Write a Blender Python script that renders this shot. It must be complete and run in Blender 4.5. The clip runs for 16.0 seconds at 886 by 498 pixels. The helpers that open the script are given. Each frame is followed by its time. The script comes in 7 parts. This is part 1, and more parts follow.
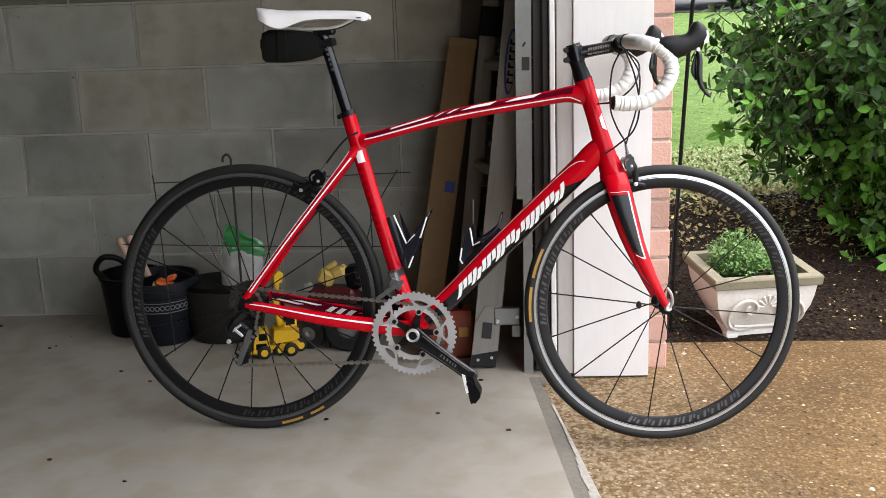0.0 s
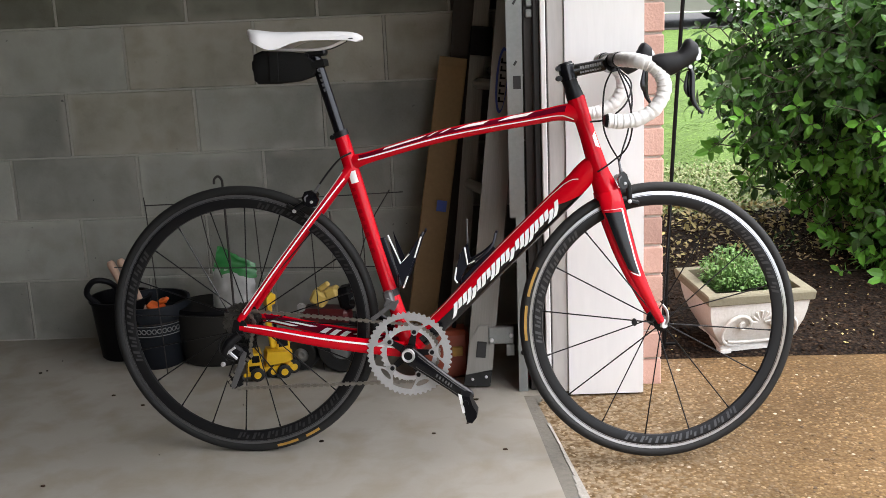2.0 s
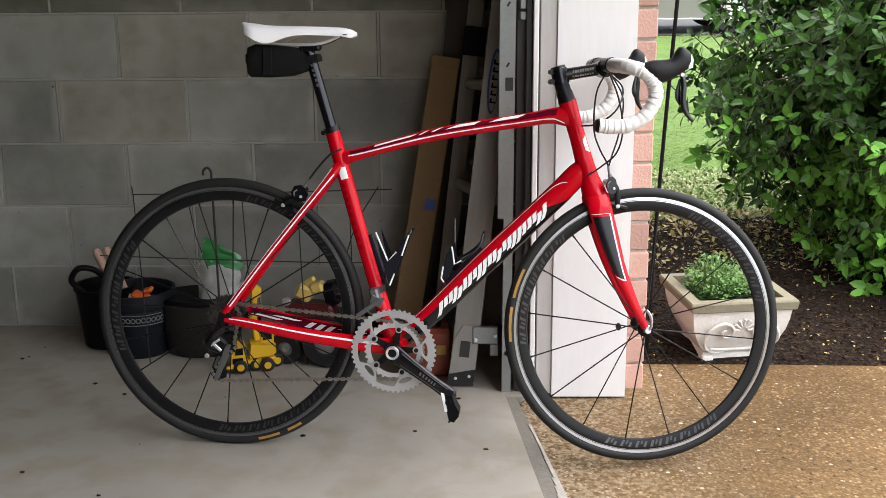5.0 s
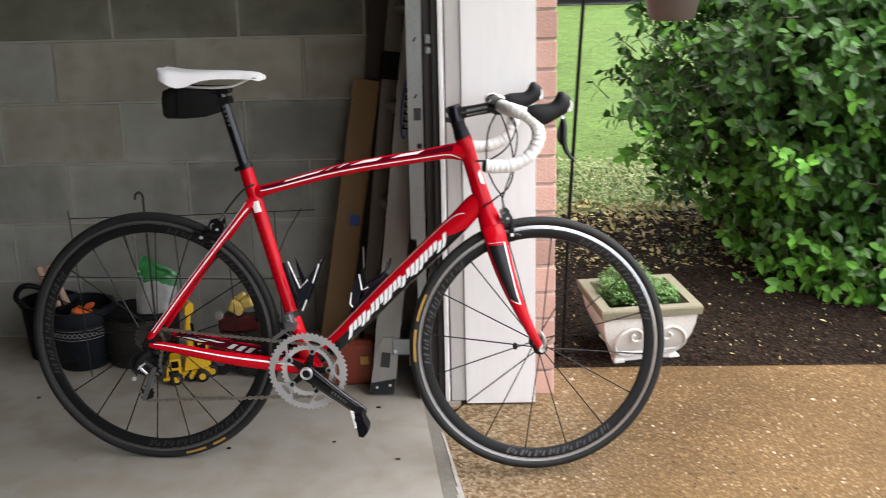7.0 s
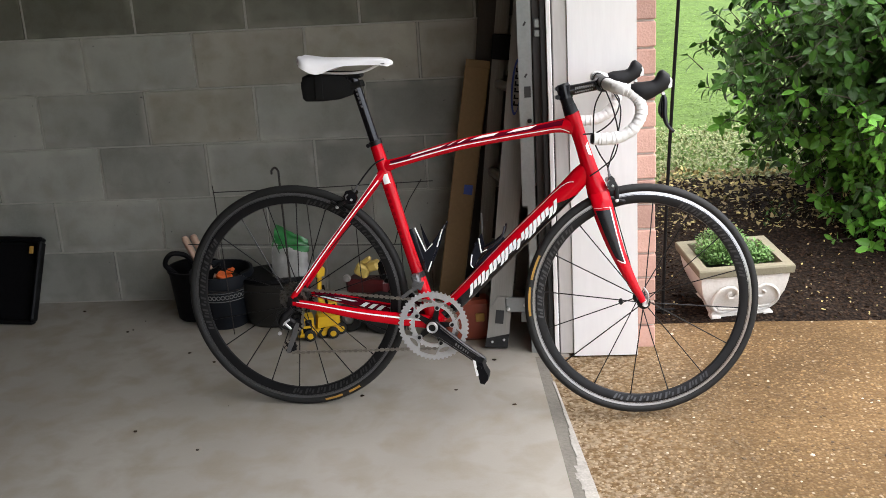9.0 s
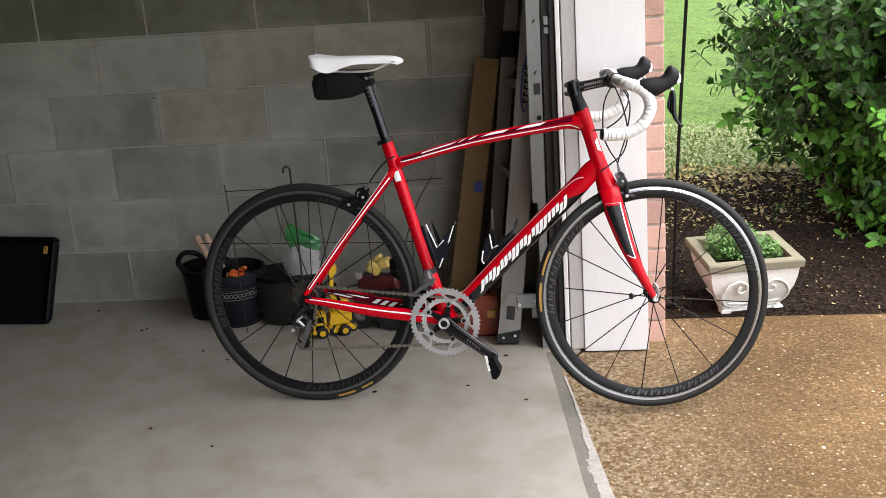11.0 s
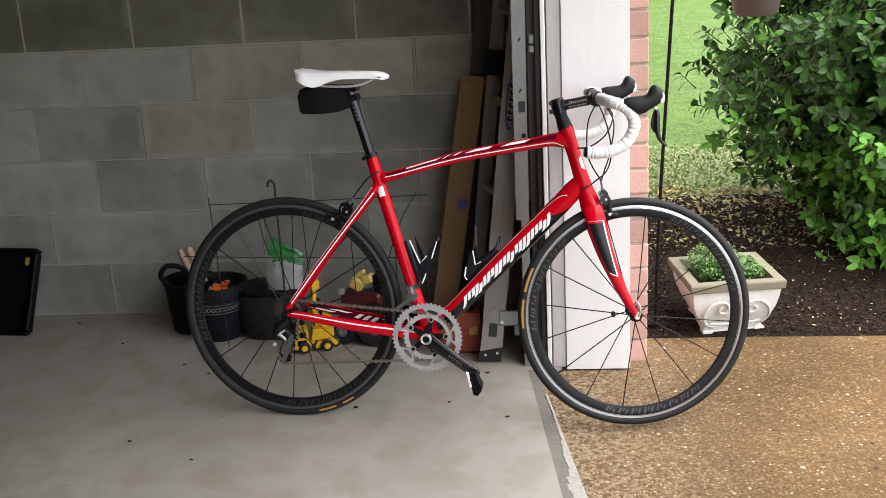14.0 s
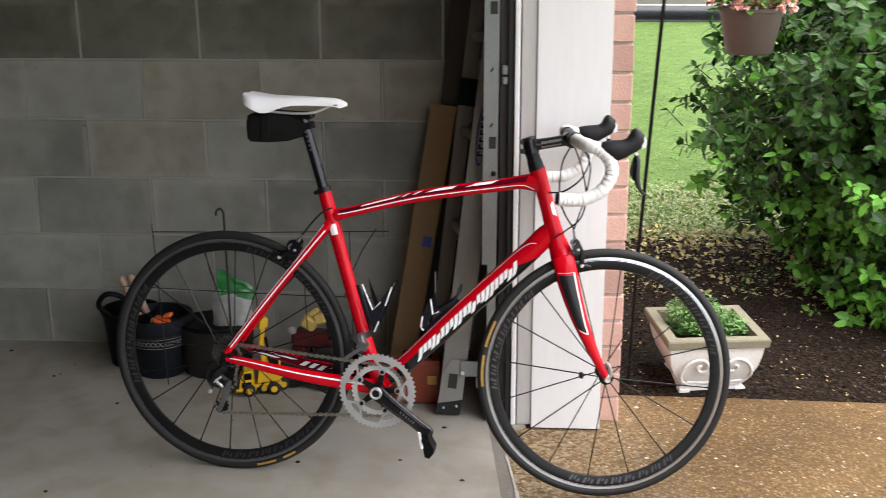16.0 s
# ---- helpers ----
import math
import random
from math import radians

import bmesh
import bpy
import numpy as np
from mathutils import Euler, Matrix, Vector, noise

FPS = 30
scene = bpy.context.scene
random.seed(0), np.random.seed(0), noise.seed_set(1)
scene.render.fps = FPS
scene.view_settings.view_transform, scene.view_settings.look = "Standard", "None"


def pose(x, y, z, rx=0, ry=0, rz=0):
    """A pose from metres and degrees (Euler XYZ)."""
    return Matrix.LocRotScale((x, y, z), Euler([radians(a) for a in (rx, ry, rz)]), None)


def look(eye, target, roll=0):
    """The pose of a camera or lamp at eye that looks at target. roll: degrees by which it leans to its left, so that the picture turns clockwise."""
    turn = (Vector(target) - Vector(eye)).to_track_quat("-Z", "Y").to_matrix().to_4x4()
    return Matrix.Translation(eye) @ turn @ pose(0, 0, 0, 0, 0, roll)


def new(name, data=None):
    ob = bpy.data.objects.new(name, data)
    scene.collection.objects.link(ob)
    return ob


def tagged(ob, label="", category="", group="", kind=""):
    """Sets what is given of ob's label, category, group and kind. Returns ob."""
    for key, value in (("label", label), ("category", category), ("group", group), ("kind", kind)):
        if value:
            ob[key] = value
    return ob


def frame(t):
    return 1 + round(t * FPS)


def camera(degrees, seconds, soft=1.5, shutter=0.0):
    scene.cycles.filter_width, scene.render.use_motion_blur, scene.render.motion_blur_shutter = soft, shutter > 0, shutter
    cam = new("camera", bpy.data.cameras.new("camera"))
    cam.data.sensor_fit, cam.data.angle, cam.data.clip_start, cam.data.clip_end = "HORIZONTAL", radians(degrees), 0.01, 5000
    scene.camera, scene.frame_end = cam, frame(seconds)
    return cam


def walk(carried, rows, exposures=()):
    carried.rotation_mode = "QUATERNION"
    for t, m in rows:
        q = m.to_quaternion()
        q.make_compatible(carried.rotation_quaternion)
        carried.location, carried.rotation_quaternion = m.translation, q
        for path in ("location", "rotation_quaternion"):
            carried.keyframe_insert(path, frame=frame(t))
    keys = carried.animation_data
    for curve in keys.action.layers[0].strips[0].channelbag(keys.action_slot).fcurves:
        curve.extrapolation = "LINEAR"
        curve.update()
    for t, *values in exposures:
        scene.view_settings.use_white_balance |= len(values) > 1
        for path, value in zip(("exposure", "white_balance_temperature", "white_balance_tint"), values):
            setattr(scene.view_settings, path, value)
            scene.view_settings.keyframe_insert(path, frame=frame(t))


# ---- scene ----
cam = camera(42.5, 16.0, soft=0.45, shutter=0.3)
PATH = [
    (0, (1.306, -3.572, 1.209), (1.217, -1.65, 0.666), -2.0),
    (0.5, (1.29, -3.581, 1.212), (1.196, -1.656, 0.68), -2.7),
    (1, (1.296, -3.572, 1.208), (1.213, -1.642, 0.69), -3.0),
    (1.5, (1.293, -3.566, 1.216), (1.219, -1.636, 0.699), -2.8),
    (2, (1.285, -3.567, 1.211), (1.222, -1.635, 0.698), -2.5),
    (2.5, (1.284, -3.561, 1.221), (1.232, -1.628, 0.712), -2.4),
    (3, (1.286, -3.564, 1.212), (1.23, -1.631, 0.703), -2.6),
    (5.5, (1.278, -3.577, 1.219), (1.245, -1.647, 0.695), -0.1),
    (6, (1.356, -3.58, 1.287), (1.322, -1.664, 0.715), 0.1),
    (6.1, (1.365, -3.582, 1.304), (1.331, -1.662, 0.737), 0.9),
    (6.2, (1.381, -3.594, 1.324), (1.319, -1.682, 0.74), -0.3),
    (6.3, (1.384, -3.6, 1.336), (1.269, -1.68, 0.706), -1.1),
    (6.5, (1.396, -3.614, 1.358), (1.222, -1.722, 0.734), -1.3),
    (6.7, (1.443, -3.646, 1.388), (1.257, -1.726, 0.777), -1.4),
    (6.8, (1.474, -3.667, 1.41), (1.326, -1.764, 0.813), -1.4),
    (7, (1.493, -3.709, 1.428), (1.474, -1.797, 0.841), -1.3),
    (7.2, (1.5, -3.805, 1.427), (1.513, -1.896, 0.833), -2.6),
    (7.3, (1.482, -3.828, 1.43), (1.445, -1.908, 0.792), -3.7),
    (7.5, (1.458, -3.891, 1.441), (1.353, -2.013, 0.762), -5.1),
    (7.7, (1.444, -3.924, 1.459), (1.298, -2.004, 0.747), -4.5),
    (7.8, (1.443, -3.943, 1.471), (1.293, -2.068, 0.792), -3.6),
    (8, (1.425, -3.975, 1.476), (1.277, -2.09, 0.824), -4.0),
    (8.5, (1.441, -4.005, 1.493), (1.283, -2.117, 0.853), -3.6),
    (9, (1.435, -4.022, 1.515), (1.258, -2.133, 0.884), -3.5),
    (11.5, (1.431, -4.05, 1.513), (1.239, -2.162, 0.883), -4.1),
    (12, (1.432, -4.052, 1.514), (1.256, -2.159, 0.895), -4.1),
    (12.5, (1.435, -4.051, 1.506), (1.265, -2.155, 0.891), -3.3),
    (13, (1.439, -4.053, 1.508), (1.281, -2.154, 0.899), -2.2),
    (13.5, (1.438, -4.057, 1.507), (1.286, -2.156, 0.904), -3.2),
    (14, (1.435, -4.056, 1.5), (1.27, -2.154, 0.903), -3.0),
    (14.5, (1.426, -4.052, 1.498), (1.262, -2.15, 0.901), -3.2),
    (15, (1.429, -4.037, 1.491), (1.284, -2.14, 0.873), -3.1),
    (15.3, (1.453, -3.967, 1.524), (1.34, -2.066, 0.915), -1.9),
    (15.5, (1.462, -3.926, 1.485), (1.379, -2.014, 0.901), -1.8),
    (15.8, (1.501, -3.8, 1.498), (1.404, -1.885, 0.928), -1.1),
    (16, (1.483, -3.756, 1.494), (1.347, -1.845, 0.922), -0.3),
]
# light and pose of the bicycle
EXPOSURES = [(t, 2.75 + e, 6500, 12) for t, e in ((0.0, 0.03), (6.4, 0.0), (7.0, -0.05), (7.5, -0.11), (8.2, -0.03), (9.0, 0.01), (11.5, 0.05), (14.7, 0.05), (15.4, -0.01), (16.0, -0.03))]
walk(cam, [(t, look(eye, target, roll)) for t, eye, target, roll in PATH], EXPOSURES)
SKY, SUN = 0.10, 1.35
BIKE_X, BIKE_N, BIKE_Z, BIKE_O = (0.9960, -0.0888, 0.0), (0.0884, 0.9914, -0.0963), (0.0086, 0.0959, 0.9953), (0.6972, -0.9246, 0.0)
STEER_ANGLE = 0.18

# ---- world, sun and sky ----
world = bpy.data.worlds.new("overcast_sky")
scene.world = world
world.use_nodes = True
wn, wl = world.node_tree.nodes, world.node_tree.links
sky = wn.new("ShaderNodeTexSky")
sky.sky_type, sky.sun_disc = "NISHITA", False
sky.sun_elevation, sky.sun_rotation = radians(75), radians(110)
sky.air_density, sky.dust_density = 1.0, 2.0
soft_sky = wn.new("ShaderNodeHueSaturation")
soft_sky.inputs["Saturation"].default_value = 0.35
wl.new(sky.outputs[0], soft_sky.inputs["Color"])
wl.new(soft_sky.outputs[0], wn["Background"].inputs["Color"])
wn["Background"].inputs["Strength"].default_value = SKY

sun = new("sun", bpy.data.lights.new("sun", "SUN"))
sun.data.energy, sun.data.angle, sun.data.color = SUN, radians(100), (1.0, 0.97, 0.92)
sun.matrix_world = look((3.4, -1.8, 9), (1.2, -1.0, 0))


# ---- materials ----
def material(name, base, rough=0.6, metal=0.0, var=0.12, scale=6.0, grain=60.0, bump=0.1, tint=None, per_object=0.0, island=0.0, coat=0.0, spec=0.5, warm=None, stretch=None, sss=0.0):
    """A node material: base colour varied at two scales, roughness variation and fine relief."""
    m = bpy.data.materials.new(name)
    m.use_nodes = True
    nt = m.node_tree
    n, l = nt.nodes, nt.links
    bsdf = n["Principled BSDF"]
    co = n.new("ShaderNodeTexCoord")
    big, fine = n.new("ShaderNodeTexNoise"), n.new("ShaderNodeTexNoise")
    big.inputs["Scale"].default_value, big.inputs["Detail"].default_value = scale, 5
    fine.inputs["Scale"].default_value, fine.inputs["Detail"].default_value = grain, 3
    where = n.new("ShaderNodeNewGeometry").outputs["Position"] if per_object else co.outputs["Object"]
    if stretch:
        mp = n.new("ShaderNodeMapping")
        mp.inputs["Scale"].default_value = stretch
        l.new(where, mp.inputs["Vector"])
        where = mp.outputs[0]
    l.new(where, big.inputs["Vector"])
    l.new(where, fine.inputs["Vector"])
    lo = tint or tuple(c * (1 - 2.2 * var) for c in base)
    hi = tuple(min(1, c * (1 + 1.6 * var)) for c in base)
    ramp = n.new("ShaderNodeMix")
    ramp.data_type = "RGBA"
    ramp.inputs[6].default_value, ramp.inputs[7].default_value = (*lo, 1), (*hi, 1)
    add = n.new("ShaderNodeMath")
    add.operation = "MULTIPLY_ADD"
    add.inputs[1].default_value, add.inputs[2].default_value = 0.55, 0.0
    l.new(fine.outputs[0], add.inputs[0])
    tot = n.new("ShaderNodeMath")
    tot.operation = "MULTIPLY_ADD"
    tot.inputs[1].default_value = 0.5
    l.new(big.outputs[0], tot.inputs[0])
    l.new(add.outputs[0], tot.inputs[2])
    l.new(tot.outputs[0], ramp.inputs[0])
    col = ramp.outputs[2]
    if per_object or island:
        src = n.new("ShaderNodeObjectInfo").outputs["Random"] if per_object else n.new("ShaderNodeNewGeometry").outputs["Random Per Island"]
        k = per_object or island
        mp = n.new("ShaderNodeMapRange")
        mp.inputs[3].default_value, mp.inputs[4].default_value = 1 - k, 1 + k
        l.new(src, mp.inputs[0])
        hs = n.new("ShaderNodeHueSaturation")
        l.new(mp.outputs[0], hs.inputs["Value"])
        l.new(col, hs.inputs["Color"])
        col = hs.outputs[0]
        if warm:
            fr = n.new("ShaderNodeMath")
            fr.operation = "MULTIPLY"
            fr.inputs[1].default_value = 7.31
            l.new(src, fr.inputs[0])
            fc = n.new("ShaderNodeMath")
            fc.operation = "FRACT"
            l.new(fr.outputs[0], fc.inputs[0])
            mx = n.new("ShaderNodeMix")
            mx.data_type = "RGBA"
            mx.inputs[7].default_value = (*warm, 1)
            l.new(fc.outputs[0], mx.inputs[0])
            l.new(col, mx.inputs[6])
            col = mx.outputs[2]
    l.new(col, bsdf.inputs["Base Color"])
    bsdf.inputs["Metallic"].default_value = metal
    rr = n.new("ShaderNodeMapRange")
    rr.inputs[3].default_value, rr.inputs[4].default_value = max(0.02, rough * 0.82), min(1, rough * 1.18)
    l.new(big.outputs[0], rr.inputs[0])
    l.new(rr.outputs[0], bsdf.inputs["Roughness"])
    bsdf.inputs["Coat Weight"].default_value = coat
    bsdf.inputs["Specular IOR Level"].default_value = spec
    bsdf.inputs["Coat Roughness"].default_value = 0.05
    if sss:
        bsdf.inputs["Subsurface Weight"].default_value = sss
        bsdf.inputs["Subsurface Radius"].default_value = (0.02, 0.03, 0.01)
    if bump:
        bp = n.new("ShaderNodeBump")
        bp.inputs["Strength"].default_value, bp.inputs["Distance"].default_value = bump, 0.004
        l.new(fine.outputs[0], bp.inputs["Height"])
        l.new(bp.outputs[0], bsdf.inputs["Normal"])
    return m


def pebbled(name, cols, cell, rough, matrix_col, bump=0.6, worn=None):
    """Rounded pebbles in a matrix: a cell colour each, with a raised middle."""
    m = bpy.data.materials.new(name)
    m.use_nodes = True
    n, l = m.node_tree.nodes, m.node_tree.links
    bsdf = n["Principled BSDF"]
    co, vo = n.new("ShaderNodeTexCoord"), n.new("ShaderNodeTexVoronoi")
    vo.inputs["Scale"].default_value = cell
    warp = n.new("ShaderNodeTexNoise")
    warp.inputs["Scale"].default_value = cell * 0.6
    mixv = n.new("ShaderNodeMix")
    mixv.data_type, mixv.blend_type = "RGBA", "LINEAR_LIGHT"
    mixv.inputs[0].default_value = 0.0025
    l.new(co.outputs["Object"], mixv.inputs[6])
    l.new(co.outputs["Object"], warp.inputs["Vector"])
    l.new(warp.outputs[1], mixv.inputs[7])
    l.new(mixv.outputs[2], vo.inputs["Vector"])
    sep = n.new("ShaderNodeSeparateColor")
    l.new(vo.outputs["Color"], sep.inputs[0])
    ramp = n.new("ShaderNodeValToRGB")
    ramp.color_ramp.interpolation = "LINEAR"
    el = ramp.color_ramp.elements
    el[0].position, el[0].color = cols[0][0], (*cols[0][1], 1)
    el[1].position, el[1].color = cols[-1][0], (*cols[-1][1], 1)
    for p, c in cols[1:-1]:
        e = el.new(p)
        e.color = (*c, 1)
    l.new(sep.outputs[0], ramp.inputs[0])
    edge = n.new("ShaderNodeMapRange")
    edge.inputs[1].default_value, edge.inputs[2].default_value = 0.35, 0.75
    l.new(vo.outputs["Distance"], edge.inputs[0])
    mixc = n.new("ShaderNodeMix")
    mixc.data_type = "RGBA"
    mixc.inputs[7].default_value = (*matrix_col, 1)
    l.new(edge.outputs[0], mixc.inputs[0])
    l.new(ramp.outputs[0], mixc.inputs[6])
    big = n.new("ShaderNodeTexNoise")
    big.inputs["Scale"].default_value, big.inputs["Detail"].default_value = 1.6, 6
    l.new(co.outputs["Object"], big.inputs["Vector"])
    st = n.new("ShaderNodeMapRange")
    st.inputs[1].default_value, st.inputs[2].default_value, st.inputs[3].default_value, st.inputs[4].default_value = 0.3, 0.7, 0.66, 1.26
    l.new(big.outputs[0], st.inputs[0])
    hs = n.new("ShaderNodeHueSaturation")
    l.new(st.outputs[0], hs.inputs["Value"])
    l.new(mixc.outputs[2], hs.inputs["Color"])
    out = hs.outputs[0]
    if worn:  # scuffed pale pebbles where feet and tyres cross beside the slab
        sx = n.new("ShaderNodeSeparateXYZ")
        l.new(co.outputs["Object"], sx.inputs[0])
        band = n.new("ShaderNodeMapRange")
        band.inputs[1].default_value, band.inputs[2].default_value = worn[0], worn[1]
        band.inputs[3].default_value, band.inputs[4].default_value = 1.0, 0.0
        l.new(sx.outputs[0], band.inputs[0])
        patch = n.new("ShaderNodeTexNoise")
        patch.inputs["Scale"].default_value, patch.inputs["Detail"].default_value = 60, 4
        l.new(co.outputs["Object"], patch.inputs["Vector"])
        lot = n.new("ShaderNodeMapRange")
        lot.inputs[1].default_value, lot.inputs[2].default_value = 0.42, 0.68
        l.new(patch.outputs[0], lot.inputs[0])
        both = n.new("ShaderNodeMath")
        both.operation = "MULTIPLY"
        l.new(band.outputs[0], both.inputs[0])
        l.new(lot.outputs[0], both.inputs[1])
        pale = n.new("ShaderNodeMix")
        pale.data_type = "RGBA"
        pale.inputs[7].default_value = (*worn[2], 1)
        l.new(both.outputs[0], pale.inputs[0])
        l.new(out, pale.inputs[6])
        out = pale.outputs[2]
    l.new(out, bsdf.inputs["Base Color"])
    bsdf.inputs["Roughness"].default_value = rough
    bsdf.inputs["Specular IOR Level"].default_value = 0.12
    bp = n.new("ShaderNodeBump")
    bp.invert = True
    bp.inputs["Strength"].default_value, bp.inputs["Distance"].default_value = bump, 0.006
    l.new(vo.outputs["Distance"], bp.inputs["Height"])
    l.new(bp.outputs[0], bsdf.inputs["Normal"])
    return m


def stained(name, dark, light, rough, size=1.0, tone=0.0, relief=0.06, stain=0.45, smeared=None):
    """Stained masonry or concrete: broad blotches, smeared stains and faint grain; tone varies it piece by piece."""
    m = bpy.data.materials.new(name)
    m.use_nodes = True
    n, l = m.node_tree.nodes, m.node_tree.links
    bsdf = n["Principled BSDF"]
    where = n.new("ShaderNodeNewGeometry").outputs["Position"]

    def cloud(scale, detail, twist, lo, hi):
        t = n.new("ShaderNodeTexNoise")
        t.inputs["Scale"].default_value, t.inputs["Detail"].default_value, t.inputs["Distortion"].default_value = scale, detail, twist
        l.new(where, t.inputs["Vector"])
        r = n.new("ShaderNodeMapRange")
        r.inputs[1].default_value, r.inputs[2].default_value = lo, hi
        l.new(t.outputs[0], r.inputs[0])
        return r.outputs[0]

    def blend(f, a, b, amount=1.0):
        x = n.new("ShaderNodeMix")
        x.data_type = "RGBA"
        s = n.new("ShaderNodeMath")
        s.operation = "MULTIPLY"
        s.inputs[1].default_value = amount
        l.new(f, s.inputs[0])
        l.new(s.outputs[0], x.inputs[0])
        for k, v in ((6, a), (7, b)):
            if isinstance(v, tuple):
                x.inputs[k].default_value = (*v, 1)
            else:
                l.new(v, x.inputs[k])
        return x.outputs[2]

    blot, smear, fine = cloud(1.6 * size, 9, 0.3, 0.26, 0.62), cloud(8 * size, 8, 0.3, 0.44, 0.68), cloud(130, 3, 0, 0.3, 0.7)
    warm = tuple(c * k for c, k in zip(dark, (0.95, 0.90, 0.80)))
    col = blend(fine, blend(smear, blend(blot, dark, light), warm, stain), light, 0.12)
    if smeared:  # mortar wiped over the edges of a block, and small dark pits
        sx = n.new("ShaderNodeSeparateXYZ")
        l.new(n.new("ShaderNodeTexCoord").outputs["Object"], sx.inputs[0])

        def rim(axis, lo, hi):
            a, r = n.new("ShaderNodeMath"), n.new("ShaderNodeMapRange")
            a.operation = "ABSOLUTE"
            r.inputs[1].default_value, r.inputs[2].default_value = lo, hi
            l.new(sx.outputs[axis], a.inputs[0])
            l.new(a.outputs[0], r.inputs[0])
            return r.outputs[0]

        def pair(op, a, b):
            k = n.new("ShaderNodeMath")
            k.operation = op
            l.new(a, k.inputs[0])
            l.new(b, k.inputs[1])
            return k.outputs[0]

        edge = pair("MAXIMUM", rim(0, 0.172, 0.197), rim(2, 0.070, 0.097))
        col = blend(pair("MULTIPLY", edge, cloud(5, 6, 0.5, 0.44, 0.60)), col, smeared, 0.85)
        col = blend(cloud(46, 2, 0, 0.745, 0.79), col, tuple(c * 0.35 for c in dark), 0.8)
    if tone:
        mp, hs = n.new("ShaderNodeMapRange"), n.new("ShaderNodeHueSaturation")
        mp.inputs[3].default_value, mp.inputs[4].default_value = 1 - tone, 1 + tone
        l.new(n.new("ShaderNodeObjectInfo").outputs["Random"], mp.inputs[0])
        l.new(mp.outputs[0], hs.inputs["Value"])
        l.new(col, hs.inputs["Color"])
        col = hs.outputs[0]
    l.new(col, bsdf.inputs["Base Color"])
    rr = n.new("ShaderNodeMapRange")
    rr.inputs[3].default_value, rr.inputs[4].default_value = rough * 0.85, rough * 1.25
    l.new(smear, rr.inputs[0])
    l.new(rr.outputs[0], bsdf.inputs["Roughness"])
    bsdf.inputs["Specular IOR Level"].default_value = 0.3
    bp = n.new("ShaderNodeBump")
    bp.inputs["Strength"].default_value, bp.inputs["Distance"].default_value = relief, 0.003
    l.new(fine, bp.inputs["Height"])
    l.new(bp.outputs[0], bsdf.inputs["Normal"])
    return m


BLOCK = stained("painted_block", (0.152, 0.154, 0.136), (0.312, 0.309, 0.276), 0.8, 1.3, 0.16, 0.10, 0.30, (0.33, 0.32, 0.285))
WARM_BLOCK = stained("patched_block", (0.185, 0.175, 0.143), (0.365, 0.345, 0.290), 0.8, 1.4, 0.14, 0.10, 0.40, (0.36, 0.34, 0.29))
DARK_BLOCK = stained("dark_course_block", (0.080, 0.080, 0.062), (0.150, 0.148, 0.120), 0.85, 1.6, 0.12, 0.10, 0.3, (0.21, 0.205, 0.17))
MORTAR = material("grey_mortar", (0.35, 0.338, 0.30), 0.85, var=0.15, scale=20, grain=200, bump=0.4)
CONCRETE = stained("smooth_slab_concrete", (0.232, 0.213, 0.181), (0.308, 0.288, 0.254), 0.62, stain=0.62)
STRIP = material("worn_edge_concrete", (0.150, 0.138, 0.116), 0.85, var=0.25, scale=14, grain=120, bump=0.5)
AGGREGATE = pebbled("exposed_aggregate", [(0.0, (0.082, 0.050, 0.022)), (0.25, (0.145, 0.091, 0.041)), (0.45, (0.102, 0.061, 0.026)), (0.65, (0.135, 0.084, 0.037)), (0.90, (0.178, 0.118, 0.059)), (0.985, (0.22, 0.155, 0.09)), (1.0, (0.38, 0.32, 0.24))], 105, 0.75, (0.100, 0.061, 0.027), 0.4, (1.45, 2.0, (0.30, 0.240, 0.165)))
MULCH = pebbled("dark_mulch", [(0.0, (0.010, 0.0065, 0.0045)), (0.6, (0.024, 0.0145, 0.009)), (0.95, (0.038, 0.024, 0.016)), (1.0, (0.09, 0.07, 0.05))], 90, 1.0, (0.006, 0.004, 0.003), 1.0)
LAWN = material("lawn_grass", (0.082, 0.135, 0.036), 0.95, var=0.36, scale=4.2, grain=17, bump=0.0, spec=0.1)
BLADE = material("grass_blade", (0.155, 0.245, 0.066), 0.8, var=0.30, scale=4.2, grain=17, bump=0, island=0.25, spec=0.1)
COVER = material("ground_cover_leaf", (0.175, 0.225, 0.080), 0.6, var=0.2, scale=3, grain=30, bump=0, island=0.45, warm=(0.27, 0.28, 0.13))
WHITE_CHIP = material("chipped_white_paint", (0.34, 0.32, 0.288), 0.85, var=0.34, scale=26, grain=150, bump=0.3)
WHITE_WOOD = material("white_painted_wood", (0.83, 0.82, 0.815), 0.5, var=0.04, scale=9, grain=70, bump=0.12, stretch=(1, 1, 0.12))
TRIM_GREY = material("weathered_white_trim", (0.52, 0.50, 0.48), 0.6, var=0.14, scale=10, grain=70, bump=0.15, stretch=(1, 1, 0.15))
GAP = material("dark_rubber_seal", (0.02, 0.02, 0.02), 0.7, bump=0.05)
BRICK = material("pink_clay_brick", (0.475, 0.298, 0.243), 0.8, var=0.10, scale=22, grain=150, bump=0.5, tint=(0.35, 0.198, 0.158), per_object=0.20)
BRICK_JOINT = material("pale_brick_mortar", (0.56, 0.50, 0.45), 0.9, var=0.12, scale=30, grain=180, bump=0.4)
CEILING = material("ceiling_board", (0.47, 0.45, 0.42), 0.85, var=0.08)
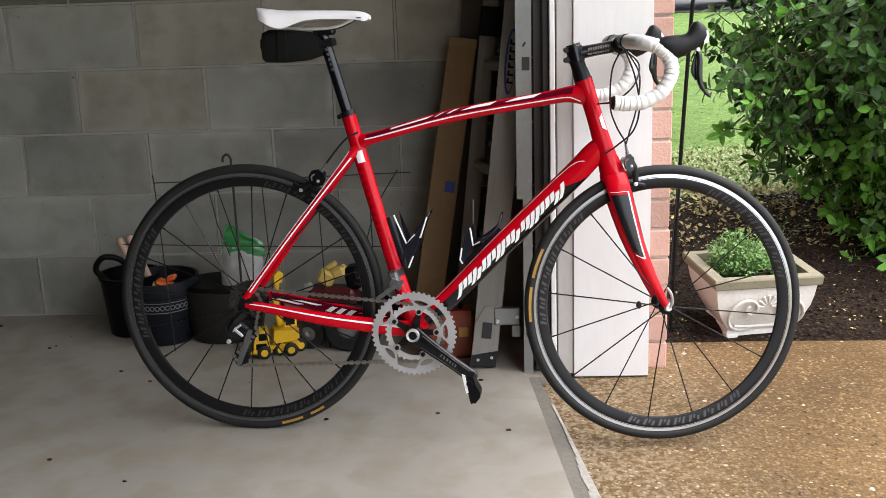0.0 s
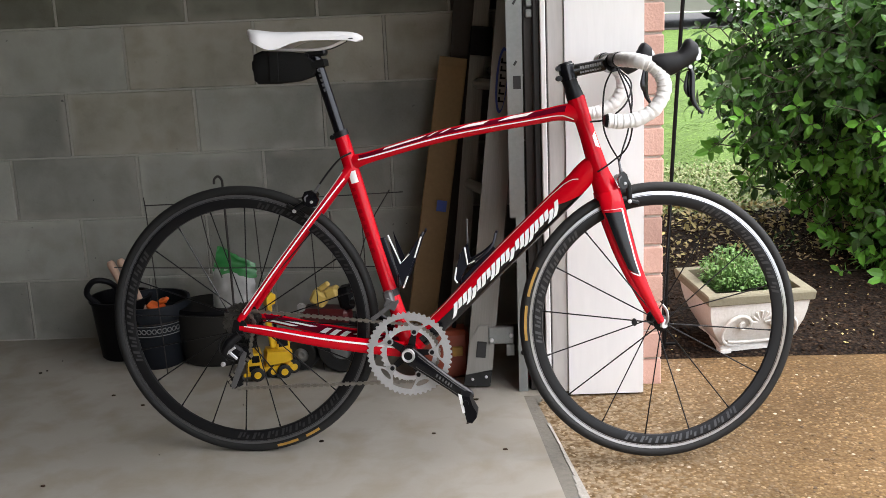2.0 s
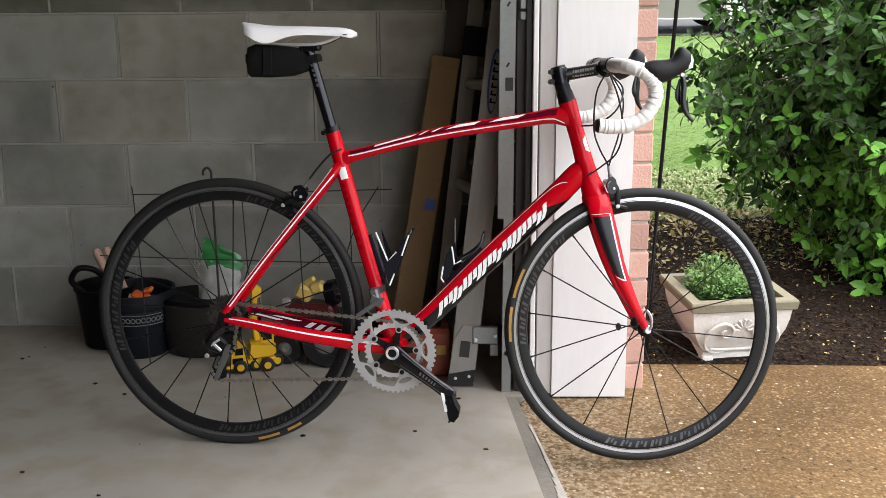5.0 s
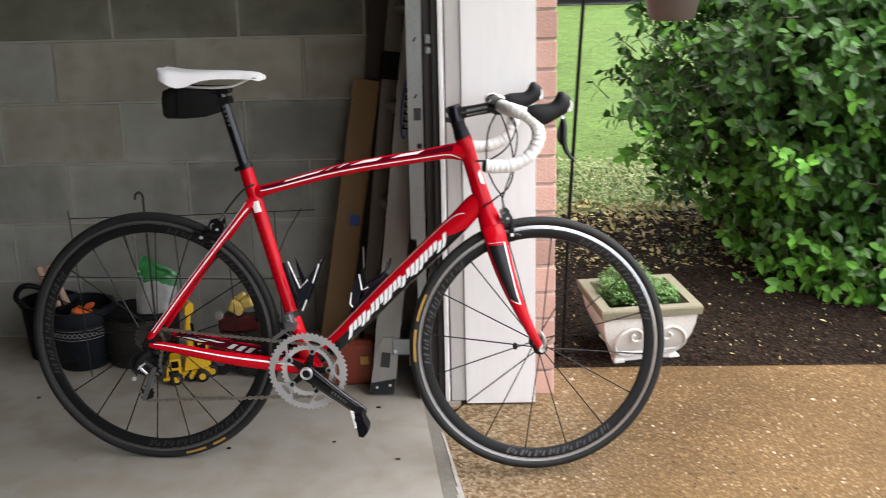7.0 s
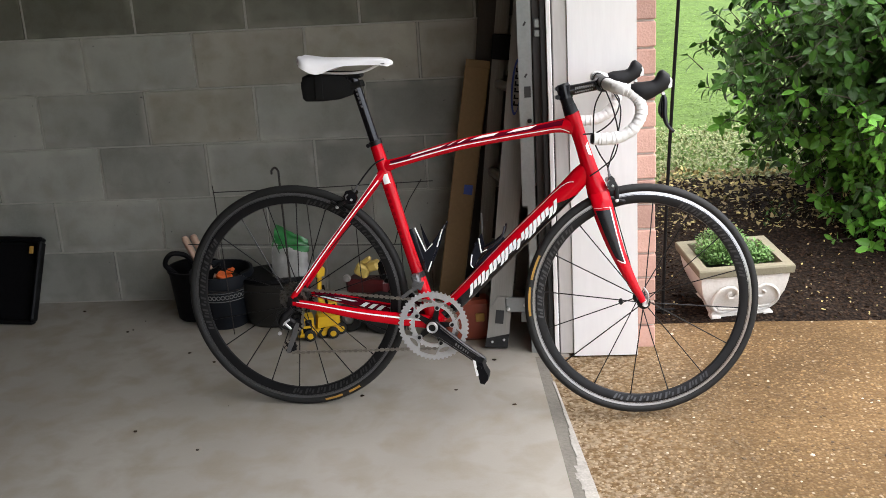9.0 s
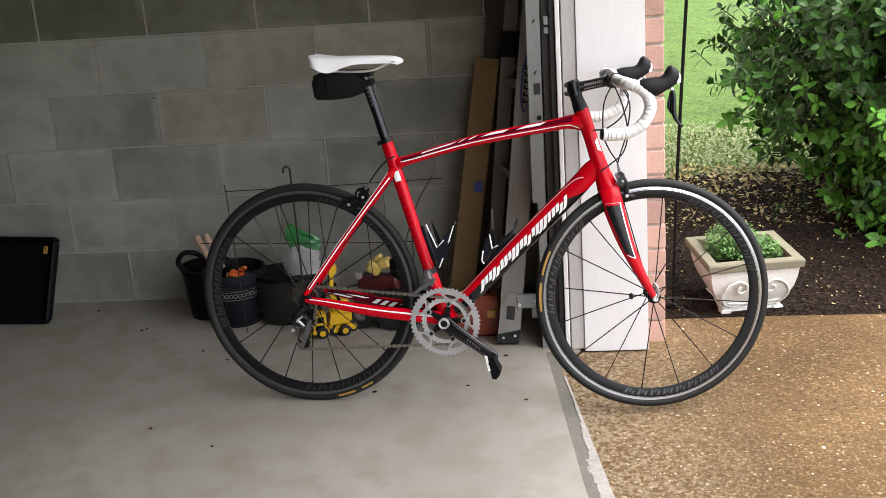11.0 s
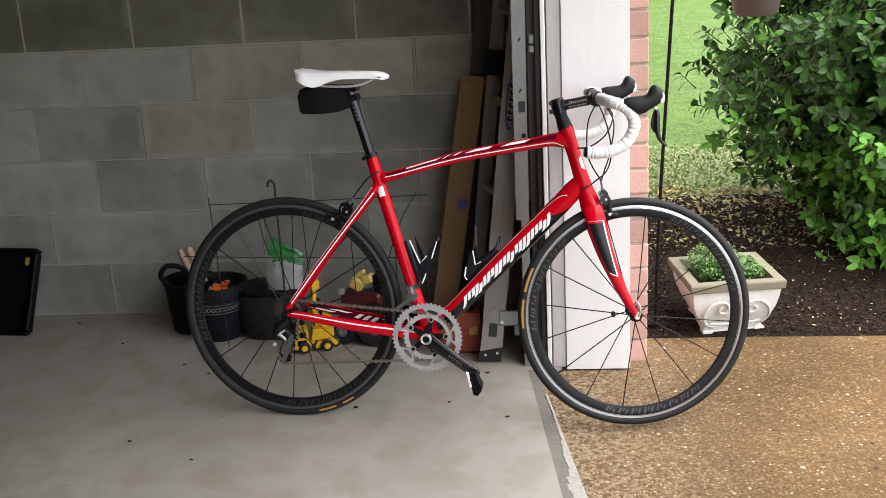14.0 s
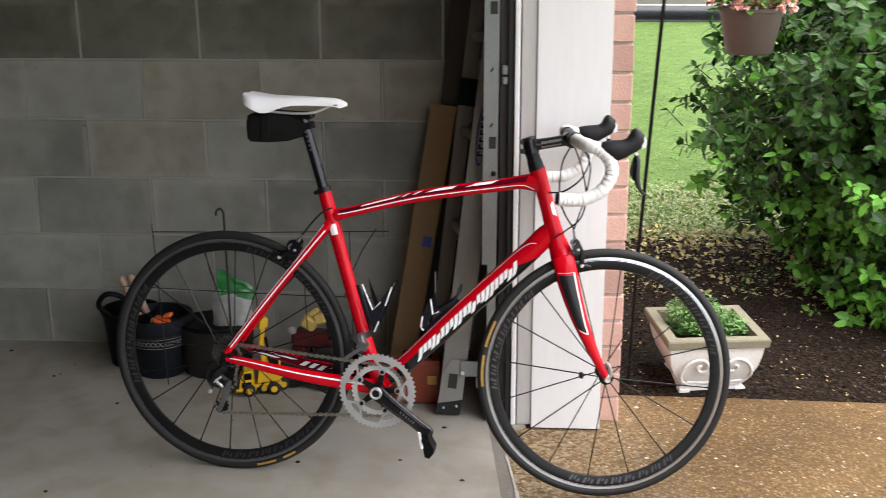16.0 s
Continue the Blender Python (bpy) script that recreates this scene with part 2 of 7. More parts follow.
CRACK = material("dark_joint_crack", (0.10, 0.096, 0.084), 0.95, var=0.2, scale=20, grain=120, bump=0.2)
# the ladder's aluminium with the shade of the corner in its colour
SHADE_ALU = material("shade_dark_aluminium", (0.105, 0.092, 0.075), 0.6, metal=0.3, var=0.35, scale=7, grain=90, bump=0.05, stretch=(2.5, 2.5, 0.12))
BACK_BLOCK = material("dusty_back_block", (0.16, 0.155, 0.145), 0.85, var=0.12, scale=5, grain=90, bump=0.2)
RED = material("red_gloss_paint", (0.52, 0.002, 0.010), 0.45, var=0.03, scale=3, grain=30, bump=0, coat=0.45, spec=0.0)
WHITE_PAINT = material("white_decal", (0.86, 0.86, 0.86), 0.3, var=0.02, bump=0)
BLACK_GLOSS = material("black_gloss_paint", (0.004, 0.004, 0.006), 0.22, var=0.1, bump=0, coat=0.0, spec=0.45)
BLACK = material("black_anodised_alloy", (0.005, 0.005, 0.006), 0.36, metal=0.0, var=0.1, bump=0.02, spec=0.25)
RUBBER = material("black_tyre_rubber", (0.013, 0.013, 0.013), 0.65, spec=0.3, var=0.2, scale=20, grain=160, bump=0.12)
HOOD = material("charcoal_hood_rubber", (0.011, 0.011, 0.013), 0.5, spec=0.28, var=0.15, bump=0.08)
RIM_BLACK = material("black_rim_alloy", (0.006, 0.006, 0.007), 0.38, spec=0.28, var=0.15, scale=30, bump=0.02)
TRACK = material("brushed_silver_brake_track", (0.52, 0.53, 0.56), 0.34, metal=0.92, var=0.1, scale=20, grain=200, bump=0.03)
ring_dir = TRACK.node_tree.nodes.new("ShaderNodeTangent")
ring_dir.direction_type, ring_dir.axis = "RADIAL", "Y"
TRACK.node_tree.links.new(ring_dir.outputs[0], TRACK.node_tree.nodes["Principled BSDF"].inputs["Tangent"])
TRACK.node_tree.nodes["Principled BSDF"].inputs["Anisotropic"].default_value = 0.85
TRACK.node_tree.nodes["Principled BSDF"].inputs["Anisotropic Rotation"].default_value = 0.25
SILVER = material("brushed_silver_alloy", (0.72, 0.72, 0.74), 0.35, metal=0.7, var=0.06, scale=20, grain=200, bump=0.03)
RING_GREY = material("grey_anodised_ring", (0.50, 0.50, 0.51), 0.42, metal=0.55, var=0.06, scale=20, grain=160, bump=0.03)
CHAIN_M = material("oiled_chain_steel", (0.30, 0.28, 0.25), 0.36, metal=0.9, var=0.25, scale=50, bump=0.05)
DECAL_DIM = material("faded_grey_decal", (0.020, 0.020, 0.021), 0.45, var=0.1, bump=0)
DECAL_RIM = material("dim_grey_rim_print", (0.032, 0.032, 0.035), 0.4, var=0.1, bump=0)
DECAL_GREY = material("grey_decal", (0.075, 0.075, 0.08), 0.4, var=0.1, bump=0)
DECAL_YELLOW = material("yellow_tyre_label", (0.36, 0.20, 0.035), 0.55, var=0.2, scale=40, bump=0)
TAPE = material("white_bar_tape", (0.76, 0.75, 0.74), 0.55, var=0.06, scale=30, grain=200, bump=0.15)
SADDLE_W = material("white_saddle_cover", (0.80, 0.79, 0.80), 0.45, var=0.03, bump=0.04)
NYLON = material("black_woven_nylon", (0.006, 0.006, 0.006), 0.85, spec=0.2, var=0.25, scale=20, grain=500, bump=0.3)
CABLE = material("black_cable_housing", (0.006, 0.006, 0.007), 0.45, bump=0, spec=0.3)
GALV = material("galvanised_steel", (0.27, 0.285, 0.28), 0.5, metal=0.6, var=0.12, scale=18, grain=120, bump=0.05)
# a half-dark copy of the ladder's aluminium, shade painted in
DIM_ALU = material("dim_shade_aluminium", (0.20, 0.188, 0.165), 0.55, metal=0.4, var=0.25, scale=7, grain=90, bump=0.05, stretch=(2.5, 2.5, 0.12))
ALU = material("dull_aluminium", (0.27, 0.262, 0.243), 0.5, metal=0.5, var=0.16, scale=12, grain=120, bump=0.05, stretch=(3, 3, 0.1))
CARD = material("brown_cardboard", (0.225, 0.142, 0.066), 0.85, var=0.12, scale=4, grain=90, bump=0.1)
BLUE = material("blue_print", (0.02, 0.05, 0.25), 0.5, var=0.1, bump=0)
PLASTIC_BLACK = material("black_plastic", (0.003, 0.003, 0.004), 0.5, spec=0.12, var=0.2, scale=12, bump=0.05)
PLASTIC_NAVY = material("charcoal_pot_plastic", (0.008, 0.010, 0.014), 0.55, spec=0.2, var=0.15, scale=12, bump=0.05)
PALE = material("pale_grey_print", (0.16, 0.16, 0.16), 0.6, var=0.1, bump=0)
ORANGE = material("orange_plastic", (0.72, 0.13, 0.02), 0.5, var=0.1, bump=0.05)
YELLOW = material("yellow_toy_plastic", (0.66, 0.40, 0.012), 0.35, var=0.06, bump=0.02)
TOY_RED = material("dull_red_plastic", (0.07, 0.007, 0.009), 0.4, var=0.1, bump=0.02)
GREEN_BAG = material("green_bag_film", (0.02, 0.17, 0.04), 0.3, var=0.15, scale=14, bump=0.1)
WHITE_BAG = material("pale_bag_film", (0.27, 0.27, 0.26), 0.35, var=0.12, scale=14, bump=0.15)
BLUE_PLASTIC = material("blue_plastic", (0.03, 0.08, 0.30), 0.4, var=0.1, bump=0.02)
WOOD = material("pale_tool_wood", (0.45, 0.30, 0.22), 0.6, var=0.15, scale=30, grain=120, bump=0.1)
WIRE = material("dark_rusty_wire", (0.03, 0.026, 0.024), 0.6, metal=0.3, var=0.2, bump=0)
STONE = material("cast_stone_white", (0.70, 0.69, 0.67), 0.75, var=0.10, scale=9, grain=120, bump=0.25, tint=(0.46, 0.425, 0.37))
STONE_RIM = material("mossy_stone_rim", (0.205, 0.188, 0.128), 0.85, var=0.18, scale=16, grain=120, bump=0.35)
SOIL = material("potting_soil", (0.035, 0.025, 0.018), 0.95, var=0.3, scale=40, grain=200, bump=0.8)
HERB = material("light_green_herb_leaf", (0.125, 0.25, 0.065), 0.5, var=0.15, bump=0, island=0.3, sss=0.05)
LEAF = material("glossy_shrub_leaf", (0.029, 0.089, 0.011), 0.38, var=0.2, scale=4, grain=30, bump=0, island=0.55, spec=0.28)
LEAF_YOUNG = material("young_shrub_leaf", (0.105, 0.29, 0.034), 0.45, var=0.2, scale=4, grain=30, bump=0, island=0.35, spec=0.24, sss=0.08)
BARK = material("brown_bark", (0.045, 0.034, 0.024), 0.9, var=0.2, scale=20, grain=90, bump=0.6)
LITTER = material("dry_leaf_litter", (0.46, 0.39, 0.16), 0.8, var=0.2, bump=0, island=0.55, warm=(0.26, 0.20, 0.12), spec=0.2)
CHIP = material("mulch_chip", (0.034, 0.022, 0.015), 1.0, spec=0.03, var=0.2, bump=0, island=0.7)
TAUPE = material("taupe_plastic_pot", (0.085, 0.066, 0.056), 0.6, var=0.06, bump=0.03)
PETAL = material("coral_petal", (0.80, 0.33, 0.27), 0.5, var=0.1, bump=0, island=0.25, warm=(0.85, 0.62, 0.55))
ROD = material("black_painted_iron", (0.004, 0.004, 0.004), 0.6, spec=0.15, var=0.1, bump=0.05)
CAR_PAINT = material("grey_car_paint", (0.20, 0.19, 0.18), 0.3, metal=0.3, var=0.05, bump=0, coat=0.5)
CAR_TRIM = material("bright_car_trim", (0.7, 0.7, 0.7), 0.25, metal=0.8, var=0.05, bump=0)
ASPHALT = material("asphalt", (0.03, 0.029, 0.028), 0.85, var=0.2, scale=3, grain=90, bump=0.4)
GLASS_DARK = material("dark_car_glass", (0.02, 0.022, 0.024), 0.08, var=0.05, bump=0)


# ---- mesh tools ----
class Shape:
    """Lists of vertices and faces that grow piece by piece."""

    def __init__(self):
        self.v, self.f = [], []

    def add(self, verts, faces):
        k = len(self.v)
        self.v += [tuple(p) for p in verts]
        self.f += [tuple(k + i for i in q) for q in faces]
        return self

    def box(self, c, s, m=None, b=0.0):
        """A box round c of size s, with chamfered edges of width b, turned by m about c."""
        hx, hy, hz = (d / 2 for d in s)
        b = min(b, hx * 0.9, hy * 0.9, hz * 0.9)
        if b <= 0:
            pts = [(x, y, z) for x in (-hx, hx) for y in (-hy, hy) for z in (-hz, hz)]
            fs = [(0, 1, 3, 2), (4, 6, 7, 5), (0, 4, 5, 1), (2, 3, 7, 6), (0, 2, 6, 4), (1, 5, 7, 3)]
        else:
            bm = bmesh.new()
            for x in (-1, 1):
                for y in (-1, 1):
                    for z in (-1, 1):
                        bm.verts.new((x * (hx - b), y * (hy - b), z * hz))
                        bm.verts.new((x * (hx - b), y * hy, z * (hz - b)))
                        bm.verts.new((x * hx, y * (hy - b), z * (hz - b)))
            bmesh.ops.convex_hull(bm, input=bm.verts)
            bm.verts.index_update()
            pts = [tuple(p.co) for p in bm.verts]
            fs = [tuple(q.index for q in face.verts) for face in bm.faces]
            bm.free()
        m = m.to_3x3() if m else Matrix.Identity(3)
        return self.add([Vector(c) + m @ Vector(p) for p in pts], fs)

    def tube(self, pts, r, seg=10, closed=False, caps=True, flat=1.0, up=None):
        """A round tube along pts; r one radius or one for each point."""
        pts = [Vector(p) for p in pts]
        n = len(pts)
        rs = [r] * n if isinstance(r, (int, float)) else list(r)
        ref, rings = Vector(up) if up else None, []
        for i, p in enumerate(pts):
            a, b = (pts[i - 1] if (i or closed) else p), (pts[(i + 1) % n] if (i < n - 1 or closed) else p)
            t = (b - a).normalized()
            if ref is None:
                ref = Vector((0, 0, 1)) if abs(t.z) < 0.9 else Vector((1, 0, 0))
            u = (ref - t * ref.dot(t)).normalized()
            w = t.cross(u)
            if up is None:
                ref = u
            rings.append([p + (u * math.cos(k) * rs[i] + w * math.sin(k) * rs[i] * flat) for k in (2 * math.pi * j / seg for j in range(seg))])
        vs = [q for ring in rings for q in ring]
        fs = []
        for i in range(n if closed else n - 1):
            j = (i + 1) % n
            fs += [(i * seg + k, i * seg + (k + 1) % seg, j * seg + (k + 1) % seg, j * seg + k) for k in range(seg)]
        if caps and not closed:
            fs += [tuple(reversed(range(seg))), tuple(range((n - 1) * seg, n * seg))]
        return self.add(vs, fs)

    def lathe(self, prof, c=(0, 0, 0), m=None, seg=24, closed=False):
        """Turns the profile of (radius, height) about the z axis, then by m, at c."""
        m = m.to_3x3() if m else Matrix.Identity(3)
        n = len(prof)
        vs = [Vector(c) + m @ Vector((r * math.cos(k), r * math.sin(k), h)) for r, h in prof for k in (2 * math.pi * j / seg for j in range(seg))]
        fs = []
        for i in range(n if closed else n - 1):
            j = (i + 1) % n
            fs += [(i * seg + k, i * seg + (k + 1) % seg, j * seg + (k + 1) % seg, j * seg + k) for k in range(seg)]
        if not closed:
            if prof[0][0] > 1e-5:
                fs.append(tuple(reversed(range(seg))))
            if prof[-1][0] > 1e-5:
                fs.append(tuple(range((n - 1) * seg, n * seg)))
        return self.add(vs, fs)

    def prism(self, poly, o, ux, uy, depth):
        """A plate: the polygon in the axes ux, uy from o, pushed by the vector depth."""
        o, ux, uy, d = Vector(o), Vector(ux), Vector(uy), Vector(depth)
        n = len(poly)
        a = [o + ux * x + uy * y for x, y in poly]
        fs = [tuple(range(n)), tuple(reversed(range(n, 2 * n)))] + [(i, n + i, n + (i + 1) % n, (i + 1) % n) for i in range(n)]
        return self.add(a + [p + d for p in a], fs)

    def moved(self, m):
        self.v = [tuple(m @ Vector(p)) for p in self.v]
        return self


def part(name, shape, mat, parent=None, label="", smooth=True, sharp=35):
    """Links a Shape as one mesh object, under parent where one is given."""
    me = bpy.data.meshes.new(name)
    me.from_pydata(shape.v, [], shape.f)
    bm = bmesh.new()
    bm.from_mesh(me)
    bmesh.ops.recalc_face_normals(bm, faces=bm.faces)
    bm.to_mesh(me)
    bm.free()
    me.materials.append(mat)
    if smooth:
        me.polygons.foreach_set("use_smooth", [True] * len(me.polygons))
        me.set_sharp_from_angle(angle=radians(sharp))
    ob = new(name, me)
    if parent:
        ob.parent = parent
    if label:
        tagged(ob, label)
    return ob


def raw(name, shape, mat, parent=None):
    """As part(), for large meshes of many small pieces."""
    me = bpy.data.meshes.new(name)
    me.from_pydata(shape.v, [], shape.f)
    me.materials.append(mat)
    ob = new(name, me)
    if parent:
        ob.parent = parent
    return ob


def thing(name, m, label, category, group="", kind=""):
    ob = new(name)
    ob.matrix_world = m
    ob.empty_display_size = 0.1
    return tagged(ob, label, category, group, kind)


def curve(*pts, n=8):
    """Points on a smooth line through pts."""
    p = [Vector(q) for q in pts]
    p = [2 * p[0] - p[1]] + p + [2 * p[-1] - p[-2]]
    out = []
    for i in range(1, len(p) - 2):
        for k in range(n):
            t = k / n
            out.append(0.5 * (2 * p[i] + (p[i + 1] - p[i - 1]) * t + (2 * p[i - 1] - 5 * p[i] + 4 * p[i + 1] - p[i + 2]) * t**2 + (3 * p[i] - p[i - 1] - 3 * p[i + 1] + p[i + 2]) * t**3))
    return out + [p[-2]]


I4 = Matrix.Identity(4)


# ---- the large structure ----
def setting(name, shape, mat, label="", smooth=False):
    ob = part(name, shape, mat, None, label, smooth)
    return tagged(ob, label or name.replace("_", " "), name.split("_")[0], kind="structure")


EDGE0, EDGE_SLOPE = 1.432, -0.1465  # the drive meets the slab along x = EDGE0 + EDGE_SLOPE * (y + 0.671)


def edge_x(y, off=0.0):
    return EDGE0 + EDGE_SLOPE * (y + 0.671) - off


# ground sheet: lawn to the horizon
g = Shape()
N = 60
for i in range(N + 1):
    for j in range(N + 1):
        u, v = (i / N * 2 - 1), (j / N * 2 - 1)
        x, y = 2 + 600 * u * abs(u) ** 2, 4 + 600 * v * abs(v) ** 2
        g.v.append((x, y, -0.06 + 0.004 * noise.noise((x * 2, y * 2, 0))))
g.f = [(i * (N + 1) + j, (i + 1) * (N + 1) + j, (i + 1) * (N + 1) + j + 1, i * (N + 1) + j + 1) for i in range(N) for j in range(N)]
setting("ground", g, LAWN, "mown green lawn")

# garage slab, worn edge strip, drive, mulch bed
s = Shape().prism([(-6.2, 0.02), (1.505, 0.02), (1.505, -0.60), (1.44, -0.62), (edge_x(-0.62, 0.030), -0.62), (edge_x(-1.48, 0.062), -1.48), (edge_x(-6.4, 0.088), -6.4), (edge_x(-8.7, 0.10), -8.7), (-6.2, -8.7)], (0, 0, 0), (1, 0, 0), (0, 1, 0), (0, 0, -0.12))
setting("floor", s, CONCRETE, "smooth grey concrete garage floor with dirt specks")
s = Shape()
ys = [-0.62 - 0.02 * k for k in range(405)]
rag = [0.0028 * noise.noise((y * 9, 0, 3)) + 0.0012 * noise.noise((y * 40, 0, 3)) for y in ys]
for y, r in zip(ys, rag):
    wide = 0.029 + 0.032 * min(1.0, (-0.62 - y) / 0.86) + 0.026 * max(0, (-1.48 - y) / 4.9)
    s.v += [(edge_x(y, wide) + r * 0.5, y, -0.003), (edge_x(y) + r, y, -0.006), (edge_x(y) + r, y, -0.08)]
s.f = [(3 * k + a, 3 * k + a + 1, 3 * k + a + 4, 3 * k + a + 3) for k in range(404) for a in (0, 1)]
setting("trim_threshold", s, STRIP, "worn rough concrete strip at the slab edge")
s = Shape()
rng = random.Random(8)
y = -0.80
while y > -8.6:  # flakes of old paint, broader away from the jamb
    ln = rng.uniform(0.015, 0.06)
    grow = min(1.0, max(0.0, (-0.95 - y) / 0.55))
    w = (0.004 + 0.038 * grow) * (0.80 + 0.55 * noise.noise((y * 7, 3, 0)) + rng.uniform(-0.12, 0.12))
    nip = [rng.uniform(-0.002, 0.002) * (0.3 + grow) for _ in range(4)]
    out = [(edge_x(y, w + nip[0]), y), (edge_x(y - ln * 0.5, w + nip[1]), y - ln * 0.5), (edge_x(y - ln, w + nip[2]), y - ln), (edge_x(y - ln) + 0.004, y - ln), (edge_x(y) + 0.004 + nip[3] * 0.3, y)]
    top = [(px_, py_, -0.0034 if i < 3 else -0.0046) for i, (px_, py_) in enumerate(out)]
    s.add(top + [(px_, py_, -0.03) for px_, py_ in out], [(4, 3, 2, 1, 0)] + [(i, (i + 1) % 5, 5 + (i + 1) % 5, 5 + i) for i in range(5)])
    y -= ln
setting("trim_edge", s, WHITE_CHIP, "chipped white paint line on the slab edge")
s = Shape()
nx, ny = 40, 40
for i in range(nx + 1):
    for j in range(ny + 1):
        y = -0.335 - 13 * (j / ny) ** 1.6
        x0 = edge_x(y, -0.002) if y < -0.6 else 1.5
        x = x0 + (14 - x0) * (i / nx) ** 1.8
        s.v.append((x, y, -0.012 - 0.010 * max(0, x - 1.8) + 0.002 * noise.noise((x * 3, y * 3, 1))))
s.f = [(i * (ny + 1) + j, (i + 1) * (ny + 1) + j, (i + 1) * (ny + 1) + j + 1, i * (ny + 1) + j + 1) for i in range(nx) for j in range(ny)]
setting("pavement_drive", s, AGGREGATE, "tan exposed aggregate driveway with pale pebbles", True)


def bed_z(x, y):
    """Height of the mulch."""
    near = min(1, max(0, (y + 0.335) / 0.12))
    return -0.022 + 0.02 * near + 0.014 * noise.noise((x * 9, y * 9, 2)) * near + 0.02 * noise.noise((x * 2, y * 2, 5))


s = Shape()
nx, ny = 90, 70
for i in range(nx + 1):
    for j in range(ny + 1):
        x = 1.77 + 6 * (i / nx) ** 1.4
        y = -0.335 + (1.85 + 0.12 * noise.noise((x * 2.2, 0, 7))) * j / ny
        s.v.append((x, y, bed_z(x, y)))
s.f = [(i * (ny + 1) + j, (i + 1) * (ny + 1) + j, (i + 1) * (ny + 1) + j + 1, i * (ny + 1) + j + 1) for i in range(nx) for j in range(ny)]
setting("ground_bed", s, MULCH, "dark bark mulch planting bed", True)

# garage shell
wall = setting("wall_north", Shape().box((-2.28, 0.0557, 1.31), (7.6, 0.10, 2.62)), CRACK, "grey painted concrete block wall")
setting("wall_west", Shape().box((-6.1, -4.3, 1.31), (0.2, 9.0, 2.62)), BACK_BLOCK, "grey block back wall of the garage")
setting("wall_south", Shape().box((-2.3, -8.7, 1.31), (7.6, 0.2, 2.62)), BACK_BLOCK, "grey block side wall of the garage")
setting("wall_return", Shape().box((1.605, -0.235, 1.25), (0.19, 0.67, 2.5)), BACK_BLOCK, "grey block return beside the door opening")
setting("wall_header", Shape().box((1.75, -4.4, 2.375), (0.5, 8.8, 0.45)), WHITE_WOOD, "white boarded header over the garage door opening")
setting("ceiling", Shape().box((-2.1, -4.3, 2.66), (8.4, 9.2, 0.1)), CEILING, "pale garage ceiling")
setting("trim_eave", Shape().box((2.17, 1.6, 2.76), (0.36, 21.6, 0.10)), WHITE_WOOD, "white boarded eave along the house front")
setting("wall_front", Shape().box((1.7135, 5.73, 1.6), (0.143, 12.50, 3.2)), BRICK_JOINT, "pale mortar of the brick house front")
brick_wall = bpy.data.objects["wall_front"]
setting("wall_far", Shape().box((2.05, -8.75, 1.25), (0.9, 0.5, 2.5)), BRICK, "brick pier at the far side of the opening")

# white door jamb: board, stop, seal
jamb = thing("door_jamb", I4, "white painted wooden garage door jamb with scuffed paint", "door jamb", kind="structure")
b = Shape()
for k in range(14):  # board with slightly wavy long edge
    z0, z1 = -0.006 + k * 0.162, -0.006 + (k + 1) * 0.162
    w0, w1 = (0.0035 * noise.noise((0, 0, z * 2.3)) for z in (z0, z1))
    x = [1.522 + w0, 1.726, 1.726, 1.522 + w1]
    b.add([(x[0], -0.606, z0), (x[1], -0.606, z0), (x[2], -0.606, z1), (x[3], -0.606, z1), (x[0], -0.540, z0), (x[1], -0.540, z0), (x[2], -0.540, z1), (x[3], -0.540, z1)], [(0, 1, 2, 3), (4, 7, 6, 5), (0, 3, 7, 4), (1, 5, 6, 2)])
    if k == 0:
        b.f.append((0, 4, 5, 1))


part("board", b, WHITE_WOOD, jamb, smooth=False)
part("door_stop", Shape().box((1.499, -0.585, 1.125), (0.044, 0.032, 2.25), b=0.003), TRIM_GREY, jamb, "weathered grey-white door stop")
part("seal_strip", Shape().box((1.467, -0.590, 1.125), (0.014, 0.03, 2.25), b=0.002), WHITE_WOOD, jamb)
part("seal_gap", Shape().box((1.4755, -0.588, 1.125), (0.0035, 0.024, 2.25)), GAP, jamb)
part("rubber_seal", Shape().box((1.450, -0.585, 1.125), (0.018, 0.02, 2.25), b=0.003), GAP, jamb, "black rubber door seal")


# ---- the bicycle ----
EX, EN, EZ, ORG = Vector(BIKE_X), Vector(BIKE_N), Vector(BIKE_Z), Vector(BIKE_O)
bike_m = Matrix(((EX.x, EN.x, EZ.x, ORG.x), (EX.y, EN.y, EZ.y, ORG.y), (EX.z, EN.z, EZ.z, ORG.z), (0, 0, 0, 1)))
bike = thing("road_bicycle", bike_m, "red and white road racing bicycle leaning in the garage doorway", "bicycle")
HUB_R, HUB_F, BB = Vector((0, 0, 0.336)), Vector((1.0084, 0, 0.331)), Vector((0.4155, 0, 0.2640))
HEAD_T, HEAD_B = Vector((0.820, 0, 0.862)), Vector((0.876, 0, 0.683))
STEER = Matrix.Translation(HEAD_T) @ Matrix.Rotation(STEER_ANGLE, 4, (HEAD_T - HEAD_B).normalized()) @ Matrix.Translation(-HEAD_T)


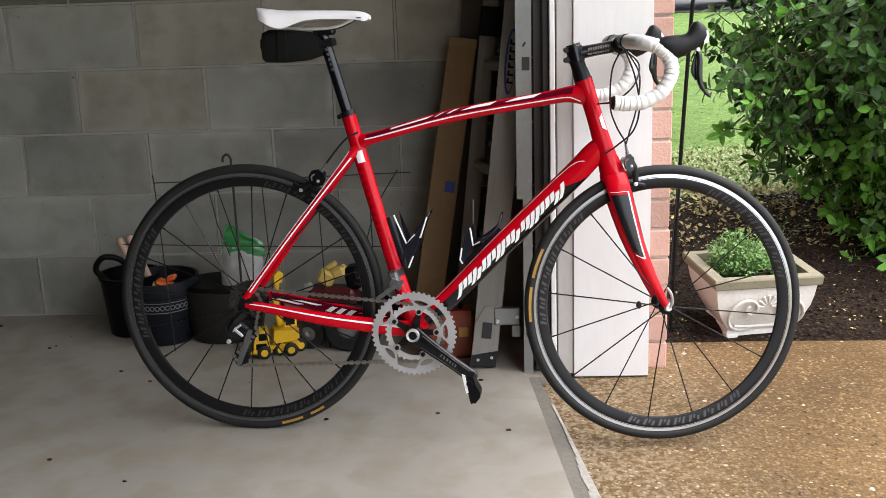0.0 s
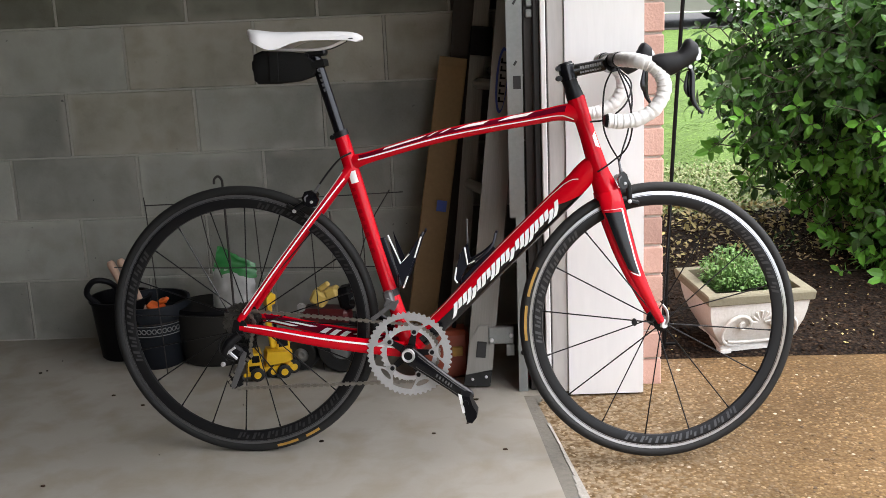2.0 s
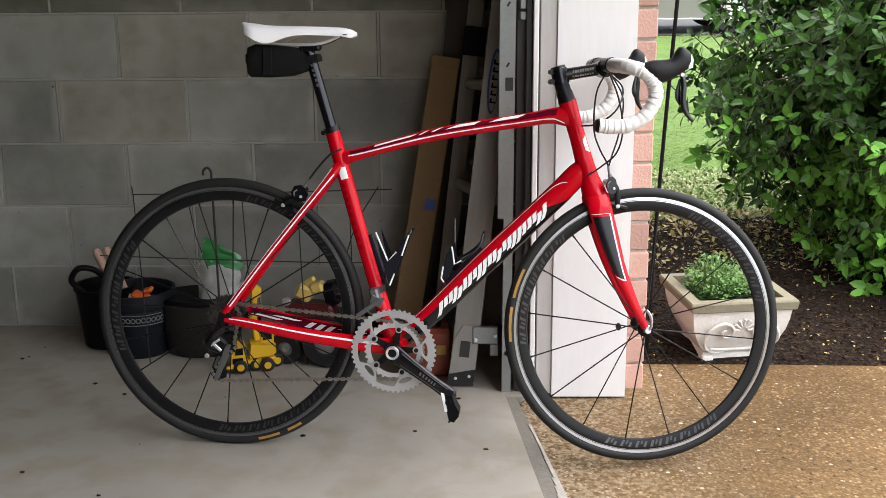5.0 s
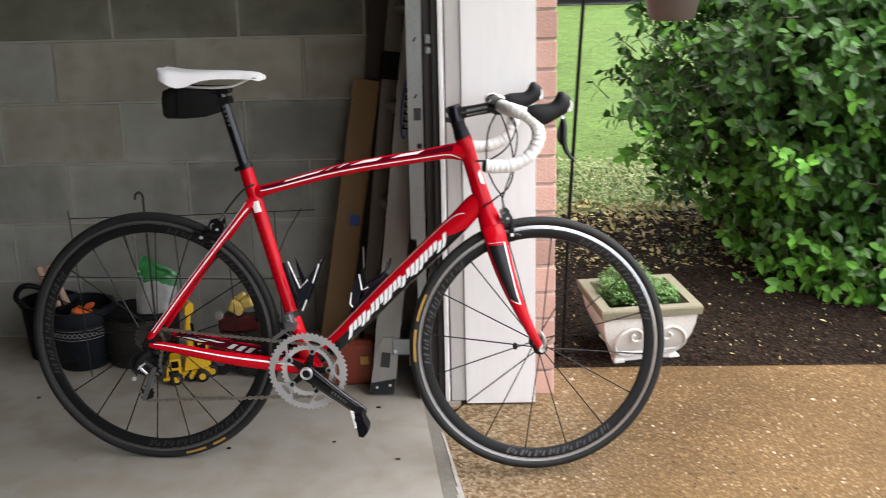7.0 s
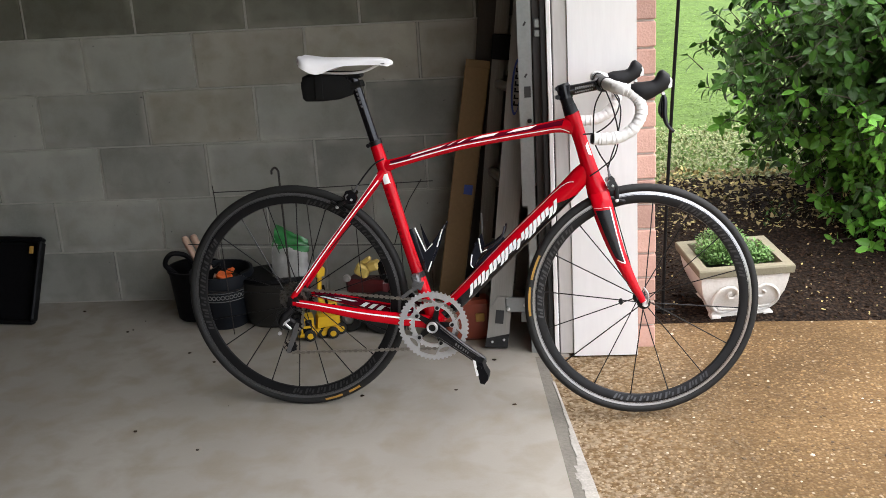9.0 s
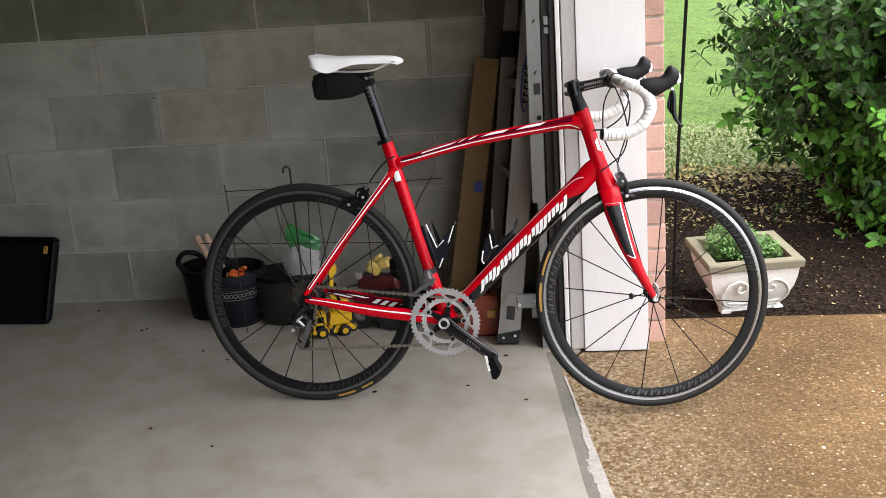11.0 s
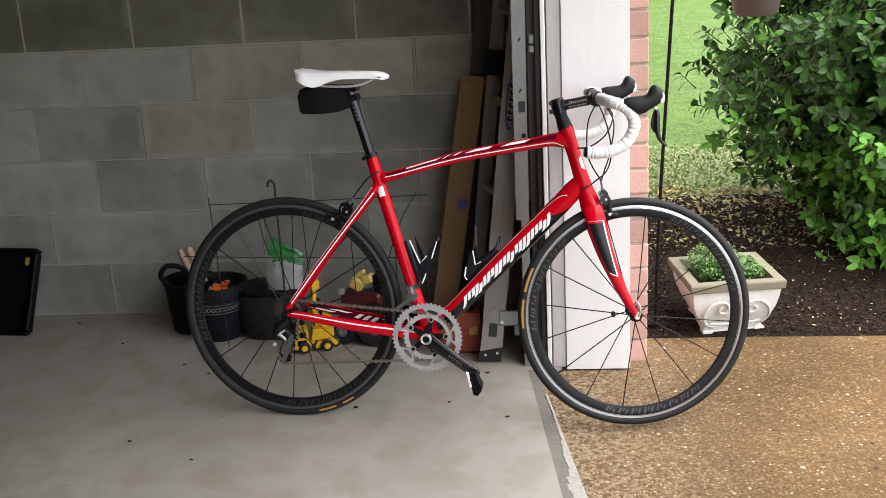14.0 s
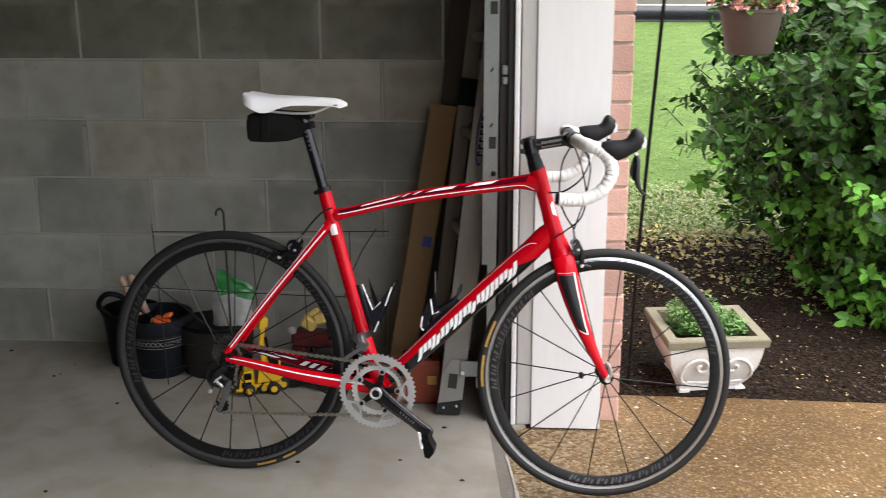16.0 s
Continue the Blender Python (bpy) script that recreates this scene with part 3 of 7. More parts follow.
class Tube:
    """A frame tube through stations (a, side, height, half depth, half width); patches of it can be lifted off as decals."""

    def __init__(self, stations, n=10, box=2.4):
        pts = curve(*[q[:3] for q in stations], n=n)
        rad = curve(*[(q[3], q[4], 0) for q in stations], n=n)
        self.p, self.rv, self.rs, self.box = pts, [q.x for q in rad], [q.y for q in rad], box

    def at(self, u, phi, lift=0.0):
        k = min(max(u, 0), 1) * (len(self.p) - 1)
        i = min(int(k), len(self.p) - 2)
        t = k - i
        c = self.p[i].lerp(self.p[i + 1], t)
        d = (self.p[i + 1] - self.p[i]).normalized()
        side = Vector((0, -1, 0))
        nrm = side.cross(d).normalized()
        if nrm.z < 0 or (abs(nrm.z) < 0.2 and nrm.x < 0):
            nrm.negate()
        rv, rs = self.rv[i] * (1 - t) + self.rv[i + 1] * t + lift, self.rs[i] * (1 - t) + self.rs[i + 1] * t + lift
        c2, s2 = math.cos(phi), math.sin(phi)
        e = 2 / self.box
        return c + nrm * rv * math.copysign(abs(c2) ** e, c2) + side * rs * math.copysign(abs(s2) ** e, s2)

    def shape(self, seg=20):
        n = len(self.p)
        s = Shape()
        s.v = [tuple(self.at(i / (n - 1), 2 * math.pi * k / seg)) for i in range(n) for k in range(seg)]
        s.f = [(i * seg + k, i * seg + (k + 1) % seg, (i + 1) * seg + (k + 1) % seg, (i + 1) * seg + k) for i in range(n - 1) for k in range(seg)]
        s.f += [tuple(reversed(range(seg))), tuple(range((n - 1) * seg, n * seg))]
        return s

    def patch(self, quad, s=None, nu=8, nv=4, lift=0.0009):
        """A decal between four corners (u, phi in degrees)."""
        s = s or Shape()
        (a, b, c, d) = [Vector((q[0], radians(q[1]))) for q in quad]
        vs = [self.at(*(a.lerp(b, i / nu)).lerp(d.lerp(c, i / nu), j / nv), lift) for i in range(nu + 1) for j in range(nv + 1)]
        return s.add(vs, [(i * (nv + 1) + j, (i + 1) * (nv + 1) + j, (i + 1) * (nv + 1) + j + 1, i * (nv + 1) + j + 1) for i in range(nu) for j in range(nv)])

    def line(self, pts, wide=4, s=None):
        """A pin stripe along (u, phi) points."""
        s = s or Shape()
        for (u0, f0), (u1, f1) in zip(pts, pts[1:]):
            self.patch([(u0, f0 - wide), (u1, f1 - wide), (u1, f1 + wide), (u0, f0 + wide)], s, 6, 2)
        return s


seat_t = Tube([(0.405, 0, 0.285, 0.019, 0.024), (0.340, 0, 0.505, 0.017, 0.017), (0.287, 0, 0.700, 0.018, 0.018), (0.262, 0, 0.792, 0.017, 0.017)], box=2.1)
top_t = Tube([(0.283, 0, 0.722, 0.020, 0.016), (0.335, 0, 0.737, 0.0135, 0.019), (0.513, 0, 0.7835, 0.0150, 0.020), (0.727, 0, 0.8195, 0.0160, 0.020), (0.785, 0, 0.829, 0.0185, 0.020), (0.832, 0, 0.829, 0.027, 0.017)], box=2.6)
down_t = Tube([(0.868, 0, 0.713, 0.023, 0.016), (0.842, 0, 0.688, 0.0270, 0.020), (0.800, 0, 0.643, 0.0275, 0.022), (0.623, 0, 0.470, 0.0270, 0.025), (0.490, 0, 0.337, 0.0245, 0.027), (0.412, 0, 0.272, 0.024, 0.030)], box=2.6)
head_t = Tube([(0.8765, 0, 0.678, 0.024, 0.023), (0.862, 0, 0.726, 0.021, 0.020), (0.843, 0, 0.79, 0.019, 0.018), (0.820, 0, 0.864, 0.021, 0.020)], box=2.1)
MAROON = material("maroon_band_paint", (0.10, 0.002, 0.012), 0.4, var=0.05, bump=0, coat=0.35, spec=0.0)
stays, chains = {}, {}
for sg in (-1, 1):
    stays[sg] = Tube([(0.284, sg * 0.010, 0.712, 0.013, 0.009), (0.240, sg * 0.026, 0.655, 0.0095, 0.008), (0.117, sg * 0.046, 0.500, 0.0085, 0.0075), (0.004, sg * 0.062, 0.350, 0.0085, 0.007)], box=2.2)
    chains[sg] = Tube([(0.004, sg * 0.062, 0.334, 0.009, 0.007), (0.060, sg * 0.060, 0.326, 0.012, 0.008), (0.200, sg * 0.050, 0.298, 0.016, 0.009), (0.330, sg * 0.034, 0.278, 0.019, 0.010), (0.400, sg * 0.028, 0.270, 0.020, 0.012)], box=2.6)
seat_o = part("seat_tube", seat_t.shape(), RED, bike)
top_o = part("top_tube", top_t.shape(), RED, bike)
down_o = part("down_tube", down_t.shape(), RED, bike)
head_o = part("head_tube", head_t.shape(), RED, bike)
part("bottom_bracket_shell", Shape().lathe([(0.0, -0.036), (0.023, -0.036), (0.024, -0.03), (0.024, 0.03), (0.023, 0.036), (0, 0.036)], BB, Matrix.Rotation(radians(90), 3, "X"), 24), RED, bike)
for sg in (-1, 1):
    ob = part("seat_stay", stays[sg].shape(14), RED, bike)
    if sg < 0:
        part("stripe", stays[sg].line([(0.10, 44), (0.5, 52), (0.96, 48)], 8), WHITE_PAINT, ob, "white pin stripe")
        part("stripe", stays[sg].line([(0.16, 110), (0.5, 100), (0.96, 94)], 8), WHITE_PAINT, ob, "white pin stripe")
    ob = part("chain_stay", chains[sg].shape(16), RED, bike)
    if sg < 0:
        part("stripe", chains[sg].line([(0.06, 66), (0.5, 72), (0.97, 78)], 7), WHITE_PAINT, ob, "white pin stripe")
    else:
        part("guard", chains[sg].patch([(0.14, 40), (0.93, 40), (0.93, 128), (0.20, 120)], nu=20, nv=6, lift=0.0008), MAROON, ob, "dark maroon inner face")
        s = Shape()
        for u0, u1, lo, hi in ((0.18, 0.34, 92, 108), (0.30, 0.42, 70, 84), (0.46, 0.485, 64, 104), (0.505, 0.53, 64, 104), (0.55, 0.575, 64, 104), (0.61, 0.74, 62, 78), (0.64, 0.80, 92, 106)):
            chains[sg].patch([(u0 + 0.03, lo), (u1 + 0.03, lo), (u1, hi), (u0, hi)], s, 4, 3, 0.0018)
        tagged(part("decal", s, WHITE_PAINT, ob, "white bars of a maker's mark"), kind="stuff")
    part("dropout", Shape().prism([(-0.016, -0.012), (-0.006, -0.022), (0.012, -0.012), (0.026, 0.0), (0.016, 0.016), (-0.008, 0.018)], (0, sg * 0.066 - 0.002, 0.336), (1, 0, 0), (0, 0, 1), (0, 0.004, 0)), BLACK, bike)

# decals of the main tubes
part("maroon_band", top_t.patch([(0.13, 44), (0.86, 40), (0.84, 86), (0.14, 82)], nu=30, nv=6, lift=0.0005), MAROON, top_o, "dark maroon band under the mark")
s = top_t.line([(0.12, 84), (0.30, 92), (0.60, 97), (0.82, 103), (0.93, 126)], 3.6)
part("stripe", s, WHITE_PAINT, top_o, "white pin stripe")
s = Shape()
TOP_A = [p.x for p in top_t.p]


def top_u(a):
    """Where along the top tube the forward coordinate a lies."""
    return float(np.interp(a, TOP_A, np.linspace(0, 1, len(TOP_A))))


for a0, a1, a2, a3, low, high in ((0.368, 0.455, 0.474, 0.372, 64, 46), (0.474, 0.481, 0.501, 0.494, 66, 38), (0.503, 0.512, 0.534, 0.524, 66, 36), (0.538, 0.606, 0.622, 0.572, 66, 36), (0.640, 0.708, 0.728, 0.672, 66, 34)):
    top_t.patch([(top_u(a0), low), (top_u(a1), low), (top_u(a2), high), (top_u(a3), high)], s, 8, 3)
tagged(part("decal", s, WHITE_PAINT, top_o, "white bars of a maker's mark"), kind="stuff")
DOWN_A, DOWN_U = [p.x for p in reversed(down_t.p)], [1 - i / (len(down_t.p) - 1) for i in range(len(down_t.p))]


def down_u(a):
    """Where along the down tube the forward coordinate a lies."""
    return float(np.interp(a, DOWN_A, DOWN_U))


part("underside_panel", down_t.patch([(down_u(0.776), 94), (down_u(0.44), 82), (down_u(0.44), 178), (down_u(0.822), 178)], nu=30, nv=6), BLACK_GLOSS, down_o, "black lower panel")
part("stripe", down_t.line([(down_u(q), f) for q, f in ((0.828, 84), (0.818, 60), (0.805, 46), (0.780, 37), (0.70, 32), (0.60, 31), (0.48, 34))], 2.4), WHITE_PAINT, down_o, "white pin stripe")
for k in range(11):
    # two slanted bars side by side, of uneven height
    s = Shape()
    start = 0.508 + k * 0.0232

    def corner(p, v, start=start):
        return (down_u(start + p + 0.021 * v), 122 - 42 * v)

    low, top = ((0.0, 1.0), (0.38, 1.0), (0.0, 0.78), (0.22, 1.0))[k % 4], ((0.45, 1.0), (0.0, 1.0), (0.30, 1.0))[k % 3]
    for (p0, p1), (v0, v1) in (((0.0, 0.0092), low), ((0.0116, 0.0204), top)):
        down_t.patch([corner(p0, v0), corner(p1, v0), corner(p1, v1), corner(p0, v1)], s, 3, 4, 0.0016)
    part("mark_block", s, WHITE_PAINT, down_o, "white block of a maker's mark")
part("sticker", seat_t.patch([(0.615, 58), (0.675, 58), (0.675, 112), (0.615, 112)]), WHITE_PAINT, seat_o, "white sticker")
s = Shape()
for k in range(9):
    seat_t.patch([(0.34 + k * 0.030, 96), (0.356 + k * 0.030, 96), (0.356 + k * 0.030, 124), (0.34 + k * 0.030, 124)], s, 2, 3)
tagged(part("decal", s, material("dark_red_print", (0.34, 0.002, 0.008), 0.45, var=0.05, bump=0, coat=0.45, spec=0.0), seat_o, "dark red bars of a maker's mark"), kind="stuff")
part("badge", head_t.patch([(0.42, 30), (0.62, 30), (0.58, 62), (0.46, 62)]), WHITE_PAINT, head_o, "white badge")

# seat post, collar, saddle, bag
post = part("seat_post", Shape().tube([(0.262, 0, 0.79), (0.207, 0, 0.982)], 0.0137, 16), BLACK_GLOSS, bike, "black carbon seat post")
s = Shape()
for k in range(5):
    c = Vector((0.262, 0, 0.79)).lerp(Vector((0.207, 0, 0.982)), 0.56 + k * 0.06)
    s.box(c + Vector((0, -0.0138, 0)), (0.005, 0.0012, 0.007), Matrix.Rotation(radians(-16), 3, "Y"))
tagged(part("decal", s, DECAL_GREY, post, "grey bars of a maker's mark"), kind="stuff")
col = part("seat_collar", Shape().tube([(0.2645, 0, 0.786), (0.260, 0, 0.799)], 0.0195, 18), BLACK, bike)
part("bolt", Shape().tube([(0.243, -0.012, 0.785), (0.243, 0.012, 0.785)], 0.006, 10), BLACK, col)
part("seat_clamp", Shape().box((0.212, 0, 0.985), (0.05, 0.034, 0.018), Matrix.Rotation(radians(-5), 3, "Y"), 0.005).tube([(0.192, -0.02, 0.978), (0.192, 0.02, 0.978)], 0.006, 10), BLACK, bike)
sad = Shape()
rows = []
for k in range(25):
    t = k / 24
    x = 0.062 + 0.261 * t
    half = 0.070 * (1 - t) ** 1.35 + 0.0185
    half *= min(1, math.sqrt(t * 9) * 0.4 + 0.6)
    top = 1.042 - 0.006 * math.sin(t * math.pi) * (1 - t) - 0.013 * t ** 2.2 + 0.004 * math.exp(-(t * 7) ** 2)
    drop = 0.024 + 0.022 * math.exp(-((t - 0.22) / 0.16) ** 2) - 0.004 * t
    if k in (0, 24):
        drop *= 0.45
    if k > 21:
        top -= (0.001, 0.003, 0.008)[k - 22]
        half *= (0.98, 0.92, 0.72)[k - 22]
    ring = []
    for j in range(13):
        a = j / 12 * 2 - 1
        y = half * math.sin(a * math.pi / 2)
        zz = top - drop * abs(a) ** 3.2 - 0.004 * (1 - abs(a)) ** 2 * (1 - t)
        ring.append((x, y, zz))
    ring += [(x, half * 0.86 * a, top - drop * 0.55 - 0.006 + 0.004 * (1 - abs(a))) for a in (0.9, 0.4, 0, -0.4, -0.9)]
    rows.append(ring)
m = len(rows[0])
sad.v = [p for r_ in rows for p in r_]
sad.f = [(i * m + j, i * m + (j + 1) % m, (i + 1) * m + (j + 1) % m, (i + 1) * m + j) for i in range(24) for j in range(m)] + [tuple(range(m)), tuple(range(24 * m, 25 * m))]
saddle = part("saddle", sad, SADDLE_W, bike, "white racing saddle", sharp=60)
for sg in (-1, 1):
    part("rail", Shape().tube(curve((0.085, sg * 0.03, 1.004), (0.13, sg * 0.022, 0.995), (0.20, sg * 0.021, 0.992), (0.245, sg * 0.018, 0.996), (0.285, sg * 0.008, 1.012)), 0.0036, 8), SILVER if sg < 0 else BLACK, saddle)
part("nose_badge", Shape().prism([(0, 0), (0.012, 0), (0.012, 0.0025), (0, 0.0025)], (0.293, -0.0215, 1.014), (1, 0, 0), (0, 0, 1), (0, 0.003, 0)), DECAL_GREY, saddle)
bagp = [(x + 0.010, z) for x, z in [(0.056, 0.985), (0.075, 0.993), (0.130, 0.990), (0.178, 0.984), (0.200, 0.965), (0.204, 0.945), (0.196, 0.930), (0.160, 0.919), (0.110, 0.915), (0.064, 0.916), (0.055, 0.924), (0.052, 0.955)]]
bag_s = Shape()
cx, cz = 0.135, 0.951
for yy, k in ((-0.040, 0.82), (-0.036, 0.95), (-0.022, 1.0), (0.022, 1.0), (0.036, 0.95), (0.040, 0.82)):
    bag_s.v += [(cx + (x - cx) * k, yy * (1.0 - 0.45 * max(0, (x - 0.1) / 0.1)), cz + (z - cz) * k) for x, z in bagp]
nb = len(bagp)
bag_s.f = [(a * nb + i, a * nb + (i + 1) % nb, (a + 1) * nb + (i + 1) % nb, (a + 1) * nb + i) for a in range(5) for i in range(nb)] + [tuple(range(nb)), tuple(range(5 * nb, 6 * nb))]
bag = part("saddle_bag", bag_s, NYLON, bike, "black nylon saddle bag", sharp=50)
part("strap", Shape().tube([(0.203, -0.018, 0.955), (0.232, -0.018, 0.962), (0.238, 0, 0.962), (0.232, 0.018, 0.962), (0.203, 0.018, 0.955)], 0.009, 8, flat=0.25), NYLON, bag)
part("strap", Shape().box((0.118, -0.0405, 0.955), (0.022, 0.003, 0.07), b=0.001), NYLON, bag)
part("loop", Shape().tube([(0.064, 0, 0.945), (0.057, 0, 0.950), (0.057, 0, 0.968), (0.064, 0, 0.972)], 0.003, 8), NYLON, bag)


# wheels
def wheel(name, hub, m, front):
    """A wheel in its own plane round hub, then turned by m; its tyre, rim, hub and spokes."""
    rot, R = Matrix.Rotation(radians(-90), 3, "X"), 0.331 if front else 0.337
    ty = Shape().lathe([(R - 0.0125 + 0.0125 * math.cos(a), 0.0128 * math.sin(a)) for a in (2 * math.pi * k / 14 for k in range(14))], hub, rot, 96, True).moved(m)
    tyre = part("wheel", ty, RUBBER, bike, "black road tyre on a %s rim" % ("silver-edged black" if front else "black"))
    tyre.name = "front_wheel" if front else "rear_wheel"
    rim_d = 0.032
    ro = R - 0.021
    prof = [(ro, -0.0095), (ro - 0.012, -0.0098), (ro - 0.0128, -0.0100), (ro - rim_d, -0.0050), (ro - rim_d - 0.002, 0), (ro - rim_d, 0.0050), (ro - 0.0128, 0.0100), (ro - 0.012, 0.0098), (ro, 0.0095)]
    part("rim", Shape().lathe(prof, hub, rot, 96, True).moved(m), RIM_BLACK, tyre, "black alloy rim")
    for r0, r1_ in ((0.0006, 0.0068), (0.0080, 0.0091)):
        band = [(ro - r0, -0.0101), (ro - r1_, -0.0105), (ro - r1_, -0.0092), (ro - r0, -0.0088)]
        part("brake_track", Shape().lathe(band, hub, rot, 96, True).moved(m), TRACK if front else RING_DARK, tyre, "polished brake track" if front else "dull brake track")

    # thin bars of the mark, three times round the rim
    def on_rim(ang, hh):
        rad_ = ro - 0.0135 - hh * 0.0165
        return hub + Vector((rad_ * math.cos(ang), -0.0108 + 0.005 * (ro - 0.0128 - rad_) / (rim_d - 0.0128), rad_ * math.sin(ang)))

    s = Shape()
    for start in (131, 253, 11) if front else (143, 263, 23):
        for k in range(8):
            a0, slant = start + k * 7.3, 1.4
            for d0, d1, h0, h1 in ((0.0, 1.3, 0.05, 0.95), (2.1, 3.0, 0.30 + 0.1 * (k % 3), 0.95), (4.0, 5.2, 0.05, 0.62 + 0.11 * (k % 4))):
                s.add([on_rim(radians(a0 + d_ + slant * h_), h_) for h_, d_ in ((h0, d0), (h0, d1), (h1, d1), (h1, d0))], [(0, 1, 2, 3)])
    tagged(part("decal", s.moved(m), DECAL_RIM if front else DECAL_DIM, tyre, "grey bars of a maker's mark"), kind="stuff")
    # yellow labels on the tyre wall
    s = Shape()
    for a0, a1 in ((154, 167), (171, 186)) if front else ((-78, -68), (-64, -57)):
        n = 10
        for rr, w in ((R - 0.0125, 0.0065),):
            vs = []
            for k in range(n + 1):
                a = radians(a0 + (a1 - a0) * k / n)
                for r_, y in ((rr - w / 2, -0.0129), (rr + w / 2, -0.0127)):
                    vs.append(hub + Vector((r_ * math.cos(a), y - 0.0006, r_ * math.sin(a))))
            s.add(vs, [(2 * k, 2 * k + 1, 2 * k + 3, 2 * k + 2) for k in range(n)])
    part("label", s.moved(m), DECAL_YELLOW, tyre, "yellow tyre label")
    w_ = 0.038 if front else 0.032
    hubp = [(0, -0.052), (0.006, -0.052), (0.008, -0.046), (0.011, -w_ - 0.004), (0.019, -w_), (0.019, -w_ + 0.003), (0.010, -w_ + 0.008), (0.009, 0), (0.010, w_ - 0.008), (0.019, w_ - 0.003), (0.019, w_), (0.011, w_ + 0.004), (0.008, 0.046), (0.006, 0.052), (0, 0.052)]
    part("hub", Shape().lathe(hubp, hub, rot, 24).moved(m), BLACK, tyre)
    part("skewer", Shape().lathe([(0, -0.066), (0.007, -0.066), (0.008, -0.060), (0.0045, -0.055), (0.0045, 0.06), (0, 0.06)], hub, rot, 14).moved(m), SILVER, tyre)
    n_sp = 16 if front else 20
    for k in range(n_sp):
        a = 2 * math.pi * (k + (0.69 if front else 0.83)) / n_sp
        sg = (-1 if k % 2 == 0 else 1) * (-1 if front else 1)
        off = 0 if front or sg > 0 else (0.9 if (k // 2) % 2 else -0.9)
        p0 = hub + Vector((0.0185 * math.cos(a + off), sg * (w_ - 0.0015), 0.0185 * math.sin(a + off)))
        p1 = hub + Vector(((ro - rim_d + 0.003) * math.cos(a), sg * 0.002, (ro - rim_d + 0.003) * math.sin(a)))
        sp = Shape().tube([p0, p1], 0.0016, 6)
        sp.tube([p1, p1.lerp(p0, 0.045)], 0.0022, 6)
        part("spoke", sp.moved(m), BLACK, tyre)
    return tyre


RING_DARK = material("dark_rear_brake_track", (0.085, 0.085, 0.088), 0.4, metal=0.3, var=0.1, bump=0)
wheel("wheel", HUB_R, I4, False)
fw = wheel("wheel", HUB_F, STEER, True)
a = radians(176)
mag = HUB_F + Vector((0.064 * math.cos(a), -0.034, 0.064 * math.sin(a)))
part("quick_release", Shape().tube(curve(HUB_F + Vector((0, -0.062, 0)), HUB_F + Vector((0.006, -0.070, 0.012)), HUB_F + Vector((0.004, -0.072, 0.034)), HUB_F + Vector((-0.006, -0.070, 0.050)), n=4), [0.0035] * 4 + [0.0040] * 4 + [0.0042] * 4 + [0.003], 10, flat=0.6).moved(STEER), SILVER, fw, "polished quick-release lever")
part("spoke_magnet", Shape().lathe([(0, -0.006), (0.007, -0.006), (0.009, -0.003), (0.009, 0.003), (0.007, 0.006), (0, 0.006)], mag, Matrix.Rotation(radians(90), 3, "X") @ Matrix.Diagonal((0.7, 1, 1)), 14).moved(STEER), BLACK, fw)

# fork
fork_o = part("fork", Tube([(0.8765, 0, 0.680, 0.024, 0.024), (0.885, 0, 0.655, 0.028, 0.028), (0.893, 0, 0.632, 0.030, 0.036)], box=2.2).shape().moved(STEER), RED, bike, "red fork with black lower blades")
for sg in (-1, 1):
    st = Tube([(0.889, sg * 0.022, 0.645, 0.028, 0.013), (0.900, sg * 0.034, 0.60, 0.027, 0.011), (0.934, sg * 0.041, 0.49, 0.0195, 0.0095), (0.975, sg * 0.046, 0.395, 0.0125, 0.008), (1.005, sg * 0.049, 0.336, 0.009, 0.007)], box=2.3)
    bl = part("blade", st.shape(18).moved(STEER), RED, fork_o)
    if sg < 0:
        part("panel", st.patch([(0.24, 146), (0.27, 58), (0.60, 82), (0.55, 138)], nu=14).moved(STEER), BLACK_GLOSS, bl, "black carbon panel")
        part("stripe", st.line([(0.22, 146), (0.25, 54), (0.45, 62), (0.61, 78), (0.57, 128)], 5).moved(STEER), WHITE_PAINT, bl, "white pin stripe")
    part("fork_end", Shape().box((1.008, sg * 0.052, 0.333), (0.014, 0.003, 0.018), b=0.001).moved(STEER), SILVER, fork_o)

# steerer spacers, stem, bars
part("spacer_stack", Shape().tube([HEAD_T, HEAD_T.lerp(Vector((0.802, 0, 0.916)), 0.45)], [0.021, 0.0185], 18).tube([HEAD_T.lerp(Vector((0.802, 0, 0.916)), 0.45), Vector((0.802, 0, 0.916))], 0.0175, 18).moved(STEER), BLACK, bike)
st_a, st_b = Vector((0.802, 0, 0.922)), Vector((0.905, 0, 0.940))
stem = part("stem", Shape().tube([(0.806, 0, 0.904), (0.798, 0, 0.938)], 0.0195, 18).tube([st_a, st_a.lerp(st_b, 0.5), st_b], [0.0150, 0.0138, 0.0150], 18).tube([st_b + Vector((0, -0.024, 0)), st_b + Vector((0, 0.024, 0))], 0.0215, 18).moved(STEER), BLACK_GLOSS, bike, "black alloy stem with pale lettering bars")
s = Shape()
for row, (n, hh) in enumerate(((9, 0.008), (9, 0.005))):
    for k in range(n):
        c = st_a.lerp(st_b, 0.28 + 0.055 * k) + Vector((0, -0.0160, 0.004 - row * 0.011))
        s.box(c, (0.0040, 0.002, hh * 0.8), Matrix.Rotation(radians(-10 + 14), 3, "Y"))
tagged(part("decal", s.moved(STEER), PALE, stem, "white bars of a maker's mark"), kind="stuff")
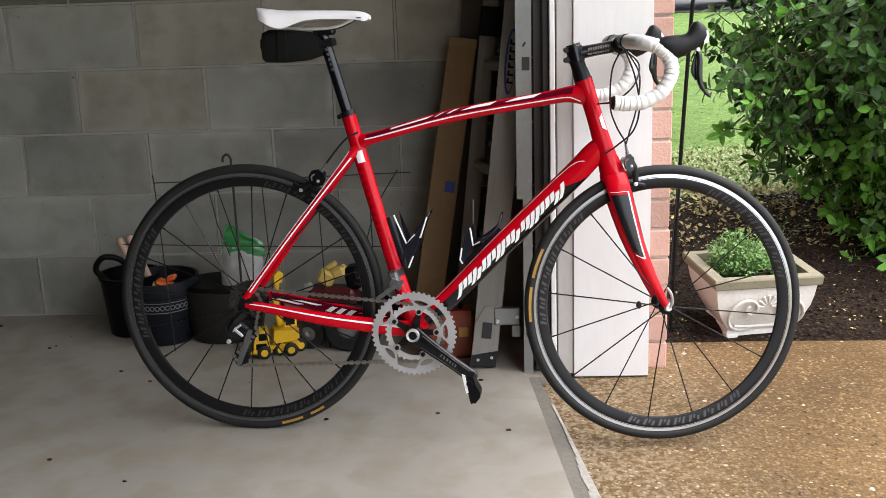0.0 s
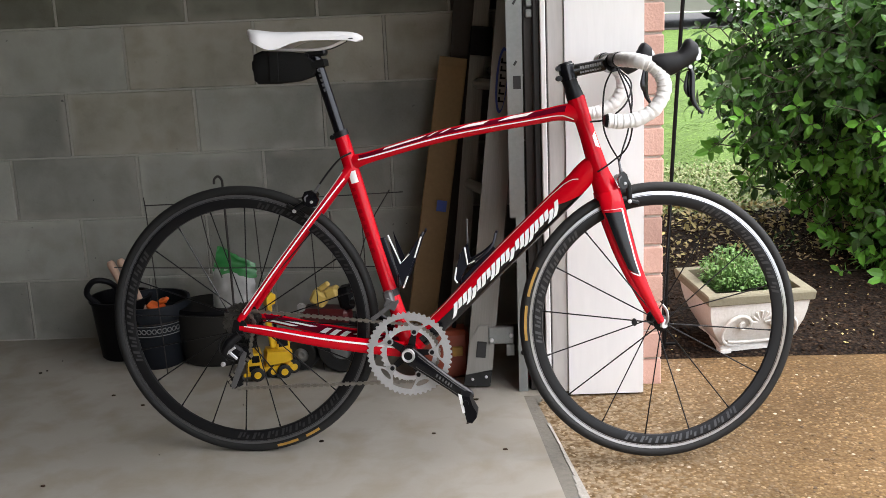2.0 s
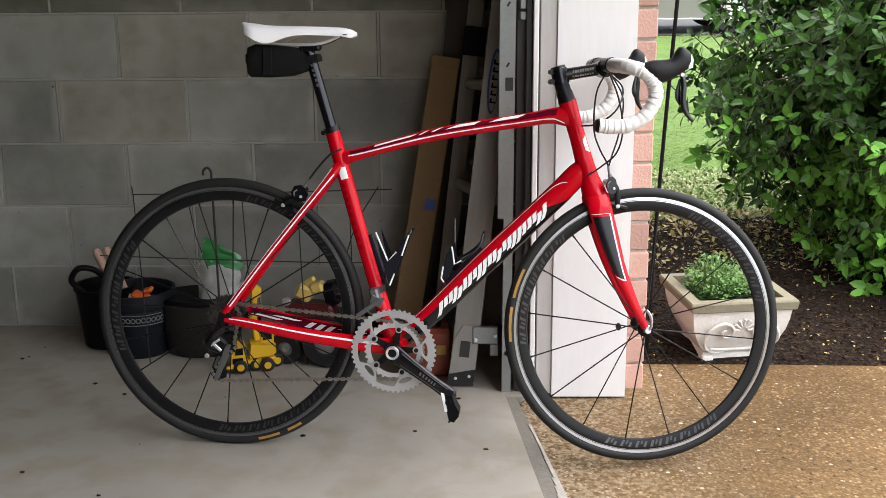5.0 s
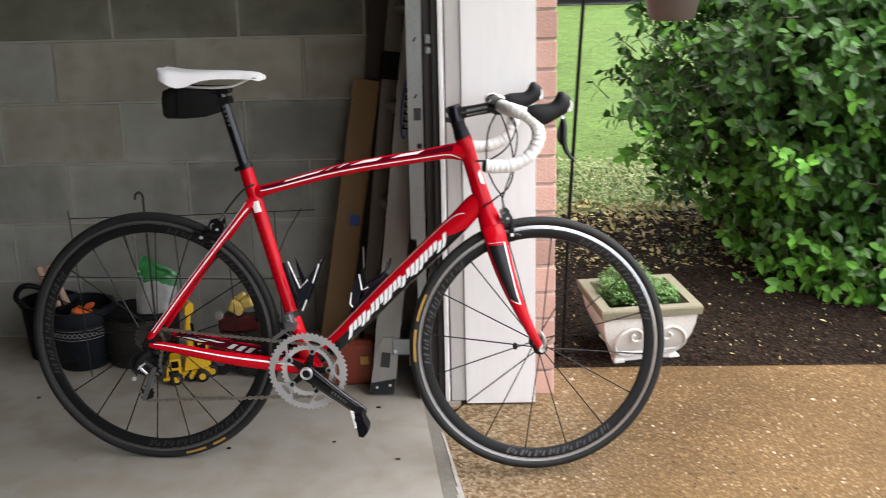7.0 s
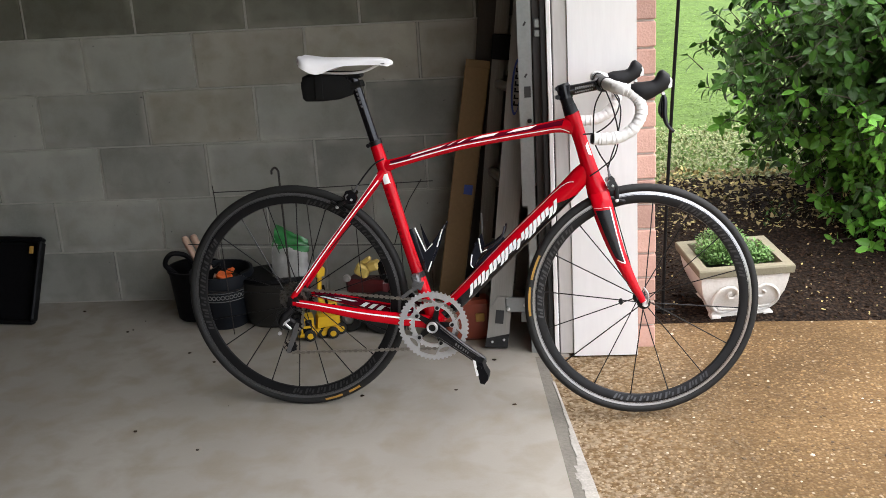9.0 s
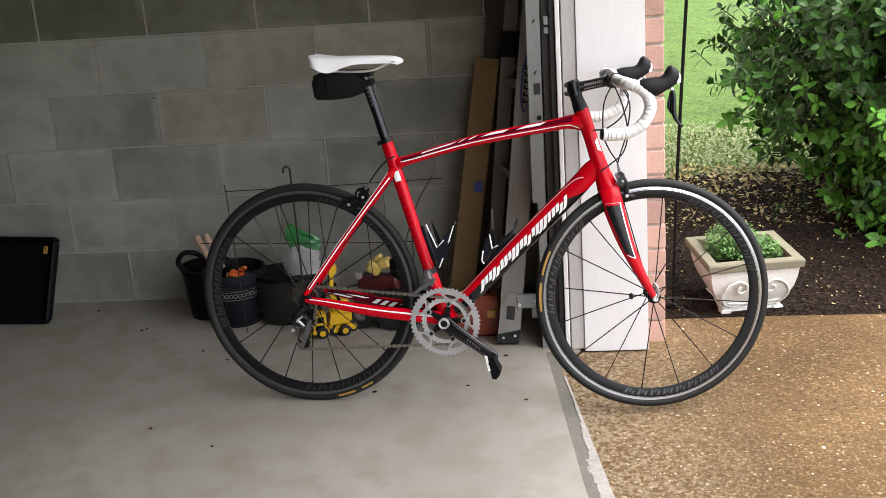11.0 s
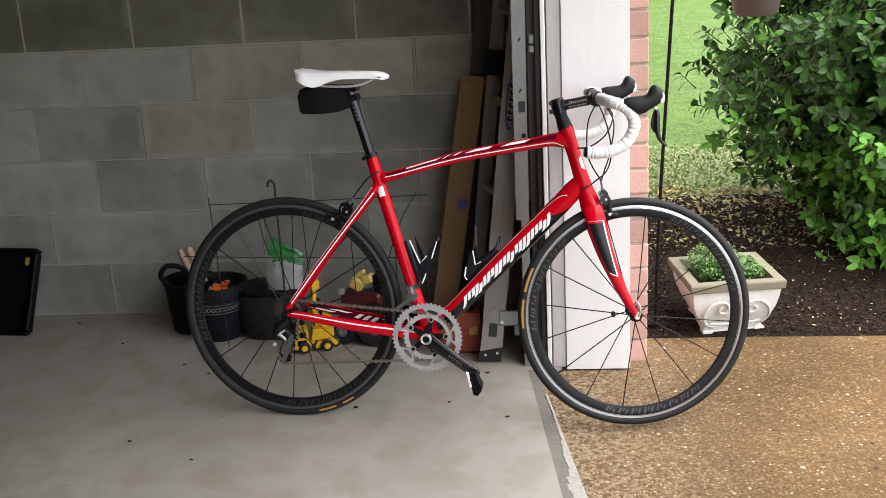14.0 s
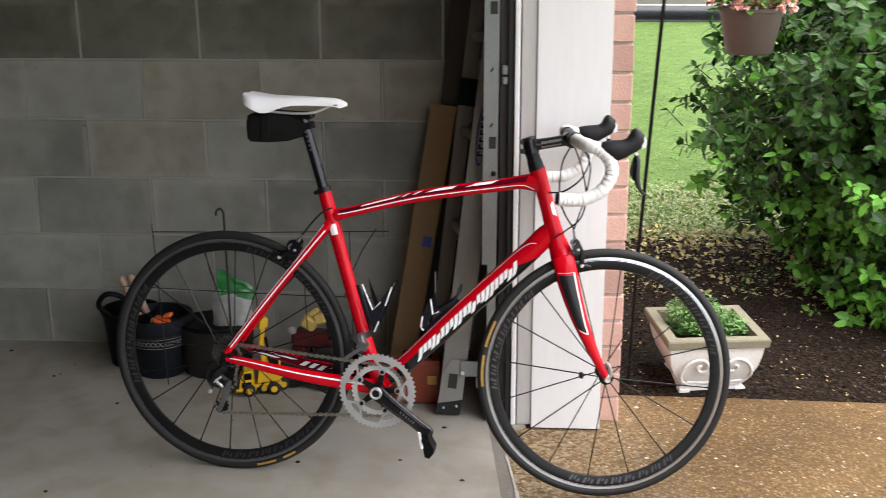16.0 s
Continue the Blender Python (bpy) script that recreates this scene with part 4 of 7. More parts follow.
for zz in (0.908, 0.931):
    part("bolt", Shape().tube([(0.782, -0.012, zz), (0.782, 0.012, zz)], 0.0065, 10).box((0.787, 0, zz), (0.012, 0.02, 0.012), b=0.003).moved(STEER), BLACK, stem)
part("top_cap", Shape().lathe([(0, 0), (0.0175, 0), (0.0165, 0.006), (0, 0.007)], (0.798, 0, 0.938), Matrix.Rotation(radians(-16), 3, "Y"), 18).moved(STEER), BLACK, stem)
# the bars sit a little tilted in the stem
BAR = STEER @ Matrix.Translation((0.9, -0.15, 0.936)) @ Matrix.Rotation(0.05, 4, "X") @ Matrix.Translation((-0.9, 0.15, -0.936))
bar = part("handlebar", Shape().tube([(0.905, -0.10, 0.940), (0.905, 0.10, 0.940)], [0.0158, 0.0158], 16).moved(BAR), BLACK, bike, "white-taped drop handlebar")


def hood_shape(sg):
    """A brake hood lofted between pairs of upper and lower points, ending in an upright horn."""
    rows = [((0.944, 0.9405), (0.966, 0.915), 0.0155), ((0.950, 0.946), (0.979, 0.906), 0.0185), ((0.966, 0.9505), (0.989, 0.902), 0.0200), ((0.986, 0.952), (1.004, 0.908), 0.0200), ((1.001, 0.953), (1.019, 0.917), 0.0185), ((1.0095, 0.957), (1.032, 0.924), 0.0178), ((1.0145, 0.965), (1.047, 0.934), 0.0175), ((1.0175, 0.972), (1.0535, 0.946), 0.0170), ((1.0225, 0.9785), (1.0535, 0.957), 0.0150), ((1.031, 0.981), (1.049, 0.967), 0.0100)]
    s, seg = Shape(), 18
    for top, low, hw in rows:
        c = Vector(((top[0] + low[0]) / 2, sg * 0.207, (top[1] + low[1]) / 2))
        d = Vector(((top[0] - low[0]) / 2, 0, (top[1] - low[1]) / 2))
        for k in range(seg):
            a_, e = 2 * math.pi * k / seg, 0.85
            cc, ss = math.cos(a_), math.sin(a_)
            s.v.append(tuple(c + d * math.copysign(abs(cc) ** e, cc) + Vector((0, hw * math.copysign(abs(ss) ** e, ss), 0))))
    n = len(rows)
    s.f = [(i * seg + k, i * seg + (k + 1) % seg, (i + 1) * seg + (k + 1) % seg, (i + 1) * seg + k) for i in range(n - 1) for k in range(seg)]
    s.f += [tuple(reversed(range(seg))), tuple(range((n - 1) * seg, n * seg))]
    return s


for sg in (-1, 1):
    path = curve((0.905, sg * 0.085, 0.940), (0.908, sg * 0.150, 0.939), (0.922, sg * 0.195, 0.936), (0.948, sg * 0.207, 0.927), (0.970, sg * 0.209, 0.905), (0.976, sg * 0.211, 0.871), (0.955, sg * 0.213, 0.833), (0.916, sg * 0.214, 0.812), (0.880, sg * 0.215, 0.809), (0.852, sg * 0.215, 0.811), n=12)
    # each turn of the tape overlaps the last
    tp = Shape()
    rr = [0.0148 + 0.0022 * ((i / 4.3 + 0.12 * math.sin(i)) % 1.0) for i in range(len(path))]
    tp.tube(path, rr, 16)
    part("bar_tape", tp.moved(BAR), TAPE, bar, "white wrapped bar tape")
    part("bar_plug", Shape().tube([path[-1], path[-1] + (path[-1] - path[-2]).normalized() * 0.007], [0.0155, 0.012], 14).moved(BAR), BLACK, bar)
    part("tape_end", Shape().tube([(0.905, sg * 0.066, 0.940), (0.905, sg * 0.092, 0.940)], 0.0176, 16).moved(BAR), BLACK, bar)
    hood = part("brake_hood", hood_shape(sg).moved(BAR), HOOD, bar, "charcoal rubber brake hood", sharp=70)
    part("name_plate", Shape().prism([(-0.004, -0.015), (0.005, -0.012), (0.006, 0.006), (0.001, 0.014), (-0.005, 0.006)], (1.048, sg * 0.207 - 0.0125, 0.948), (1, 0, 0), (0, 0, 1), (0, 0.025, 0)).moved(BAR), SILVER, hood, "silver front plate", smooth=False)
    lev = curve((1.030, sg * 0.210, 0.924), (1.036, sg * 0.213, 0.904), (1.0355, sg * 0.215, 0.872), (1.038, sg * 0.216, 0.850), (1.047, sg * 0.217, 0.833), (1.059, sg * 0.217, 0.8215), n=5)
    lr = [0.0042 + 0.0026 * math.sin(min(1, i / 20) * math.pi) for i in range(len(lev))]
    part("brake_lever", Shape().tube(lev, lr, 10, flat=0.7).moved(BAR), BLACK_GLOSS, hood, "black brake and shift lever")
    part("shift_paddle", Shape().tube(curve((1.030, sg * 0.206, 0.912), (1.026, sg * 0.204, 0.880), (1.032, sg * 0.205, 0.856), n=4), [0.003, 0.0036, 0.0045, 0.0055, 0.0064, 0.0066, 0.006, 0.0045, 0.0025], 8, flat=0.5).moved(BAR), BLACK_GLOSS, hood)
    part("pivot", Shape().tube([(1.031, sg * 0.207 - 0.014, 0.921), (1.031, sg * 0.207 + 0.014, 0.921)], 0.0042, 10).moved(BAR), SILVER, hood)

# cables
cab = [
    curve((0.900, -0.055, 0.930), (0.876, -0.062, 0.880), (0.872, -0.062, 0.800), (0.888, -0.050, 0.755), (0.910, -0.032, 0.722), (0.914, -0.028, 0.712)),
    curve((0.905, -0.060, 0.928), (0.925, -0.072, 0.870), (0.938, -0.066, 0.800), (0.928, -0.050, 0.745), (0.895, -0.034, 0.712), (0.864, -0.027, 0.690)),
    curve((0.925, 0.055, 0.934), (0.955, 0.020, 0.895), (0.930, -0.035, 0.845), (0.885, -0.045, 0.812), (0.848, -0.028, 0.806)),
    curve((0.935, 0.060, 0.930), (0.962, 0.045, 0.870), (0.946, 0.010, 0.790), (0.925, -0.018, 0.740), (0.915, -0.027, 0.712)),
]
for c in cab:
    part("cable", Shape().tube(c, 0.0021, 8).moved(STEER), CABLE, bike)
part("cable", Shape().tube(curve((0.288, -0.014, 0.748), (0.262, -0.022, 0.735), (0.236, -0.026, 0.708), (0.211, -0.028, 0.676)), 0.0024, 8), CABLE, bike)
part("cable", Shape().tube(curve((0.020, -0.072, 0.318), (-0.030, -0.080, 0.318), (-0.046, -0.080, 0.285), (-0.030, -0.078, 0.255)), 0.0024, 8), CABLE, bike)


# brakes
def calliper(c, m, shoe, slope, barrel, wide=1.0):
    """A dual-pivot brake round c: front plate, two arms that reach down to the shoes, bolts and a barrel adjuster at the cable."""
    c, up = Vector(c), Vector((0, 0, 1))
    plate = [(-0.020, 0.004), (-0.012, 0.019), (0.003, 0.022), (0.015, 0.014), (0.021, -0.002), (0.014, -0.017), (-0.002, -0.019), (-0.016, -0.012)]
    br = part("brake_calliper", Shape().prism([(x * wide, z) for x, z in plate], c + Vector((0, -0.036, 0)), (1, 0, 0), (0, 0, 1), (0, 0.010, 0)).tube([c + Vector((0, -0.03, 0.004)), c + Vector((0, 0.03, 0.004))], 0.009, 12).moved(m), BLACK_GLOSS, bike, "black brake calliper with silver bolts", sharp=25)
    rot = Matrix.Rotation(-slope, 3, "Y")
    for sg in (-1, 1):
        end = Vector((shoe[0], sg * 0.020, shoe[1]))
        part("arm", Shape().tube(curve(c + Vector((0.0, sg * 0.030, 0.010)), c.lerp(end, 0.45) + Vector((0.006, sg * 0.020, 0.006)), end + Vector((0, sg * 0.008, 0.004)), n=6), [0.0088] * 6 + [0.0070] * 6 + [0.0058], 10, flat=0.7).moved(m), BLACK, br)
        sh = part("brake_shoe", Shape().box(end + Vector((0, -sg * 0.003, 0)), (0.052, 0.010, 0.011), rot, 0.003).moved(m), BLACK, br)
        part("shoe_bolt", Shape().lathe([(0, -0.003), (0.0045, -0.0025), (0.0052, 0.001), (0, 0.001)], end + Vector((0, sg * 0.010, 0)), SX, 12).moved(m), SILVER, sh)
    part("bolt", Shape().lathe([(0, -0.004), (0.0030, -0.0035), (0.0038, 0.001), (0, 0.001)], c + Vector((0.004, -0.037, -0.006)), SX, 12).moved(m), SILVER, br)
    part("quick_release", Shape().tube(curve(c + Vector((-0.004, -0.038, 0.011)), c + Vector((-0.011, -0.040, 0.005)), c + Vector((-0.010, -0.040, -0.005)), n=4), [0.0016, 0.0018, 0.002, 0.002, 0.002, 0.002, 0.0018, 0.0016, 0.001], 6).moved(m), MECH_GREY, br, "small grey quick release")
    b0, b1 = c + Vector((barrel[0] * 0.25, -0.030, barrel[1] * 0.25)), c + Vector((barrel[0], -0.028, barrel[1]))
    part("barrel_adjuster", Shape().tube([b0, b0.lerp(b1, 0.45), b0.lerp(b1, 0.5), b0.lerp(b1, 0.9), b1], [0.0045, 0.0045, 0.0032, 0.0032, 0.0024], 10).moved(m), MECH_GREY, br, "grey barrel adjuster")


SX = Matrix.Rotation(radians(-90), 3, "X")
MECH_GREY = material("dull_grey_mech_alloy", (0.15, 0.15, 0.155), 0.4, metal=0.6, var=0.15, scale=30, bump=0.03)
calliper((0.922, 0, 0.668), STEER, (0.938, 0.620), radians(-14), (-0.008, 0.045), 0.62)
calliper((0.187, 0, 0.640), I4, (0.146, 0.612), radians(-32), (0.024, 0.036))

# crankset, chain, cassette, gear mechs
def ring_shape(rad_, y, teeth, arms=True, inner=0.056):
    """A toothed ring with five windows, as a plate in the plane at y."""
    s = Shape()
    n = teeth * 4
    outer = [rad_ + (0.0022 if k % 4 in (1, 2) else -0.0022) for k in range(n)]
    cut = []
    for k in range(n):
        a = 2 * math.pi * k / n
        cut.append(a)
    band = rad_ - 0.0135
    for y0, y1 in ((y - 0.0018, y + 0.0018),):
        vs = [(BB.x + r_ * math.cos(a), yy, BB.z + r_ * math.sin(a)) for yy in (y0, y1) for k, a in enumerate(cut) for r_ in (outer[k], band)]
        fs = []
        for k in range(n):
            j = (k + 1) % n
            fs += [(2 * k, 2 * j, 2 * j + 1, 2 * k + 1), (2 * n + 2 * k, 2 * n + 2 * k + 1, 2 * n + 2 * j + 1, 2 * n + 2 * j), (2 * k, 2 * n + 2 * k, 2 * n + 2 * j, 2 * j), (2 * k + 1, 2 * j + 1, 2 * n + 2 * j + 1, 2 * n + 2 * k + 1)]
        s.add(vs, fs)
    if arms:
        tab = [(0.089, -0.036), (0.082, -0.031), (0.074, -0.021), (0.067, -0.0135), (0.060, -0.0095), (0.053, -0.0085), (0.048, -0.005), (0.0465, 0), (0.048, 0.005), (0.053, 0.0085), (0.060, 0.0095), (0.067, 0.0135), (0.074, 0.021), (0.082, 0.031), (0.089, 0.036), (0.0945, 0.018), (0.0955, 0), (0.0945, -0.018)]
        mid, m_ = 0.0765, 40
        for k in range(5):
            a = 2 * math.pi * k / 5 + radians(76)
            rim_, hole = [], []
            for i in range(m_):
                th = 2 * math.pi * i / m_
                dx, dy = math.cos(th), math.sin(th)
                far = 0
                for (x0, y0), (x1, y1) in zip(tab, tab[1:] + tab[:1]):
                    det = dx * (y1 - y0) - dy * (x1 - x0)
                    if abs(det) > 1e-12:
                        d_, w_ = ((x0 - mid) * (y1 - y0) - y0 * (x1 - x0)) / det, ((x0 - mid) * dy - y0 * dx) / det
                        if d_ > 0 and -1e-9 <= w_ <= 1 + 1e-9:
                            far = max(far, d_)
                rim_.append((mid + dx * far, dy * far))
                hole.append((mid + 0.0065 * dx, (0.0165 + 0.004 * dx) * dy))
            vs = [(BB.x + x * math.cos(a) - t * math.sin(a), yy, BB.z + x * math.sin(a) + t * math.cos(a)) for yy in (y - 0.0015, y + 0.0015) for x, t in rim_ + hole]
            fs = []
            for i in range(m_):
                j = (i + 1) % m_
                fs += [(i, j, m_ + j, m_ + i), (2 * m_ + i, 3 * m_ + i, 3 * m_ + j, 2 * m_ + j), (i, 2 * m_ + i, 2 * m_ + j, j), (m_ + i, m_ + j, 3 * m_ + j, 3 * m_ + i)]
            s.add(vs, fs)
    return s


ring = part("chainring", ring_shape(0.1015, -0.048, 50), RING_GREY, bike, "grey fifty-tooth outer chainring", smooth=False)
part("inner_chainring", ring_shape(0.070, -0.041, 34, False), SILVER, bike, "silver inner chainring", smooth=False)
for k in range(5):
    a = 2 * math.pi * k / 5 + radians(76)
    c = BB + Vector((0.0555 * math.cos(a), -0.051, 0.0555 * math.sin(a)))
    part("ring_bolt", Shape().lathe([(0, -0.003), (0.005, -0.003), (0.0055, 0), (0.0055, 0.008), (0, 0.008)], c, SX, 12), BLACK, ring)
sp = Shape()
for k in range(5):
    a = 2 * math.pi * k / 5 + radians(76)
    d, p = Vector((math.cos(a), 0, math.sin(a))), Vector((-math.sin(a), 0, math.cos(a)))
    sp.prism([(0.012, -0.010), (0.050, -0.006), (0.058, -0.006), (0.061, 0), (0.058, 0.006), (0.050, 0.006), (0.012, 0.010)], BB + Vector((0, -0.0455, 0)), d, p, (0, 0.004, 0))
sp.lathe([(0.0, -0.010), (0.018, -0.010), (0.021, -0.002), (0.021, 0.008), (0, 0.010)], BB + Vector((0, -0.050, 0)), SX, 24)
crank = part("crank_spider", sp, BLACK, bike, "black crank spider", sharp=30)
ca = math.atan2(0.1625 - BB.z, 0.562 - BB.x)
cd = Vector((math.cos(ca), 0, math.sin(ca)))
cl = 0.172
arm = Tube([(BB.x, -0.058, BB.z, 0.0215, 0.008), (BB.x + cd.x * 0.05, -0.063, BB.z + cd.z * 0.05, 0.0185, 0.0085), (BB.x + cd.x * 0.12, -0.068, BB.z + cd.z * 0.12, 0.0155, 0.008), (BB.x + cd.x * cl, -0.070, BB.z + cd.z * cl, 0.0155, 0.007), (BB.x + cd.x * (cl + 0.012), -0.070, BB.z + cd.z * (cl + 0.012), 0.007, 0.005)], box=3)
arm_o = part("crank_arm", arm.shape(), BLACK_GLOSS, bike, "black crank arm with grey marks and painted highlight lines")
s = Shape()
for k in range(6):
    arm.patch([(0.36 + k * 0.03, 84), (0.375 + k * 0.03, 84), (0.378 + k * 0.03, 96), (0.363 + k * 0.03, 96)], s, 2, 2)
# two long grey lines, part graphics, part painted gloss highlights
arm.line([(0.10, 62), (0.5, 66), (0.90, 70)], 4, s)
arm.line([(0.16, 118), (0.5, 114), (0.86, 110)], 3, s)
tagged(part("decal", s, MECH_GREY, arm_o, "grey bars of a maker's mark"), kind="stuff")
part("axle_cap", Shape().lathe([(0.0105, -0.005), (0.0150, -0.006), (0.0165, -0.003), (0.0165, 0.004), (0.0105, 0.004)], BB + Vector((0, -0.067, 0)), SX, 24, True), SILVER, arm_o)
part("axle_plug", Shape().lathe([(0, -0.001), (0.0107, -0.001), (0.0107, 0.004), (0, 0.004)], BB + Vector((0, -0.068, 0)), SX, 20), BLACK, arm_o)
pe = BB + cd * cl
ped = Shape().tube([pe + Vector((0, -0.070, 0)), pe + Vector((0, -0.135, 0))], 0.007, 10)
ped.prism([(0.543, 0.184), (0.566, 0.180), (0.572, 0.160), (0.582, 0.142), (0.581, 0.130), (0.570, 0.116), (0.558, 0.119), (0.553, 0.142), (0.548, 0.165)], (0, -0.128, 0), (1, 0, 0), (0, 0, 1), (0, 0.044, 0))
ped_o = part("pedal", ped, PLASTIC_BLACK, bike, "black clipless pedal with a white edge", smooth=False)
part("edge_strip", Shape().prism([(0.5395, 0.1885), (0.5470, 0.1855), (0.5545, 0.1440), (0.5490, 0.1415)], (0, -0.1315, 0), (1, 0, 0), (0, 0, 1), (0, 0.004, 0)), WHITE_PAINT, ped_o)
pl = BB - cd * cl
part("crank_arm", Shape().tube([BB + Vector((0, 0.055, 0)), pl + Vector((0, 0.068, 0))], [0.015, 0.012], 12, flat=0.5), BLACK_GLOSS, bike)
lp = Shape().tube([pl + Vector((0, 0.068, 0)), pl + Vector((0, 0.135, 0))], 0.007, 10)
lp.box(pl + Vector((0, 0.108, 0)), (0.06, 0.052, 0.016), b=0.005)
part("pedal", lp, BLACK, bike)

COG_STEEL = material("oily_cog_steel", (0.16, 0.155, 0.15), 0.28, metal=1.0, var=0.3, scale=60, bump=0.05)
cs = Shape()
for k, (teeth, y) in enumerate(((25, -0.022), (23, -0.026), (21, -0.0295), (19, -0.033), (17, -0.0365), (15, -0.040), (14, -0.0435), (13, -0.047), (12, -0.050))):
    rc = teeth * 0.00203
    n = teeth * 2
    cs.prism([((rc + (0.002 if i % 2 else -0.002)) * math.cos(2 * math.pi * i / n), (rc + (0.002 if i % 2 else -0.002)) * math.sin(2 * math.pi * i / n)) for i in range(n)], HUB_R + Vector((0, y, 0)), (1, 0, 0), (0, 0, 1), (0, 0.0014, 0))
part("cassette", cs, COG_STEEL, bike, "oily steel rear cassette", smooth=False)
# gear mech: body, cage, two jockey wheels
J1, J2 = Vector((0.006, -0.047, 0.262)), Vector((-0.019, -0.047, 0.197))
rd = Shape()
rd.tube(curve((0.004, -0.072, 0.318), (-0.018, -0.078, 0.300), (-0.030, -0.076, 0.275), (-0.010, -0.066, 0.262), n=5), [0.011] * 5 + [0.013] * 5 + [0.012] * 6, 10)
rd.box((-0.012, -0.070, 0.285), (0.05, 0.018, 0.022), Matrix.Rotation(radians(35), 3, "Y"), 0.006)
rdo = part("rear_derailleur", rd, BLACK, bike, "black rear gear mechanism")
part("plate", Shape().prism([(-0.010, -0.006), (0.084, -0.006), (0.092, 0.0), (0.084, 0.006), (0.03, 0.010), (-0.010, 0.006)], J1 + Vector((0, -0.008, 0)), (J2 - J1).normalized(), Vector((0.88, 0, -0.48)), (0, 0.002, 0)), MECH_GREY, rdo)
for j in (J1, J2):
    part("jockey_wheel", Shape().prism([((0.018 if i % 2 else 0.0215) * math.cos(math.pi * i / 11), (0.018 if i % 2 else 0.0215) * math.sin(math.pi * i / 11)) for i in range(22)], j + Vector((0, -0.003, 0)), (1, 0, 0), (0, 0, 1), (0, 0.006, 0)), BLACK, rdo, smooth=False)
# silver strip laid where the black body catches a highlight
part("badge", Shape().box((-0.0135, -0.0835, 0.272), (0.034, 0.003, 0.007), Matrix.Rotation(radians(42), 3, "Y"), 0.001), SILVER, rdo, "silver strip drawn as a highlight")
part("cable_bolt", Shape().lathe([(0, -0.005), (0.005, -0.004), (0.006, 0.002), (0, 0.003)], (-0.036, -0.086, 0.248), SX, 10), SILVER, rdo)
# silver plate added as a second painted highlight
part("link", Shape().prism([(0, 0), (0.03, 0.004), (0.03, 0.010), (0, 0.008)], (-0.024, -0.087, 0.272), (0.75, 0, 0.4), (-0.4, 0, 0.75), (0, 0.006, 0)), SILVER, rdo)
# chain: rollers and plates along top run, ring, lower run
run = []
for k in range(0, 52):
    run.append(Vector((0.012, -0.043, 0.336 + 0.036)).lerp(BB + Vector((0.006, -0.041, 0.0705)), k / 51))
for k in range(1, 40):
    a = radians(86 - 172 * k / 40)
    run.append(BB + Vector((0.0705 * math.cos(a), -0.041, 0.0705 * math.sin(a))))
low0 = BB + Vector((0.004, -0.041, -0.0704))
for k in range(56):
    run.append(low0.lerp(J2 + Vector((0.004, 0, -0.020)), k / 55))
run += [J2 + Vector((-0.02, 0, 0.002)), J1.lerp(J2, 0.5), J1 + Vector((0.02, 0, 0.0)), J1 + Vector((0.016, 0.0, 0.015)), HUB_R + Vector((0.030, -0.043, -0.02)), HUB_R + Vector((0.036, -0.043, 0.004)), HUB_R + Vector((0.028, -0.043, 0.024)), HUB_R + Vector((0.012, -0.043, 0.036))]
ch = Shape()
line = []
for p, q in zip(run, run[1:]):
    n = max(1, int((q - p).length / 0.0064))
    line += [p.lerp(q, k / n) for k in range(n)]
for k, (p, q) in enumerate(zip(line, line[1:])):
    d = (q - p)
    if d.length < 1e-4:
        continue
    ang = math.atan2(d.z, d.x)
    wide = 0.0062 if k % 2 else 0.0046
    ch.box(p.lerp(q, 0.5), (d.length * 1.15, wide, 0.0086 if k % 2 else 0.0044), Matrix.Rotation(-ang, 3, "Y"))
part("chain", ch, CHAIN_M, bike, "oily steel chain", smooth=False)
fd = Shape().box((0.374, -0.046, 0.385), (0.030, 0.004, 0.022), Matrix.Rotation(radians(25), 3, "Y"), 0.001)
fd.prism([(-0.048, -0.018), (0.005, -0.004), (0.030, 0.002), (0.032, 0.010), (0.004, 0.006), (-0.050, -0.008)], (0.368, -0.053, 0.378), (0.93, 0, 0.36), (-0.36, 0, 0.93), (0, 0.002, 0))
fd.box((0.368, -0.030, 0.398), (0.022, 0.03, 0.034), Matrix.Rotation(radians(-15), 3, "Y"), 0.005)
fdo = part("front_derailleur", fd, MECH_GREY, bike, "dull grey front gear mechanism")
part("clamp_band", Shape().tube([(0.366, 0, 0.412), (0.371, 0, 0.396)], 0.0205, 16), BLACK, fdo)


# bottle cages
NAVY = material("navy_black_moulding", (0.006, 0.007, 0.013), 0.35, var=0.1, bump=0.02, spec=0.3)


